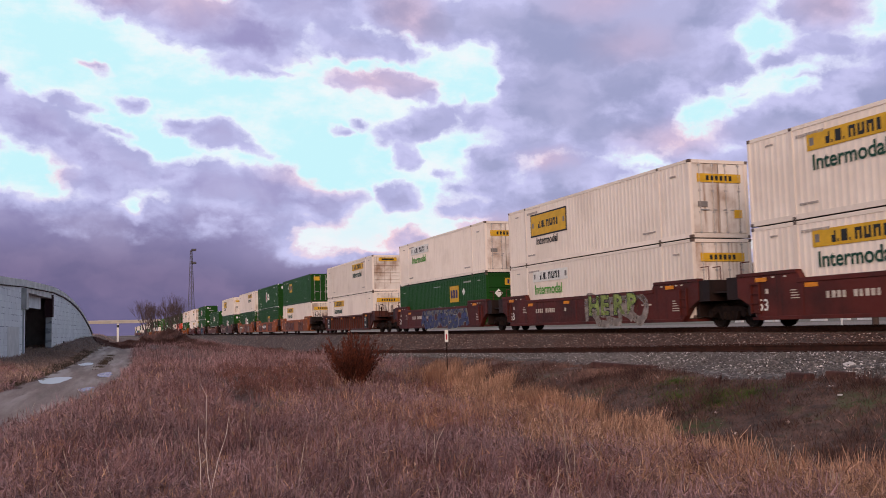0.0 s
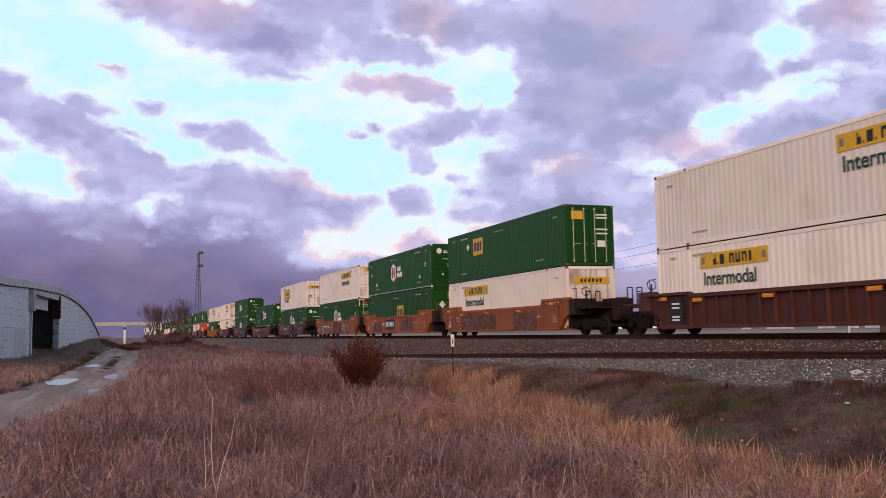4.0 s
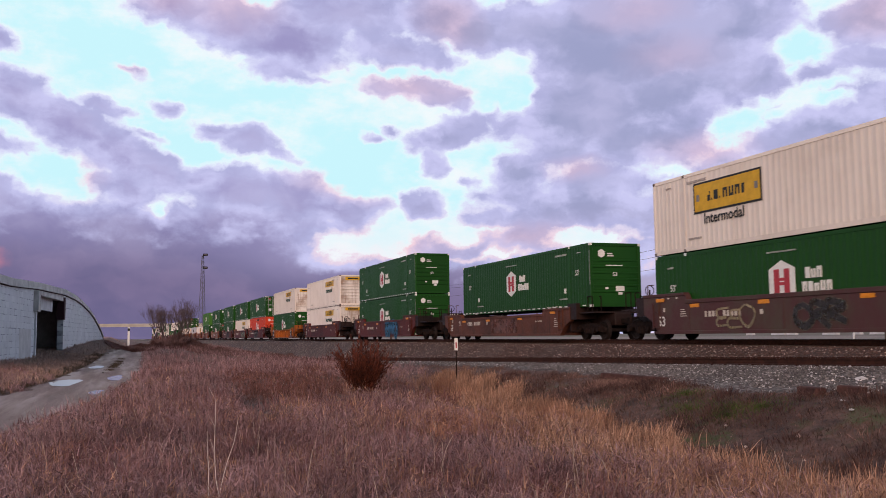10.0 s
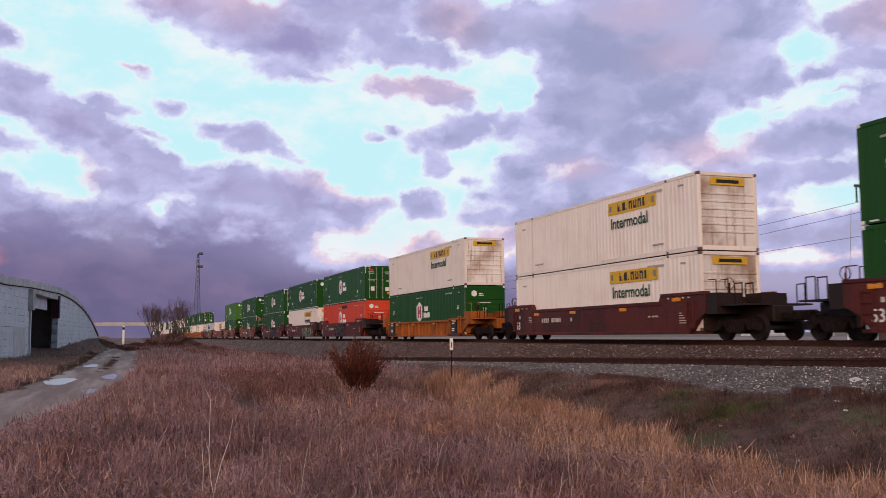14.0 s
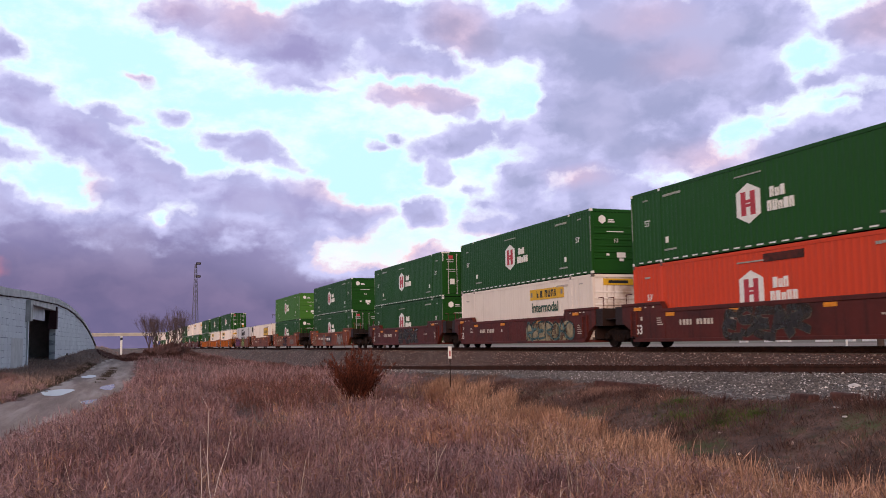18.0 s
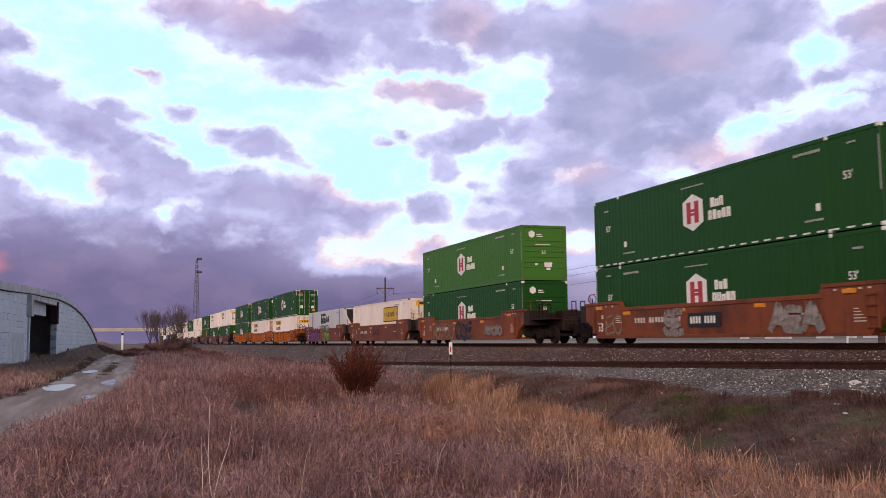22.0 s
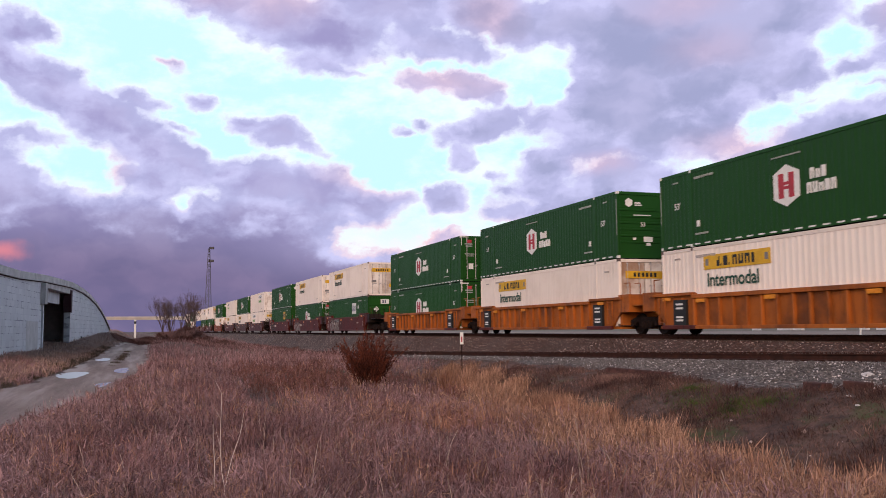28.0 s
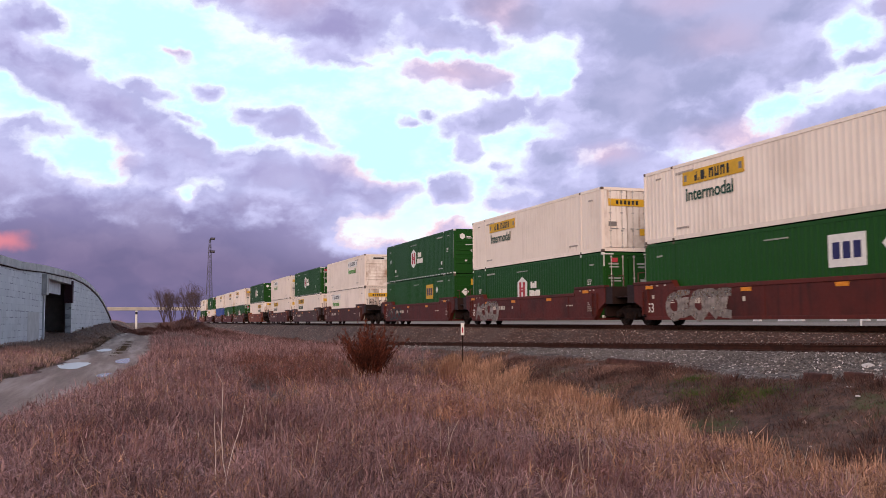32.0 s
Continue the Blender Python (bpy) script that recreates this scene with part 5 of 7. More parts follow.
def reefer_marks(root, s):
    z = 1.66
    e = 10.1 if s < 0 else 6.4
    d = -1 if s < 0 else 1
    sheet(root, "brand_shape", BLACK, s, min(e, e + d * 0.45), max(e, e + d * 0.45), z, z + 0.95, 0.006)
    sheet(root, "brand_shape", BLACK, s, min(e + d * 0.2, e + d * 2.3), max(e + d * 0.2, e + d * 2.3), z + 0.74, z + 0.96, 0.006)
    bars(root, BLACK, s, min(e + d * 0.5, e + d * 2.5), max(e + d * 0.5, e + d * 2.5), z, z + 0.66, 5, seed=14, name="brand_bar")
    bars(root, BLACK, s, min(e + d * 2.5, e + d * 3.7), max(e + d * 2.5, e + d * 3.7), z + 0.1, z + 0.7, 3, seed=15, name="brand_bar")
    lettering(root, "intermodal_caps", "INTERMODAL", 0.80, BLACK, s, (HL - 10.75) if s < 0 else (HL - 5.3), 0.92)
    for e2 in (-1, 1):
        part("grey_post", boxes((e2 * POST - 0.2, e2 * POST + 0.2, min(s * (HW + 0.004), s * HW), max(s * (HW + 0.004), s * HW), 0.1, TALL - 0.15)), MARK_GREY, root)
    bm = bmesh.new()
    prof = [(-1.1, 2.80), (1.1, 2.80), (1.05, 2.2), (0.7, 1.55), (-0.7, 1.55), (-1.05, 2.2)]
    a = [bm.verts.new((HL - 0.03, y, z)) for y, z in prof]
    b = [bm.verts.new((HL + 0.30, y * 0.92, z - 0.05 if z > 2 else z + 0.05)) for y, z in prof]
    bm.faces.new(b)
    for k in range(6):
        bm.faces.new((a[k], b[k], b[(k + 1) % 6], a[(k + 1) % 6]))
    part("cooling_unit", bm, BLACK, root, "black faceted cooling unit")
    part("unit_hatch", boxes((HL - 0.02, HL + 0.02, -0.3, 0.3, 0.6, 1.1)), BLACK, root)
    small_marks(root, FAINT_GREY, s)


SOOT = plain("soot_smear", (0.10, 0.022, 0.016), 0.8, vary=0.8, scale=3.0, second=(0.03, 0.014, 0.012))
KINDS = {
    "J": lambda side: container(side, WHITE, "white corrugated freight container with yellow sign and green lettering", yellow_marks(), end_paint=STAINED),
    "K": lambda side: container(side, WHITE, "white corrugated freight container with plain white sign and green lettering", yellow_marks(board=MARK_WHITE, word_paint=BRIGHT_GREEN), end_paint=STAINED),
    "Y": lambda side: container(side, WHITE, "white corrugated freight container with black-framed yellow sign", yellow_marks(frame_paint=BLACK, word_paint=BLACK, big=True), end_paint=STAINED),
    "T": lambda side: container(side, WHITE, "white ribbed freight container with large black-framed yellow sign", yellow_marks(frame_paint=BLACK, big=True, word=False), end_paint=STAINED),
    "H": lambda side: container(side, GREEN, "dark green corrugated freight container with white six-sided emblem", emblem_marks(), MARK_WHITE, True),
    "h": lambda side: container(side, DEEP_GREEN, "deep green corrugated freight container with white six-sided emblem", emblem_marks()),
    "L": lambda side: container(side, LIGHT_GREEN, "faded light green freight container with white six-sided emblem", emblem_marks()),
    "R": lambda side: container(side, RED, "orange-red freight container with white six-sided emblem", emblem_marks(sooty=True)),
    "E": lambda side: container(side, GREEN, "dark green freight container with yellow square badge", square_marks(YELLOW)),
    "e": lambda side: container(side, GREEN, "dark green freight container with low yellow square badge", square_marks(YELLOW, 7.2, -0.48)),
    "W": lambda side: container(side, GREEN, "dark green freight container with white square badge and diamond placard", square_marks(MARK_WHITE)),
    "P": lambda side: container(side, REEFER, "grey-white refrigerated container with black lettering and cooling unit", reefer_marks, smooth_sides=True),
    "B": lambda side: container(side, BLUE, "plain blue freight container", lambda root, s: small_marks(root, FAINT_WHITE, s)),
}


# ---- train: well cars ----
SILL_Y, SILL_IN = 1.53, 1.31
LOW, TOP, STEP_TOP, RIBBED_TOP = 0.22, 1.46, 1.73, 1.55
END_X = HL + 0.55


def sill_bm(s, ribbed):
    """One side of the well: plate, top and bottom chords, raised ends."""
    bm = bmesh.new()
    y = lambda a, b: (min(s * a, s * b), max(s * a, s * b))
    step = HL - 2.25
    plate_out = SILL_Y - (0.11 if ribbed else 0.0)
    up = RIBBED_TOP if ribbed else STEP_TOP
    prof = [(-END_X, 0.98), (-END_X + 0.55, 0.72), (-END_X + 1.05, LOW), (END_X - 1.05, LOW), (END_X - 0.55, 0.72), (END_X, 0.98), (END_X, up), (step, up), (step - 0.18, TOP), (-step + 0.18, TOP), (-step, up), (-END_X, up)]
    a = [bm.verts.new((x, s * plate_out, z)) for x, z in prof]
    b = [bm.verts.new((x, s * SILL_IN, z)) for x, z in prof]
    bm.faces.new(a)
    bm.faces.new(b[::-1])
    for k in range(len(prof)):
        bm.faces.new((a[k], b[k], b[(k + 1) % len(prof)], a[(k + 1) % len(prof)]))
    return bm


def chord_bm(s, ribbed, which):
    y = lambda a, b: (min(s * a, s * b), max(s * a, s * b))
    step = HL - 2.25
    plate_out = SILL_Y - (0.11 if ribbed else 0.0)
    if which == "top":
        return boxes((-step + 0.05, step - 0.05, *y(plate_out, SILL_Y + 0.03), TOP - 0.13, TOP + 0.012), bevel=0.01)
    if which == "low":
        return boxes((-END_X + 1.1, END_X - 1.1, *y(plate_out, SILL_Y + 0.02), LOW - 0.004, LOW + 0.12), bevel=0.01)
    e, up = which, RIBBED_TOP if ribbed else STEP_TOP
    return boxes((min(e * (step - 0.02), e * (END_X + 0.01)), max(e * (step - 0.02), e * (END_X + 0.01)), *y(SILL_IN + 0.02, SILL_Y + 0.035), up - 0.10, up + 0.014), bevel=0.01)


def rib_bm():
    return boxes((-0.05, 0.05, -0.125, 0.0, LOW + 0.1, TOP - 0.1), bevel=0.012)


def floor_bm():
    bm = bmesh.new()
    box(bm, -HL - 0.1, HL + 0.1, -SILL_IN - 0.02, SILL_IN + 0.02, 0.23, 0.324)
    return bm


def bulkhead_bm(e, reach):
    """The end wall of the well with the stub sill and platform that run out to the truck."""
    x0, x1 = HL + 0.16, HL + reach
    s = lambda a, b: (min(e * a, e * b), max(e * a, e * b))
    bm = boxes((*s(HL + 0.12, HL + 0.30), -SILL_IN - 0.02, SILL_IN + 0.02, 0.38, 1.55))
    box(bm, *s(HL + 0.28, x1), -0.42, 0.42, 0.62, 1.18, bevel=0.03)
    box(bm, *s(HL + 0.28, min(x1, HL + 2.6)), -1.35, 1.35, 1.18, 1.24)
    for w in (-1, 1):
        box(bm, *s(HL + 0.28, HL + 1.15), min(w * 0.4, w * 1.5), max(w * 0.4, w * 1.5), 0.92, 1.66)
    return bm


def side_frame_bm():
    """Cast truck side: arched bar with bearing boxes and springs."""
    bm = bmesh.new()
    prof = [(-1.16, 0.34), (-1.16, 0.58), (-0.72, 0.72), (0.72, 0.72), (1.16, 0.58), (1.16, 0.34), (0.86, 0.34), (0.58, 0.56), (0.38, 0.24), (-0.38, 0.24), (-0.58, 0.56), (-0.86, 0.34)]
    a = [bm.verts.new((x, -0.08, z)) for x, z in prof]
    b = [bm.verts.new((x, 0.08, z)) for x, z in prof]
    bm.faces.new(a)
    bm.faces.new(b[::-1])
    for k in range(len(prof)):
        bm.faces.new((a[k], b[k], b[(k + 1) % len(prof)], a[(k + 1) % len(prof)]))
    for x in (-0.2, 0, 0.2):
        tube(bm, (x, -0.06, 0.28), (x, -0.06, 0.54), 0.07, sides=8)
    for x in (-0.89, 0.89):
        tube(bm, (x, -0.16, 0.46), (x, 0.06, 0.46), 0.13, sides=10)
    return bm


def wheel_bm():
    """An axle with its two wheels about its own middle: tread, flange, dished plate."""
    bm = bmesh.new()
    tube(bm, (0, -0.95, 0), (0, 0.95, 0), 0.08, sides=10)
    for s in (-1, 1):
        rings = [(0.455, 0.64), (0.47, 0.67), (0.46, 0.69), (0.425, 0.70), (0.418, 0.80), (0.37, 0.80), (0.34, 0.755), (0.17, 0.73), (0.15, 0.82), (0.08, 0.82)]
        prev = None
        for r, y in [(0.08, 0.64)] + rings:
            ring = [bm.verts.new((r * math.cos(k * math.tau / 24), s * y, r * math.sin(k * math.tau / 24))) for k in range(24)]
            if prev:
                for k in range(24):
                    bm.faces.new((prev[k], prev[(k + 1) % 24], ring[(k + 1) % 24], ring[k]))
            prev = ring
        for k in range(3):
            a = k * math.tau / 3
            box(bm, 0.24 * math.cos(a) - 0.03, 0.24 * math.cos(a) + 0.03, s * 0.75 - 0.012, s * 0.75 + 0.012, 0.24 * math.sin(a) - 0.03, 0.24 * math.sin(a) + 0.03)
    return bm


WHEELS = {-1: [], 1: []}


def truck(root, x):
    t = part("truck", shared("bolster", lambda: boxes((-0.2, 0.2, -1.0, 1.0, 0.36, 0.62), (-0.35, 0.35, -0.35, 0.35, 0.6, 0.72), bevel=0.02), DARK_STEEL), DARK_STEEL, root, "grimy two-axle truck", at=pose(x, 0, 0))
    for s in (-1, 1):
        part("side_frame", shared("sideframe", side_frame_bm, DARK_STEEL), DARK_STEEL, t, at=pose(0, s * 1.0, 0, 0, 0, 0 if s < 0 else 180))
        WHEELS[s].append(part("wheelset", shared("wheelset", wheel_bm, WHEEL_STEEL), WHEEL_STEEL, t, at=pose(s * 0.89, 0, 0.418)))


def coupler_bm(e):
    bm = boxes((min(e * (HL + 2.2), e * (HL + 3.45)), max(e * (HL + 2.2), e * (HL + 3.45)), -0.12, 0.12, 0.70, 0.92), bevel=0.02)
    box(bm, min(e * (HL + 3.35), e * (HL + 3.72)), max(e * (HL + 3.35), e * (HL + 3.72)), -0.22, 0.12, 0.64, 0.98, bevel=0.05)
    return bm


LOOPS = (((0.9, 0.8), (0.5, 1.0), (0.1, 0.8), (0.2, 0.5), (0.8, 0.45), (0.9, 0.15), (0.4, 0.0), (0.05, 0.2)),
         ((0.5, 1.0), (0.05, 0.75), (0.05, 0.25), (0.5, 0.0), (0.95, 0.25), (0.95, 0.75), (0.5, 1.0)),
         ((0.0, 0.0), (0.3, 0.6), (0.5, 1.0), (0.7, 0.6), (1.0, 0.0), (0.75, 0.4), (0.2, 0.4)),
         ((0.1, 0.0), (0.1, 1.0), (0.8, 0.9), (0.9, 0.65), (0.2, 0.5), (0.6, 0.3), (1.0, 0.0)),
         ((0.9, 0.95), (0.1, 0.9), (0.15, 0.5), (0.7, 0.5), (0.1, 0.45), (0.1, 0.05), (0.95, 0.05)))


def curve_through(points, n=5):
    """A smooth line through points."""
    p = [Vector((x, 0, z)) for x, z in points]
    p = [2 * p[0] - p[1]] + p + [2 * p[-1] - p[-2]]
    out = []
    for a, b, c, d in zip(p, p[1:], p[2:], p[3:]):
        for k in range(n):
            f = k / n
            out.append(0.5 * (2 * b + (c - a) * f + (2 * a - 5 * b + 4 * c - d) * f * f + (3 * b - a - 3 * c + d) * f ** 3))
    return out + [p[-2]]


def loop_letter(rnd, w, h, fat):
    """One sprayed letter: a ribbon along a looping line."""
    glyph = rnd.choice(LOOPS)
    line = curve_through([(w * (x + rnd.uniform(-0.08, 0.08)), h * (0.08 + 0.84 * (z + rnd.uniform(-0.06, 0.06)))) for x, z in glyph])
    bm = bmesh.new()
    pairs = []
    for k, q in enumerate(line):
        d = (line[min(k + 1, len(line) - 1)] - line[max(k - 1, 0)]).normalized()
        side = Vector((-d.z, 0, d.x)) * fat * (1 - 0.35 * abs(2 * k / len(line) - 1))
        lift = Vector((0, -0.0003 * k, 0))
        pairs.append((bm.verts.new(q - side + lift), bm.verts.new(q + side + lift)))
    for a, b in zip(pairs, pairs[1:]):
        bm.faces.new((a[0], a[1], b[1], b[0]))
    return bm


def overpaint_bm(seed, length, height):
    """A painted-out patch with rounded ends and a lumpy top."""
    rnd = random.Random(seed)
    n = max(2, round(length / 1.0))
    top = []
    for k in range(n):
        hi = height * rnd.uniform(0.85, 1.0)
        for q in range(6):
            a = math.pi * q / 5
            top.append(((k + 0.5 - 0.5 * math.cos(a)) * length / n, hi * (0.82 + 0.18 * math.sin(a))))
    bm = bmesh.new()
    ring = [bm.verts.new((x, 0, z)) for x, z in [(0.1, 0), (0, 0.12)] + top + [(length, 0.12), (length - 0.1, 0)]]
    bmesh.ops.remove_doubles(bm, verts=ring, dist=0.002)
    bm.faces.new([v for v in ring if v.is_valid])
    return bm


def spray(name, fill, line):
    m, t, b = nodes_of(name)
    n, s = noise_of(t, 2.6, 3, 0.6), noise_of(t, 7.0, 4, 0.65, (1, 1, 0.6))
    c = mix_colour(t, ramp(t, n, 0.4, 0.6), fill, tuple(v * 0.55 for v in fill))
    edge = ramp(t, math_node(t, "ABSOLUTE", math_node(t, "SUBTRACT", s, 0.5)), 0.05, 0.012)
    c = mix_colour(t, math_node(t, "MULTIPLY", edge, 0.3), c, line)
    wv = put(t, "ShaderNodeTexWave", Scale=1.1, Distortion=6.0, Detail=2.0)
    cw = t.nodes.new("ShaderNodeTexCoord")
    t.links.new(cw.outputs["Object"], wv.inputs["Vector"])
    c = mix_colour(t, ramp(t, wv.outputs["Fac"], 0.88, 0.97, 0, 0.35), c, line)
    t.links.new(c, b.inputs["Base Color"])
    t.links.new(ramp(t, noise_of(t, 1.8, 5, 0.65), 0.36, 0.56, 0.35, 0.96), b.inputs["Alpha"])
    b.inputs["Roughness"].default_value = 0.6
    return m


LIME = spray("lime_spray", (0.33, 0.42, 0.10), (0.03, 0.05, 0.03))
CHALK = spray("chalk_spray", (0.34, 0.29, 0.26), (0.17, 0.12, 0.10))
SKY_BLUE = spray("blue_spray", (0.025, 0.14, 0.26), (0.01, 0.05, 0.12))
INDIGO = spray("indigo_spray", (0.030, 0.045, 0.15), (0.12, 0.13, 0.20))
TAN = spray("tan_spray", (0.36, 0.28, 0.16), (0.14, 0.13, 0.08))
PINK = spray("purple_spray", (0.22, 0.05, 0.20), (0.05, 0.02, 0.06))
TEAL = spray("teal_spray", (0.06, 0.15, 0.15), (0.03, 0.05, 0.06))
SMOKE = spray("smoke_spray", (0.016, 0.013, 0.013), (0.06, 0.045, 0.04))
SMOKE_LINE = plain("spray_outline", (0.02, 0.018, 0.02), 0.6)
OLIVE_LINE = spray("olive_outline", (0.15, 0.13, 0.09), (0.06, 0.05, 0.04))
ROSE_LINE = spray("rose_outline", (0.26, 0.13, 0.13), (0.12, 0.06, 0.06))
CREAM_LINE = plain("cream_outline", (0.42, 0.38, 0.28), 0.6)
MAUVE = spray("painted_out_patch", (0.165, 0.062, 0.044), (0.11, 0.045, 0.036))
DULL_RED = spray("dull_red_spray", (0.15, 0.04, 0.03), (0.07, 0.02, 0.02))


STENCIL = plain("cream_stencil", (0.62, 0.55, 0.47), 0.6)


def well_car(paint, label, ribbed, front, rear, tags=(), number=True, low=1.0):
    """One well unit. front, rear: 'C' a coupler over its own truck, 'A' a joint that shares one."""
    root = thing("well_car", pose(0, TRACK_Y, 0), label, "rail car", "well cars of the train")
    for s in (-1, 1):
        sill = part("side_sill", shared(("sill", s, ribbed), lambda: sill_bm(s, ribbed), paint), paint, root, at=Matrix.Diagonal((1, 1, low, 1)))
        for which in ("top", "low", -1, 1):
            part("chord" if which in ("top", "low") else "end_cap", shared(("chord", s, ribbed, which), lambda: chord_bm(s, ribbed, which), paint), paint, sill)
        if ribbed:
            for k in range(18):
                part("rib", shared("rib", rib_bm, paint), paint, sill, at=pose(-6.46 + k * 0.76, s * (SILL_Y + (0.0 if s > 0 else 0)), 0, 0, 0, 180 if s < 0 else 0))
        for x in (-7.4, -5.2, -1.4, 3.0, 6.9):
            zr = (1.34 if ribbed else 1.50) if abs(x) > HL - 2.2 else 1.24
            part("reflector", shared("reflector", lambda: boxes((-0.27, 0.27, -0.006, 0.006, -0.065, 0.065)), REFLECT), REFLECT, sill, "amber reflector", at=pose(x, s * (SILL_Y + 0.036 if ribbed or abs(x) > HL - 2.2 else SILL_Y + 0.004), zr))
    part("well_floor", shared("wellfloor", floor_bm, paint), paint, root)
    for e, kind in ((1, front), (-1, rear)):
        reach = 2.75 if kind == "C" else 1.66
        part("end_platform", shared(("bulk", e, kind), lambda: bulkhead_bm(e, reach), GRIMY if not ribbed else paint), paint, root)
        if kind == "C":
            part("coupler", shared(("coupler", e), lambda: coupler_bm(e), DARK_STEEL), DARK_STEEL, root)
            part("brake_wheel", shared(("brake", e), lambda: tubes(((e * (HL + 1.1), -0.9, 1.24), (e * (HL + 1.1), -0.9, 2.0), 0.03), *[((e * (HL + 1.1), -0.9 + 0.2 * math.cos(q * math.tau / 10), 1.98 + 0.2 * math.sin(q * math.tau / 10)), (e * (HL + 1.1), -0.9 + 0.2 * math.cos((q + 1) * math.tau / 10), 1.98 + 0.2 * math.sin((q + 1) * math.tau / 10)), 0.016) for q in range(10)], sides=6), DARK_STEEL), DARK_STEEL, root)
            for y in (-1.3, -0.85, 1.3):
                part("handrail", shared(("handrail", e, y), lambda: tubes(((e * (HL + 2.3), y, 1.2), (e * (HL + 2.3), y, 1.95), 0.022), ((e * (HL + 2.3), y, 1.93), (e * (HL + 1.9), y, 1.93), 0.022), ((e * (HL + 1.9), y, 1.93), (e * (HL + 1.9), y, 1.2), 0.022), sides=6), DARK_STEEL), DARK_STEEL, root)
            truck(root, e * (HL + 1.5))
        elif e < 0:
            truck(root, e * (HL + 1.675))
        for y in (-1.2, -0.7):
            part("grab_iron", shared(("grab", e, y), lambda: tubes(((e * (HL + 0.75), y, 1.5), (e * (HL + 0.75), y, 2.15), 0.02), ((e * (HL + 0.75), y, 2.15), (e * (HL + 0.3), y, 2.15), 0.02), sides=6), paint), paint, root)
    for e in (-1, 1):
        part("ladder", shared(("ladder", e, ribbed), lambda: boxes(*[(e * (HL - 0.35) - 0.2, e * (HL - 0.35) + 0.2, -SILL_Y - 0.06, -SILL_Y - 0.03, 0.45 + k * 0.3, 0.48 + k * 0.3) for k in range(4)], *[(e * (HL - 0.35) + q - 0.02, e * (HL - 0.35) + q + 0.02, -SILL_Y - 0.058, -SILL_Y - 0.005, 0.42, 1.42) for q in (-0.2, 0.2)]), paint), paint, root)
        if ribbed:
            part("stencil_panel", shared(("stencil", e), lambda: boxes((e * (HL - 1.5) - 0.4, e * (HL - 1.5) + 0.4, -SILL_Y - 0.008, -SILL_Y + 0.12, 0.35, 1.3)), BLACK), BLACK, root, "black data panel")
            for z in (1.1, 0.95, 0.62, 0.5):
                part("stencil_bar", shared(("stencilbar", e, z), lambda: boxes((e * (HL - 1.5) - 0.24, e * (HL - 1.5) + 0.22, -SILL_Y - 0.013, -SILL_Y, z, z + 0.07)), MARK_WHITE), MARK_WHITE, root)
            part("skid_plate", shared(("skid", e), lambda: boxes((e * (HL - 1.4) - 1.1, e * (HL - 1.4) + 1.1, -SILL_Y - 0.03, -SILL_Y + 0.1, 0.2, 0.36), bevel=0.02), MAROON), MAROON, root)
    if number and not ribbed:
        me = word_mesh("fifty_three", "53", 0.52, MARK_WHITE)
        part("lettering", me, MARK_WHITE, root, "white 53 stencil", at=Matrix.Translation((-HL + 0.45, -SILL_Y - 0.01, 0.52)) @ Matrix(((1, 0, 0), (0, 0, -1), (0, 1, 0))).to_4x4())
        rows = [(-4.6 + q * 0.21, -4.6 + q * 0.21 + (0.14 if q % 3 else 0.11), 0.82, 1.02) for q in range(10) if q != 4]
        rows += [(4.9 + 0.09 * q, 4.9 + 0.09 * q + 0.06, 0.88, 0.94) for q in range(8)] + [(-1.6, -1.46, 0.84, 1.0), (-7.25, -7.12, 1.05, 1.2)]
        rows += [(7.0, 7.5 - 0.08 * q, 0.62 + q * 0.09, 0.65 + q * 0.09) for q in range(5)] + [(-6.1, -5.7 - 0.05 * q, 0.86 + q * 0.08, 0.89 + q * 0.08) for q in range(4)]
        tagged(part("stencilling", shared("carbars", lambda: boxes(*[(a, b, -SILL_Y - 0.008, -SILL_Y + 0.01, z0, z1) for a, b, z0, z1 in rows]), STENCIL), STENCIL, root, "cream stencilled marks"), kind="stuff")
        rows2 = [(e * (HL - d) - 0.06, e * (HL - d) + 0.06, 1.53, 1.58) for e in (-1, 1) for d in (0.45, 0.8, 1.2, 1.75)]
        tagged(part("end_marking", shared("endmarks", lambda: boxes(*[(a, b, -SILL_Y - 0.008, -SILL_Y + 0.01, z0, z1) for a, b, z0, z1 in rows2]), STENCIL), STENCIL, root, "small pale tags on the raised ends"), kind="stuff")
        for x in (-5.6, -0.5, 5.1):
            part("weld_strip", shared("weldstrip", lambda: boxes((-0.05, 0.05, -0.012, 0.02, LOW + 0.12, TOP - 0.13)), paint), paint, root, at=pose(x, -SILL_Y, 0))
    for k, (x, length, height, z, ink) in enumerate(tags):
        here = pose(HL - x, -SILL_Y - 0.012 - 0.012 * k, z)
        if ink is BLACK:
            p = part("data_plate", boxes((0, length, 0, 0.01, 0, height)), BLACK, root, "black data plate", at=here)
            wide = 0.36 if length < 2.5 and height > 0.5 else 0.17
            for q in range(int((length - 0.2) / wide)):
                if wide > 0.3 or q != 4:
                    part("plate_lettering", boxes((0.14 + q * wide, 0.14 + q * wide + 0.6 * wide, -0.006, 0, height * 0.25, height * 0.75)), MARK_WHITE, p)
            continue
        seed = int(x * 10) + len(label) + k * 7
        if ink is MAUVE:
            part("overpaint", overpaint_bm(seed, length, height), ink, root, "dull painted-out patch", at=here)
            continue
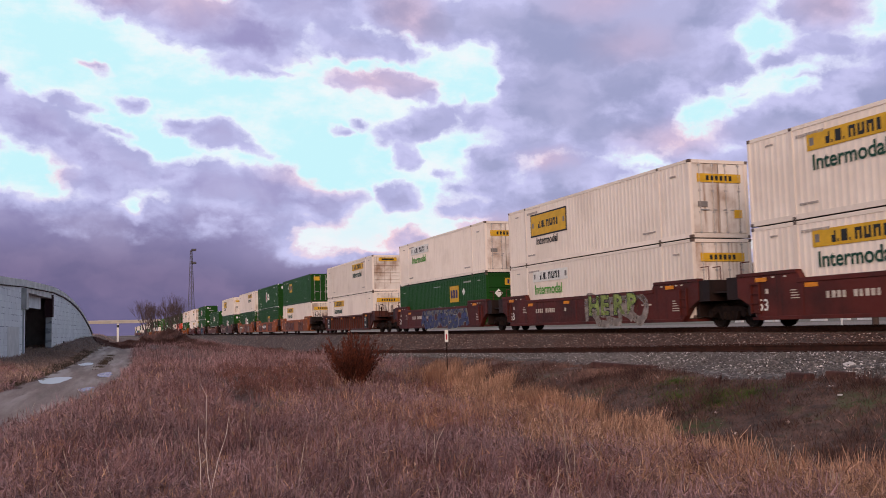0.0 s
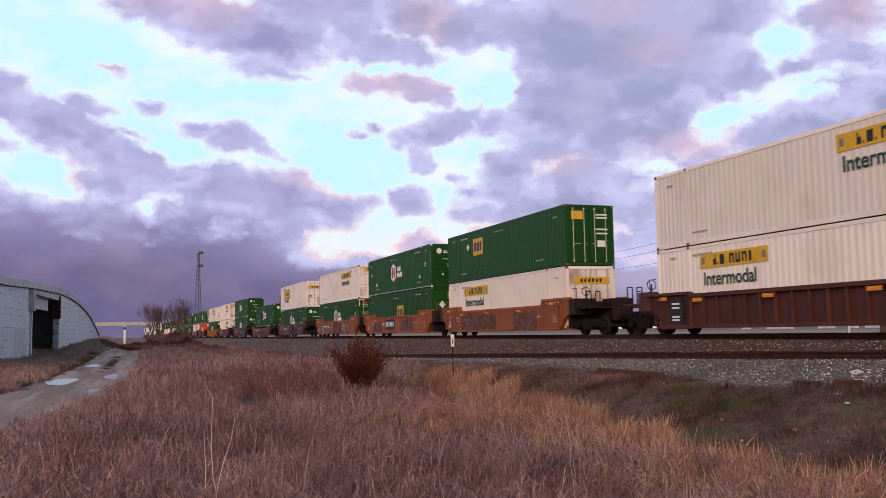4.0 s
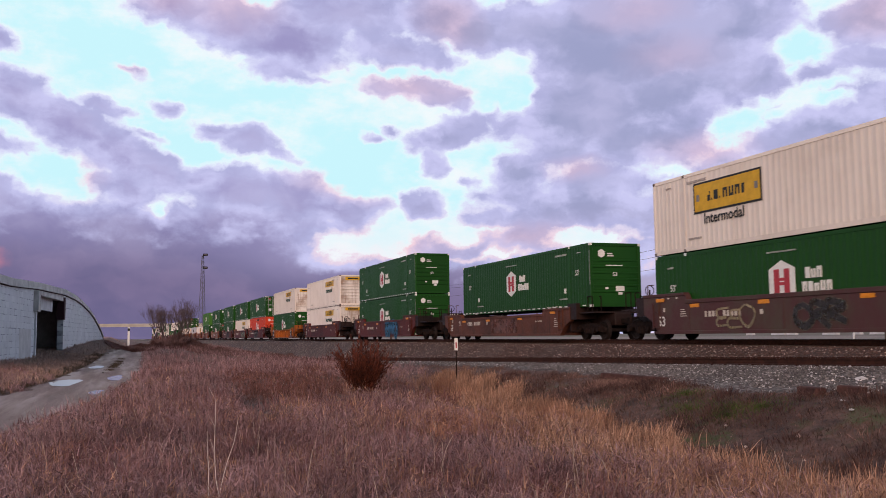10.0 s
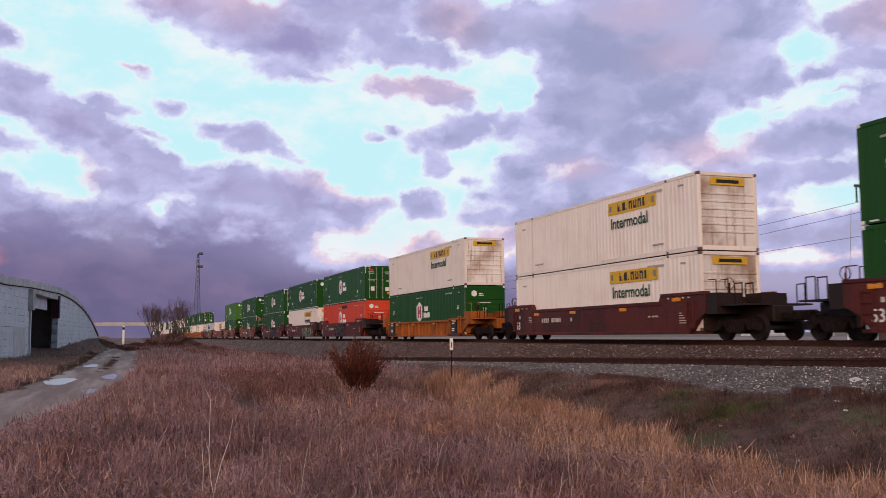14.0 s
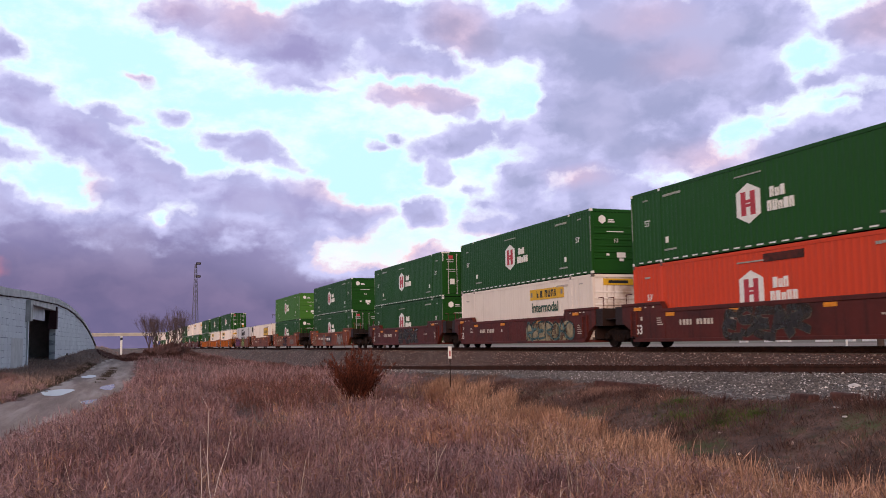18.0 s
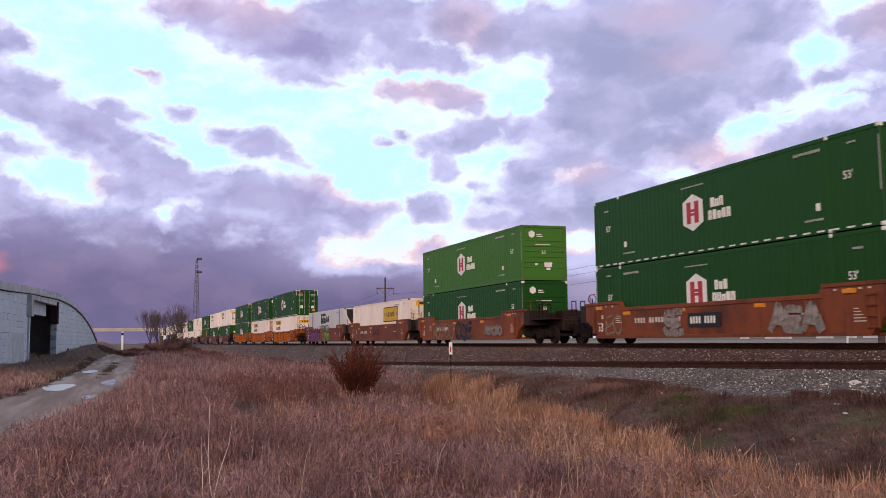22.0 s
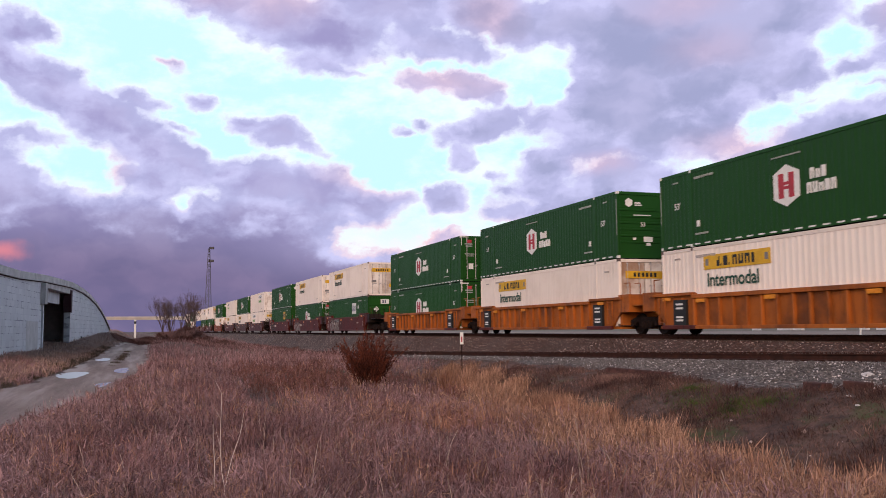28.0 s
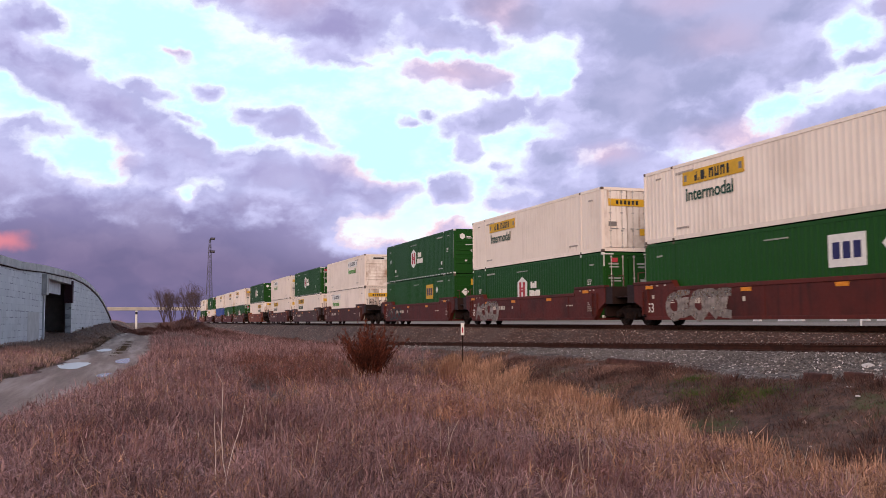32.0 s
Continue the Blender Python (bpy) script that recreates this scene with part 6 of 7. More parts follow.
        if ink is TAN and length > 3:
            part("overpaint", overpaint_bm(seed, length, height), TAN, root, "blotchy tan sprayed patch", at=here)
            ink = TEAL
        rnd = random.Random(seed)
        if ink is LIME and length > 4:
            for q, c in enumerate("HERB"):
                at = Matrix.Translation((HL - x + q * length / 4, -SILL_Y - 0.016 - 0.012 * k, z)) @ Matrix(((1.25, 0, 0), (0, 0, -1), (0, 1, 0))).to_4x4()
                g2 = part("graffiti_letter", word_mesh("outline_" + c, c, height * 1.3, SMOKE_LINE, swell=0.075), SMOKE_LINE, root, "bold lime sprayed letter with dark edge", at=at)
                part("fill", word_mesh("fill_" + c, c, height * 1.3, LIME, swell=0.035), LIME, g2, at=Matrix.Translation((0, 0, 0.006)))
            continue
        n = max(2, round(length / ((0.55 if ink is SKY_BLUE else 0.75) * height)))
        w = length / n
        bold = ink in (SKY_BLUE, PINK, LIME, INDIGO, SMOKE, CHALK)
        back = ink if ink is CHALK else CREAM_LINE if ink is INDIGO else (ROSE_LINE if paint is RUSTY else OLIVE_LINE) if ink is SMOKE else SMOKE_LINE
        for q in range(n):
            turn = random.Random(seed * 31 + q)
            state = turn.getstate()
            fat = (0.21 if ink in (INDIGO, SKY_BLUE) else 0.16 if bold else 0.05) * height * turn.uniform(0.9, 1.15)
            at = pose(HL - x + q * w, -SILL_Y - 0.012 - 0.012 * k - 0.006 * (q % 2), z + rnd.uniform(-0.05, 0.05) * height, 0, rnd.uniform(-7, 7))
            turn.setstate(state)
            g2 = part("graffiti_letter", loop_letter(turn, w * 1.15, height, fat + (0.03 if bold else 0.012)), back if bold else ink if ink in (DULL_RED, TAN) else SMOKE_LINE, root, "looping sprayed graffiti letter", at=at)
            turn.setstate(state)
            part("fill", loop_letter(turn, w * 1.15, height, fat), ink, g2, at=pose(0, -0.008, 0))
    return root


# ---- train: make-up ----
# front at 0 s; upper and lower boxes (lower case d or f: doors or closed end lead); paint; ends; spray tags
MODELS = {}


def placed(kind, lead, x, level):
    m = pose(x - HL, TRACK_Y, level, 0, 0, 0 if lead == "f" else 180)
    if (kind, lead) not in MODELS:
        MODELS[kind, lead] = KINDS[kind](-1 if lead == "f" else 1)
    ob = copy_thing(MODELS[kind, lead], m)
    return ob, m


TRAIN = [
    (-8.75, "Jd", "Jd", MAROON, 0, "AA", ()),
    (-28.17, "Yd", "Kd", MAROON, 0, "AA", ((7.6, 4.6, 1.15, 0.24, CHALK), (7.4, 4.2, 0.85, 0.62, LIME))),
    (-47.60, "Kd", "Ef", MAROON, 0, "AC", ((10.8, 8.4, 1.1, 0.27, INDIGO),)),
    (-71.07, "Jf", "Jd", BROWN, 1, "CC", ()),
    (-94.91, "Ed", "Jd", TAWNY, 0, "CA", ((13.4, 5.4, 1.12, 0.27, MAUVE), (5.6, 2.8, 1.05, 0.27, MAUVE))),
    (-114.41, "Hf", "ef", TAWNY, 0, "AA", ((6.4, 3.0, 1.1, 0.28, MAUVE), (10.3, 2.4, 0.7, 0.55, BLACK), (13.8, 2.5, 0.85, 0.36, MAUVE))),
    (-133.87, "Jf", "Hd", TAWNY, 0, "AC", ((14.3, 2.3, 1.0, 0.28, CHALK), (13.4, 2.0, 0.36, 0.8, BLACK), (8.9, 3.2, 1.14, 0.27, MAUVE), (5.2, 1.6, 0.9, 0.35, CHALK))),
    (-157.42, "Yd", "Hf", MOTTLED, 0, "CC", ((12.0, 2.0, 0.8, 0.35, TAN), (8.0, 2.0, 0.8, 0.35, SMOKE))),
    (-178.88, "^f", "Hf", DRAB, 0, "CC", ((9.0, 3.6, 0.8, 0.35, MAUVE),)),
    (-204.72, "Hf", "Hf", MAROON, 0, "CC", ((6.9, 3.0, 1.15, 0.27, SKY_BLUE),)),
    (-228.52, "Jf", "Jf", MAROON, 0, "CC", ()),
    (-252.17, "Jf", "Hf", AMBER, 1, "CC", ()),
    (-275.72, "Hd", "Rf", MAROON, 0, "CA", ((10.0, 4.0, 1.0, 0.3, SMOKE),)),
    (-295.25, "Hf", "Jf", MAROON, 0, "AA", ((6.5, 5.0, 1.0, 0.3, TAN),)),
    (-314.82, "Hd", "Hf", MAROON, 0, "AC", ((8.8, 4.4, 1.1, 0.3, SMOKE),)),
    (-338.52, "Hf", "Hd", RUSTY, 0, "CC", ((14.9, 1.2, 0.9, 0.3, TAN), (10.6, 1.3, 0.95, 0.3, CHALK), (9.0, 1.9, 0.5, 0.6, BLACK), (4.6, 2.2, 0.9, 0.35, CHALK))),
    (-362.36, "Lf", "Hf", RUSTY, 0, "CA", ((13.4, 1.8, 0.95, 0.3, TAN), (11.3, 1.7, 0.95, 0.32, TAN), (9.2, 2.6, 1.0, 0.3, SMOKE), (4.6, 2.4, 0.5, 0.5, CHALK))),
    (-381.80, "--", "Tf", RUSTY, 0, "AA", ((8.9, 2.2, 0.5, 0.6, DULL_RED),)),
    (-401.13, "--", "Pf", RUSTY, 0, "AC", ((14.9, 5.6, 1.15, 0.28, PINK), (8.0, 3.0, 1.1, 0.3, LIME))),
    (-424.92, "Hd", "Jd", AMBER, 1, "CA", ()),
    (-444.44, "Hf", "Jd", AMBER, 1, "AA", ()),
    (-464.03, "Hd", "Hd", AMBER, 1, "AC", ()),
    (-487.48, "Jd", "Wf", MAROON, 0, "CA", ((14.2, 3.8, 1.05, 0.3, CHALK),)),
    (-507.18, "Jd", "Hd", MAROON, 0, "AA", ((15.0, 3.2, 1.0, 0.3, CHALK),)),
    (-526.70, "Hf", "Ef", MAROON, 0, "AC", ((15.0, 3.6, 0.9, 0.3, TEAL),)),
    (-550.25, "Kf", "Kd", BROWN, 0, "CA", ()),
    (-569.85, "Hd", "Jd", MOTTLED, 0, "AA", ()),
    (-589.60, "Kd", "Jd", BROWN, 0, "AC", ()),
    (-613.30, "Hf", "Jf", RUSTY, 0, "CC", ()),
    (-636.9, "Jd", "Hd", BROWN, 0, "CA", ()),
    (-656.4, "Jf", "Hf", MAROON, 0, "AA", ()),
    (-675.9, "Jf", "Bf", BROWN, 0, "AC", ()),
    (-699.4, "Hd", "Jd", BROWN, 0, "CC", ()),
    (-723.0, "Jf", "Hf", RUSTY, 0, "CC", ()),
]
MOVERS = []
for x, upper, lower, paint, ribbed, ends, tags in TRAIN:
    colour = {"maroon_paint": "dark maroon", "brown_paint": "dull brown", "faded_orange_brown_paint": "faded orange-brown", "amber_paint": "amber orange", "tawny_orange_paint": "tawny orange", "drab_rust_paint": "drab rust-brown", "mottled_purple_brown_paint": "patched purple-brown"}[paint.name]
    look_of = " ribbed steel well car of a container train" if ribbed else (" steel well car with sprayed graffiti" if tags else " smooth-sided steel well car of a container train")
    car = well_car(paint, colour + look_of, ribbed, ends[0], ends[1], tags, low=0.86 if upper[0] == "^" else 0.82 if paint is AMBER and upper[0] == "J" else 1.0)
    raised = upper[0] == "^"
    MOVERS.append((car, pose(x - HL - (2.2 if raised else 0), TRACK_Y, 0)))
    MOVERS.append(placed(lower[0], lower[1], x, 1.45 if raised else 0.33))
    if upper[0] not in "-^":
        MOVERS.append(placed(upper[0], upper[1], x, 3.25))
for ob in MODELS.values():
    for o in (*ob.children_recursive, ob):
        bpy.data.objects.remove(o)


# ---- grass, brush, trees ----
def blade_material(name, low, high, tip):
    m, t, b = nodes_of(name)
    geo = t.nodes.new("ShaderNodeNewGeometry")
    patch = noise_of(t, 0.35, 4, 0.6)
    c = mix_colour(t, geo.outputs["Random Per Island"], low, high)
    c = mix_colour(t, ramp(t, patch, 0.5, 0.7, 0, 0.6), c, tip)
    c = mix_colour(t, ramp(t, noise_of(t, 0.16, 4, 0.6), 0.50, 0.68, 0, 0.5), c, tuple(v * 0.6 for v in low))
    c = mix_colour(t, ramp(t, noise_of(t, 0.8, 4, 0.6), 0.52, 0.68, 0, 0.5), c, tuple(v * 0.75 for v in low))
    tuft = noise_of(t, 2.4, 3, 0.6, (1, 1, 0.25))
    c = mix_colour(t, ramp(t, tuft, 0.50, 0.66, 0, 0.55), c, tuple(v * 0.7 for v in low))
    c = mix_colour(t, ramp(t, tuft, 0.48, 0.34, 0, 0.45), c, high)
    t.links.new(c, b.inputs["Base Color"])
    b.inputs["Roughness"].default_value = 0.8
    b.inputs["Specular IOR Level"].default_value = 0.2
    return m


GOLD_GRASS = blade_material("golden_dead_grass", (0.132, 0.062, 0.042), (0.66, 0.400, 0.275), (0.39, 0.172, 0.100))
RUSSET_GRASS = blade_material("russet_dead_grass", (0.090, 0.041, 0.043), (0.48, 0.300, 0.305), (0.235, 0.094, 0.085))
RED_GRASS = blade_material("reddish_brush_grass", (0.095, 0.042, 0.036), (0.29, 0.135, 0.112), (0.20, 0.075, 0.055))
VERGE_GRASS = blade_material("tan_verge_grass", (0.21, 0.130, 0.108), (0.56, 0.38, 0.31), (0.26, 0.17, 0.115))
TUFT_GRASS = blade_material("dark_ditch_tufts", (0.060, 0.030, 0.026), (0.34, 0.20, 0.16), (0.15, 0.062, 0.048))
DULL_GRASS = blade_material("dull_flat_grass", (0.045, 0.026, 0.021), (0.19, 0.110, 0.085), (0.105, 0.060, 0.040))
PALE_STEM = blade_material("pale_weed_stems", (0.26, 0.19, 0.155), (0.55, 0.43, 0.36), (0.4, 0.3, 0.25))


def blades(name, x, y, tall, wide, bend, material, label, seed, turn=None):
    """Dead grass as joined tapering blades that bow over."""
    g = np.random.default_rng(seed)
    n = len(x)
    z = ground_z(x, y) - 0.02
    h = tall * g.uniform(0.55, 1.25, n)
    a = g.uniform(0, math.tau, n) if turn is None else turn + g.normal(0, 0.6, n)
    lean = bend * h * g.uniform(0.15, 1.0, n) * np.where(g.random(n) < 0.18, 1.9, 1.0)
    lx, ly = np.cos(a) * lean + 0.03 * h, np.sin(a) * lean
    wa = g.uniform(0, math.pi, n)
    wide = wide * g.uniform(0.5, 1.5, n)
    wx, wy = np.cos(wa) * wide * 0.5, np.sin(wa) * wide * 0.5
    P = lambda f, k, s: np.stack([x + lx * f ** 1.7 + s * wx * k, y + ly * f ** 1.7 + s * wy * k, z + h * f * (1 - 0.12 * bend * f)], -1)
    V = np.stack([P(0, 0.3, 0), P(0.74, 1, -1), P(0.70, 1, 1), P(1.0, 0.1, 1)], 1).reshape(-1, 3)
    f = np.array([(0, 1, 2), (1, 3, 2)])
    Fc = (f[None] + 4 * np.arange(n)[:, None, None]).reshape(-1, 3)
    return tagged(new(name, numpy_mesh(name, V, Fc, material)), label, "grass", "", "stuff")


def curls(name, x, y, size, away, material, label, seed):
    """Short dry leaves that hang on the stems and point all ways, denser towards the top of each tuft."""
    g = np.random.default_rng(seed)
    n = len(x)
    a, r = g.uniform(0, math.tau, n), np.abs(g.normal(0, 0.19, n)) * size
    x, y = x + r * np.cos(a), y + r * np.sin(a)
    z = ground_z(x, y) + 0.40 * size * g.uniform(0.35, 0.95, n) * (1 - 0.35 * np.minimum(r, 1))
    ln = g.uniform(0.05, 0.14, n) * (1 + 0.02 * away)
    b, up = g.uniform(0, math.tau, n), g.normal(0.35, 0.6, n)
    d = np.stack([np.cos(b) * np.cos(up), np.sin(b) * np.cos(up), np.sin(up)], -1) * ln[:, None]
    w = g.uniform(0, math.tau, n)
    side = np.stack([np.cos(w), np.sin(w), g.uniform(-0.5, 0.5, n)], -1) * (0.0032 + 0.00028 * away)[:, None]
    p = np.stack([x, y, z], -1)
    V = np.stack([p - side, p + side, p + d], 1).reshape(-1, 3)
    return tagged(new(name, numpy_mesh(name, V, np.arange(3 * n).reshape(-1, 3), material)), label, "grass", "", "stuff")


def fan(g, n, r0, r1, a0, a1, power=1.4):
    """Random places in a fan round the standpoint, denser near."""
    r = r0 + (r1 - r0) * g.random(n) ** power
    a = np.radians(g.uniform(a0, a1, n))
    return -r * np.cos(a), r * np.sin(a)


def clump(x, y, s):
    return np.sin(x * 1.9 * s + 2.1 * np.sin(y * 1.3 * s)) * np.sin(y * 2.3 * s + 1.7 * np.sin(x * 1.1 * s))


def grass_edge(x):
    """Where the tall grass breaks off above the ditch."""
    return np.interp(-x, (4, 6.5, 9, 11, 13, 16, 20, 25, 29, 34, 40, 60), (7.4, 7.2, 7.4, 7.6, 8.0, 8.6, 9.5, 10.4, 11.0, 11.3, 12.4, 13.4)) + 0.35 * np.sin(x * 1.8) + 0.25 * np.sin(x * 4.1)


def on_land(x, y):
    """No tall grass on the lane, in the bare ditch or on the ballast."""
    return (np.abs(y - road_y(x) - 0.25) > lane_half(x) + 0.15 + 0.18 * np.sin(x * 1.3) + 0.12 * np.sin(x * 5.3 + y * 3)) & (y < grass_edge(x))


g = np.random.default_rng(11)
cx, cy = fan(g, 26000, 6.3, 48, -11, 53, 1.2)
ok = on_land(cx, cy) & (g.random(len(cx)) < 0.72 + 0.45 * clump(cx + 5, cy + 2, 0.75) + 0.3 * clump(cx, cy, 1.9))
cx, cy = cx[ok], cy[ok]
size = g.uniform(0.45, 1.25, len(cx)) * (0.88 + 0.22 * clump(cx, cy, 0.5) + 0.30 * clump(cx + 3, cy, 1.2)) * np.where(g.random(len(cx)) < 0.07, 1.45, 1.0)
size = np.clip(size, 0.25, 1.9)
size *= 1 - 0.55 * np.exp(-((cy - 2.0 + 0.052 * cx) / 0.35) ** 2) * smooth_step(-cx, 14, 18)
size *= 0.45 + 0.55 * smooth_step(np.abs(cy - road_y(cx)) - lane_half(cx), 0.0, 1.4)
inside = grass_edge(cx) - cy
gold = g.random(len(cx)) < np.clip(0.10 + 0.85 * smooth_step(-inside, -3.6, -1.3) * smooth_step(-cx, 34, 22) + 0.35 * clump(cx, cy, 0.33) * smooth_step(cy, 2, 4), 0.05, 0.93)
away = np.hypot(cx, cy)
each = np.where(away < 11, 46, np.where(away < 20, 32, 20))
thick = np.where(away < 11, 0.0030, np.where(away < 20, 0.0040, 0.0085))
k = np.repeat(np.arange(len(cx)), each)
a = g.uniform(0, math.tau, len(k))
r = np.abs(g.normal(0, 0.17, len(k))) * size[k]
x, y = cx[k] + r * np.cos(a), cy[k] + r * np.sin(a)
tall = 0.40 * size[k] * g.uniform(0.35, 1.1, len(k))
red = (cx < -24.5 + 1.5 * np.sin(cy * 1.7)) & (cy > 2.2 - 0.052 * cx) & (cy < 9.5 + 0.8 * np.sin(cx * 0.7)) & (g.random(len(cx)) < 0.85)
SORTS = (("reddish", red, 0.85, 0.45, RED_GRASS, "low reddish-brown brush grass beyond the furrow", "curled dry leaves of the reddish brush grass"),
         ("golden", gold & ~red, 1.0, 0.42, GOLD_GRASS, "tall golden-tan dead grass in ragged tufts", "curled pale leaves of the golden dead grass"),
         ("russet", ~gold & ~red, 1.0, 0.36, RUSSET_GRASS, "tall russet-brown dead prairie grass", "curled mauve-brown leaves of the dead prairie grass"))
for n, (sort, which, up, bend, material, label, label2) in enumerate(SORTS):
    sel = which[k]
    blades(sort + "_grass", x[sel], y[sel], tall[sel] * up, thick[k[sel]], bend, material, label, 21 + n, a[sel])
    kc = np.repeat(np.nonzero(which)[0], np.where(away[which] < 11, 34, np.where(away[which] < 20, 20, 8)))
    curls(sort + "_leaves", cx[kc], cy[kc], size[kc], away[kc], material, label2, 31 + n)
# a ragged lip of paler, taller tufts where the grass breaks off
cx = -g.uniform(5.5, 33, 1500)
cy = grass_edge(cx) - np.abs(g.normal(0, 0.35, len(cx)))
ok = g.random(len(cx)) < 0.55 + 0.6 * clump(cx, cy, 0.8)
cx, cy = cx[ok], cy[ok]
k = np.repeat(np.arange(len(cx)), 60)
a = g.uniform(0, math.tau, len(k))
r = np.abs(g.normal(0, 0.10, len(k)))
blades("edge_grass", cx[k] + r * np.cos(a), cy[k] + r * np.sin(a), (0.46 + 0.12 * clump(cx, cy, 1.7)[k]) * g.uniform(0.35, 1.15, len(k)), 0.0065 + 0.0001 * np.abs(cx[k]), 0.33, GOLD_GRASS, "upright pale tufts along the lip of the ditch", 37, a)
x, y = fan(g, 120000, 40, 190, -14, 16, 1.7)
ok = on_land(x, y) & (g.random(len(x)) < 0.6 + 0.4 * clump(x, y, 0.5))
x, y = x[ok], y[ok]
sel = y > road_y(x)
blades("far_russet_grass", x[sel], y[sel], 0.45 + 0.2 * clump(x[sel], y[sel], 0.3), 0.02, 0.5, RUSSET_GRASS, "russet dead grass running back towards the far trees", 23)
blades("verge_grass", x[~sel], y[~sel], 0.24 + 0.12 * clump(x[~sel], y[~sel], 0.4), 0.02, 0.6, VERGE_GRASS, "short tan dead grass on the verge by the hall", 28)
x, y = fan(g, 60000, 22, 120, -13, 1, 1.0)
ok = (y < road_y(x) - lane_half(x) - 0.35 - 0.2 * np.sin(x * 0.4)) & (y > -9)
x, y = x[ok], y[ok]
blades("hall_grass", x, y, 0.22 + 0.10 * clump(x, y, 0.6), 0.012 + 0.0001 * np.abs(x), 0.7, VERGE_GRASS, "short tan dead grass at the foot of the hall", 29)
x, y = fan(g, 300000, 9, 60, 18, 52, 1.2)
toe = np.interp(-x, (5, 13, 16, 18.3, 21, 27, 37, 60), (12.8, 12.7, 12.1, 12.6, 13.1, 13.6, 14.2, 14.6))
ok = (y > 6.0) & (y < toe + g.normal(0, 0.15, len(x))) & (g.random(len(x)) < 0.82 + 0.45 * clump(x, y, 0.9))
x, y = x[ok], y[ok]
blades("ditch_grass", x, y, 0.085 + 0.055 * clump(x, y, 1.1), 0.010, 1.1, DULL_GRASS, "short dull trampled grass in the ditch", 24)
x, y = fan(g, 1300, 6.5, 26, -8, 48, 1.2)
ok = on_land(x, y)
x, y = x[ok], y[ok]
blades("weed_stems", x, y, 0.50 + 0.16 * clump(x, y, 1.4), 0.0045, 0.6, PALE_STEM, "pale dry weed stems standing above the grass", 25)


cx, cy = fan(g, 6500, 9, 45, 20, 53, 1.0)
ok = (cy > 6.4) & (cy < np.interp(-cx, (13, 16, 21, 37), (12.5, 11.9, 12.9, 14.0))) & (g.random(len(cx)) < 0.45 + 0.75 * clump(cx, cy, 0.7))
cx, cy = cx[ok], cy[ok]
k = np.repeat(np.arange(len(cx)), 46)
a = g.uniform(0, math.tau, len(k))
r = np.abs(g.normal(0, 0.20, len(k)))
blades("ditch_tufts", cx[k] + r * np.cos(a), cy[k] + r * np.sin(a), (0.14 + 0.09 * clump(cx, cy, 0.6)[k]) * g.uniform(0.5, 1.1, len(k)), 0.009, 0.9, TUFT_GRASS, "low brown tufts scattered over the bare ditch", 26, a)

x, y = fan(g, 34000, 0.8, 30, 54, 349, 1.3)
ok = (np.abs(y - road_y(x)) > 1.2) & (y < 8.0)
blades("near_grass", x[ok], y[ok], 0.20 + 0.08 * clump(x[ok], y[ok], 1.0), 0.012, 0.8, RUSSET_GRASS, "short trampled dead grass round the standpoint", 30)


DRY_STALK = blade_material("bleached_weed_stalks", (0.50, 0.41, 0.37), (0.74, 0.63, 0.57), (0.6, 0.5, 0.44))


def dry_weed(x, y, tall, seed, stout=0.0042):
    """A few kinked pale stalks from one root, with short side twigs."""
    rnd = random.Random(seed)
    root = thing("dry_weed", pose(x, y, float(ground_z(x, y)) - 0.05), "tall pale dry weed with kinked stalks standing above the grass", "weed", "dry weeds in the grass")
    for _ in range(rnd.choice((2, 3, 4))):
        p, way = Vector((rnd.uniform(-0.08, 0.08), rnd.uniform(-0.08, 0.08), 0)), Vector((rnd.uniform(-0.2, 0.2), rnd.uniform(-0.2, 0.2), 1))
        bm, r, h = bmesh.new(), stout, tall * rnd.uniform(0.6, 1.05) / 5
        for k in range(5):
            q = p + way.normalized() * h
            tube(bm, p, q, r, r * 0.85, sides=4, caps=False)
            if k > 1 and rnd.random() < 0.7:
                tube(bm, q, q + Vector((rnd.uniform(-1, 1), rnd.uniform(-1, 1), 1.2)).normalized() * h * 0.6, r * 0.6, r * 0.3, sides=3, caps=False)
            p, r = q, r * 0.85
            way = way + Vector((rnd.uniform(-0.22, 0.22), rnd.uniform(-0.22, 0.22), 0))
        part("stalk", bm, DRY_STALK if stout > 0.005 else PALE_STEM, root)


rnd = random.Random(8)
for k in range(11):
    r, q = rnd.uniform(7.0, 13.0), radians(rnd.uniform(-2, 44))
    dry_weed(-r * math.cos(q), r * math.sin(q), rnd.uniform(0.5, 0.95), 50 + k)
dry_weed(-8.6, 0.85, 1.15, 40, 0.0052)


DAMP_GRASS = blade_material("damp_green_brown_grass", (0.045, 0.033, 0.024), (0.150, 0.108, 0.070), (0.070, 0.070, 0.032))
x = -g.uniform(18, 95, 17000)
y = road_y(x) - 1.65 - g.uniform(-0.1, 0.75, len(x))
blades("damp_verge", x, y, 0.10 + 0.05 * clump(x, y, 0.8), 0.016, 0.8, DAMP_GRASS, "short damp green-brown grass along the lane", 38)
x = -g.uniform(52, 84, 3000)
y = road_y(x) + 0.25 + g.normal(0, 0.16, len(x))
ok = clump(x, y * 0, 0.35) > -0.2
blades("lane_tufts", x[ok], y[ok], 0.12, 0.02, 0.8, DAMP_GRASS, "low grass down the middle of the lane", 39)
GREEN_GRASS = blade_material("fresh_green_grass", (0.040, 0.060, 0.016), (0.11, 0.15, 0.035), (0.075, 0.075, 0.030))
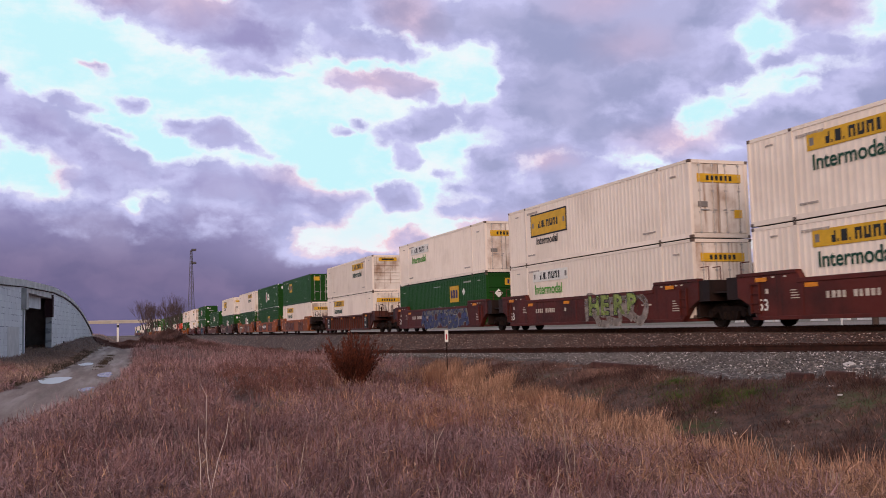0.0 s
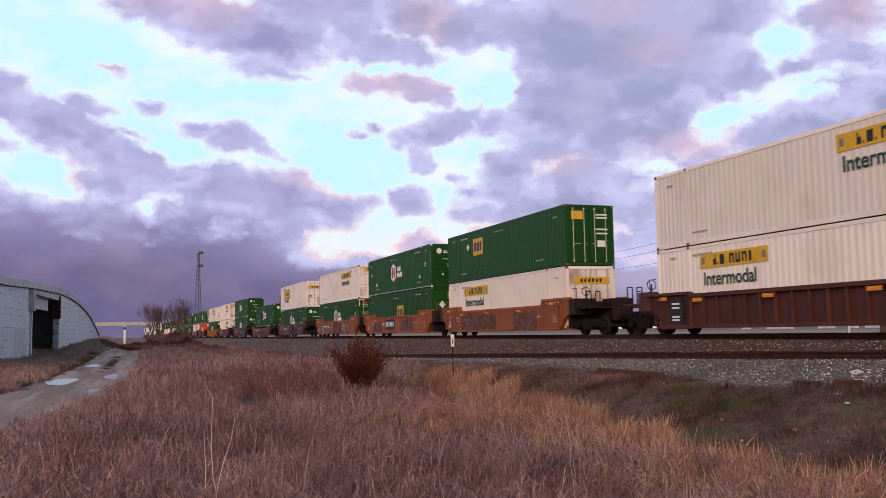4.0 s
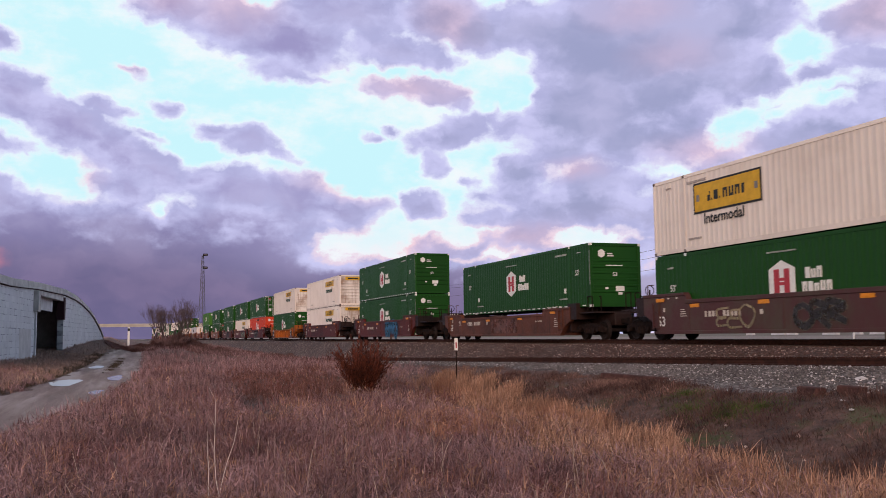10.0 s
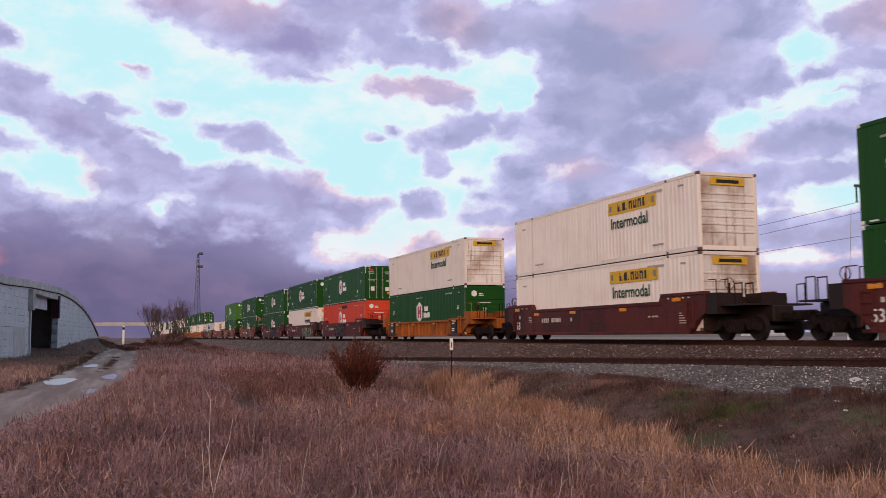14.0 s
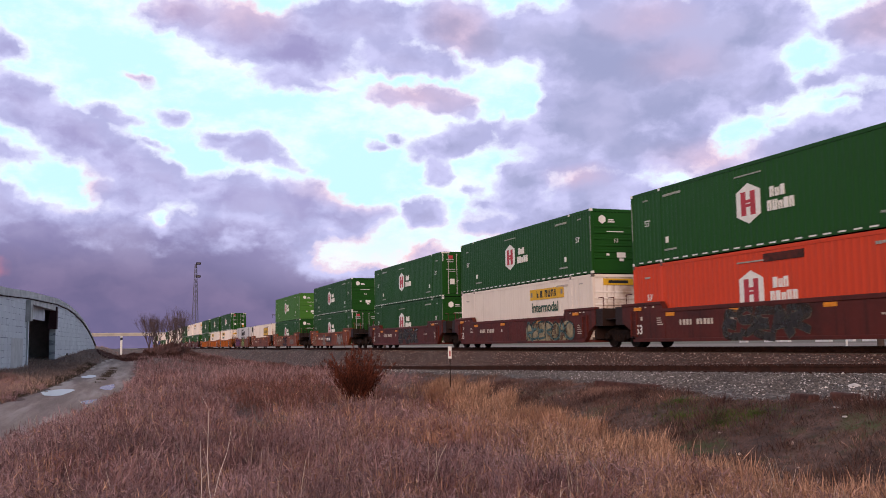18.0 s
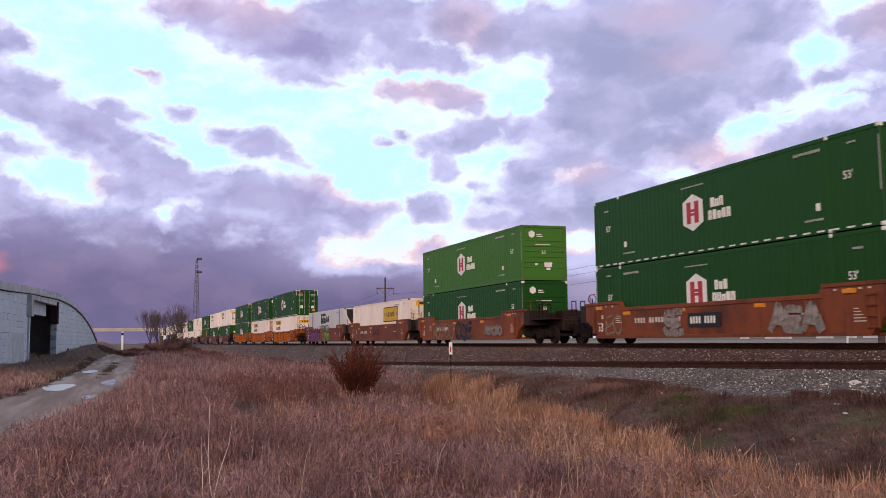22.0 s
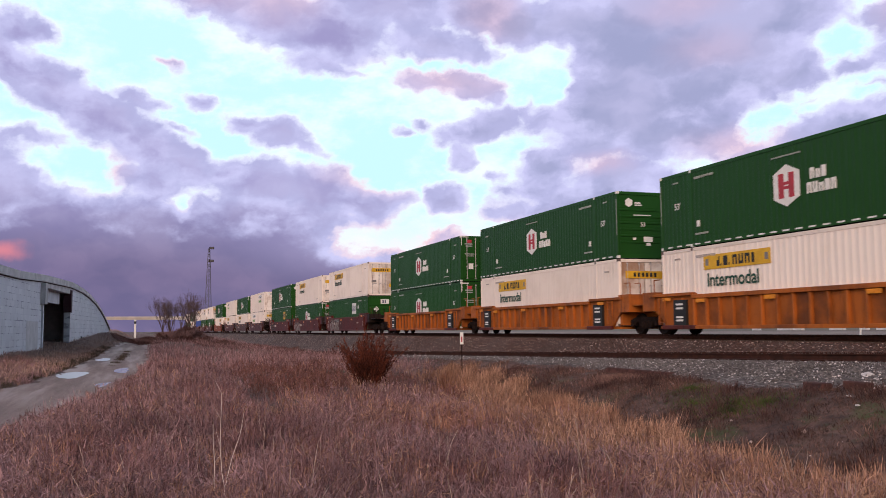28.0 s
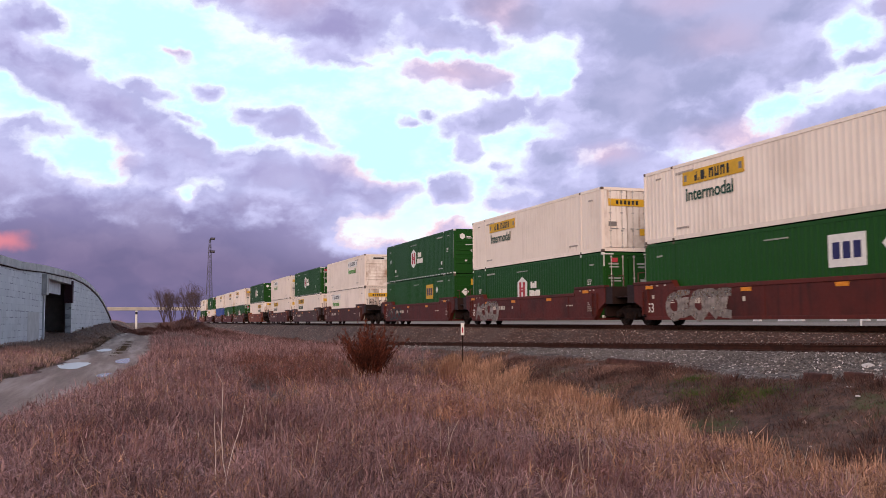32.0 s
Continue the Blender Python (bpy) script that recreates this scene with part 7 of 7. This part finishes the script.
cx, cy = np.array([-17.2, -14.9, -14.4, -15.2, -16.3]), np.array([11.6, 10.9, 11.3, 11.2, 11.0])
k = np.repeat(np.arange(5), 900)
r = np.abs(g.normal(0, 0.30, len(k)))
a = g.uniform(0, math.tau, len(k))
blades("green_grass", cx[k] + 1.7 * r * np.cos(a), cy[k] + 0.8 * r * np.sin(a), 0.09, 0.008, 0.8, GREEN_GRASS, "small patches of fresh green grass in the ditch", 45, a)
DARK_WEED = blade_material("dark_dead_weeds", (0.034, 0.018, 0.017), (0.16, 0.083, 0.070), (0.075, 0.036, 0.030))
cx, cy = g.uniform(-30, -8, 90), g.uniform(9.6, 12.9, 90)
ok = (cy < np.interp(-cx, (8, 13, 16, 21, 30), (12.6, 12.5, 11.9, 12.9, 13.6))) & (cy > np.interp(-cx, (8, 20, 30), (8.8, 10.3, 11.6)))
cx, cy = cx[ok], cy[ok]
wide = g.uniform(0.12, 0.45, len(cx))
k = np.repeat(np.arange(len(cx)), 170)
a = g.uniform(0, math.tau, len(k))
r = np.abs(g.normal(0, 1, len(k))) * wide[k]
blades("ditch_weeds", cx[k] + 1.6 * r * np.cos(a), cy[k] + r * np.sin(a), 0.24 * g.uniform(0.4, 1.1, len(k)), 0.010, 0.8, DARK_WEED, "dark dead weed clumps on the ditch bank", 36, a)


def twigs(bm, a, way, length, radius, depth, rnd, spread=0.46, sides=5):
    """A limb that forks until it is a twig."""
    b = a + way * length
    tube(bm, a, b, radius, radius * 0.68, sides=max(3, sides), caps=False)
    if depth == 0:
        return
    for _ in range(rnd.choice((2, 3, 3))):
        w = (way + Vector((rnd.uniform(-1, 1), rnd.uniform(-1, 1), rnd.uniform(-0.1, 0.9))) * spread).normalized()
        twigs(bm, a + (b - a) * rnd.uniform(0.65, 1.0), w, length * rnd.uniform(0.62, 0.85), radius * 0.6, depth - 1, rnd, spread, sides - 1)


BARK = plain("grey_brown_bark", (0.13, 0.088, 0.088), 0.9, vary=0.5)
BRUSH = blade_material("bare_brush", (0.070, 0.036, 0.034), (0.21, 0.115, 0.10), (0.16, 0.075, 0.062))


def bare_tree(x, y, height, seed):
    rnd = random.Random(seed)
    z = float(ground_z(x, y))
    root = thing("bare_tree", pose(x, y, z - 0.1), "leafless grey-brown tree with fine branching twigs", "tree", "trees by the lane's end")
    h = height * 0.2
    part("trunk", tubes(((0, 0, 0), (0.05, 0.08, h), height * 0.013, height * 0.009), sides=8), BARK, root)
    bm = bmesh.new()
    for _ in range(7):
        w = Vector((rnd.uniform(-0.4, 0.4), rnd.uniform(-0.4, 0.4), 1)).normalized()
        twigs(bm, Vector((0.05, 0.08, h * rnd.uniform(0.4, 1))), w, height * 0.24, height * 0.0065, 5, rnd)
    part("crown", bm, BARK, root)


for row in ((-132, 4.9, 7.2, 1), (-138, 6.2, 6.2, 2), (-128, 7.1, 6.6, 3), (-134, 8.6, 7.4, 4), (-126, 8.4, 6.4, 5), (-130, 5.7, 6.0, 6)):
    bare_tree(*row)


def brush(name, cx, cy, rx, ry, tall, count, material, label, category, seed, wide=0.012):
    """Upright thicket of thin stems."""
    g = np.random.default_rng(seed)
    a, r = g.uniform(0, math.tau, count), np.sqrt(g.random(count))
    x, y = cx + rx * r * np.cos(a), cy + ry * r * np.sin(a)
    ob = blades(name, x, y, tall * (1.05 - 0.55 * r) * (0.75 + 0.4 * clump(x, y, 0.45)), wide, 0.9, material, label, seed)
    tagged(ob, category=category)


brush("thicket", -122, 7.4, 15, 3.2, 1.8, 17000, BRUSH, "low leafless brown thicket under the trees", "bush", 31, 0.028)
brush("thicket", -100, 9.6, 22, 2.6, 0.6, 9000, BRUSH, "low leafless brown thicket along the rails", "bush", 32, 0.028)
brush("thicket", -78, 13.2, 24, 1.8, 0.55, 9000, BRUSH, "low brown brush at the foot of the ballast", "bush", 35, 0.022)
brush("thicket", -124, 0.2, 9, 1.8, 0.5, 6000, BRUSH, "low brown weeds between the lane and the hall's end", "bush", 34, 0.028)
brush("thicket", -116, 2.6, 15, 1.9, 0.95, 9000, BRUSH, "dark weeds at the lane's bend", "bush", 33, 0.028)


CEDAR = blade_material("russet_cedar", (0.030, 0.010, 0.007), (0.19, 0.050, 0.027), (0.090, 0.038, 0.019))


def cedar(x, y, height, half):
    """A young cedar: stem and many rising sprays of needle tufts, wider above."""
    z = float(ground_z(x, y))
    root = thing("cedar_bush", pose(x, y, z), "small russet-brown cedar bush standing in the grass", "bush")
    part("trunk", tubes(((0, 0, -0.1), (0, 0, height * 0.6), 0.04, 0.02), sides=7), BARK, root)
    g = np.random.default_rng(4)
    stems, each = 185, 66
    n = stems * each
    k = np.repeat(np.arange(stems), each)
    phi = g.uniform(0, math.tau, stems)[k]
    lean = np.radians(39 * g.random(stems) ** 0.75)[k]
    reach = (height * g.uniform(0.55, 1.12, stems))[k] * (1.04 - 0.30 * np.sin(lean))
    f = 0.10 + 0.90 * g.random(n) ** 0.8
    out = 0.07 * half + np.sin(lean) * reach * f ** 1.25
    wild = (0.10 * (1 - f) + 0.016) * half / 0.78
    px, py, pz = out * np.cos(phi) + g.normal(0, 1, n) * wild, out * np.sin(phi) + g.normal(0, 1, n) * wild, np.cos(lean) * reach * f * 0.92 + g.normal(0, 0.03, n)
    ln = g.uniform(0.06, 0.15, n)
    dx, dy, dz = np.sin(lean) * np.cos(phi) + g.normal(0, 0.32, n), np.sin(lean) * np.sin(phi) + g.normal(0, 0.32, n), np.cos(lean) + g.normal(0, 0.2, n)
    k = ln / np.sqrt(dx * dx + dy * dy + dz * dz)
    tip = np.stack([px + dx * k, py + dy * k, pz + dz * k], -1)
    wa = g.uniform(0, math.tau, n)
    w = np.stack([np.cos(wa), np.sin(wa), 0 * wa], -1) * 0.012
    mid = np.stack([px + dx * k * 0.5, py + dy * k * 0.5, pz + dz * k * 0.5], -1)
    V = np.stack([np.stack([px, py, pz], -1), mid - w, tip, mid + w], 1).reshape(-1, 3)
    Fc = (np.array([(0, 1, 2), (0, 2, 3)])[None] + 4 * np.arange(n)[:, None, None]).reshape(-1, 3)
    part("crown", numpy_mesh("crown", V, Fc, CEDAR), CEDAR, root)


cedar(-26.2, 6.75, 1.78, 0.78)


# ---- the train passes, the clouds drift ----
TRAVEL = [(0, 0.0), (4, 56.28), (8, 113.35), (12, 171.19), (16, 229.78), (20, 289.07), (24, 349.06), (28, 409.70), (32, 470.98)]


def motions():
    for ob, m in MOVERS:
        walk(ob, [(t, Matrix.Translation((s, 0, 0)) @ m) for t, s in TRAVEL])
    # wheels roll: the turn that the distance gives, in steps under 90 degrees
    steps = 960
    times = [32.0 * k / steps for k in range(steps + 1)]
    run = np.interp(times, [t for t, _ in TRAVEL], [s for _, s in TRAVEL])
    for s, wheels in WHEELS.items():
        first = wheels[0]
        rows = [(t, Matrix.Translation((s * 0.89, 0, 0.418)) @ Matrix.Rotation(d / 0.418, 4, "Y")) for t, d in zip(times, run)]
        walk(first, rows)
        for w in wheels[1:]:
            w.rotation_mode = "QUATERNION"
            w.animation_data_create()
            w.animation_data.action = first.animation_data.action
            w.animation_data.action_slot = first.animation_data.action_slot
    drift = Vector((0.34, 0.94, 0))
    walk(clouds, [(t, Matrix.Translation(drift * d)) for t, d in ((0, -36), (11, 0), (22, 27), (32, 50))])


motions()
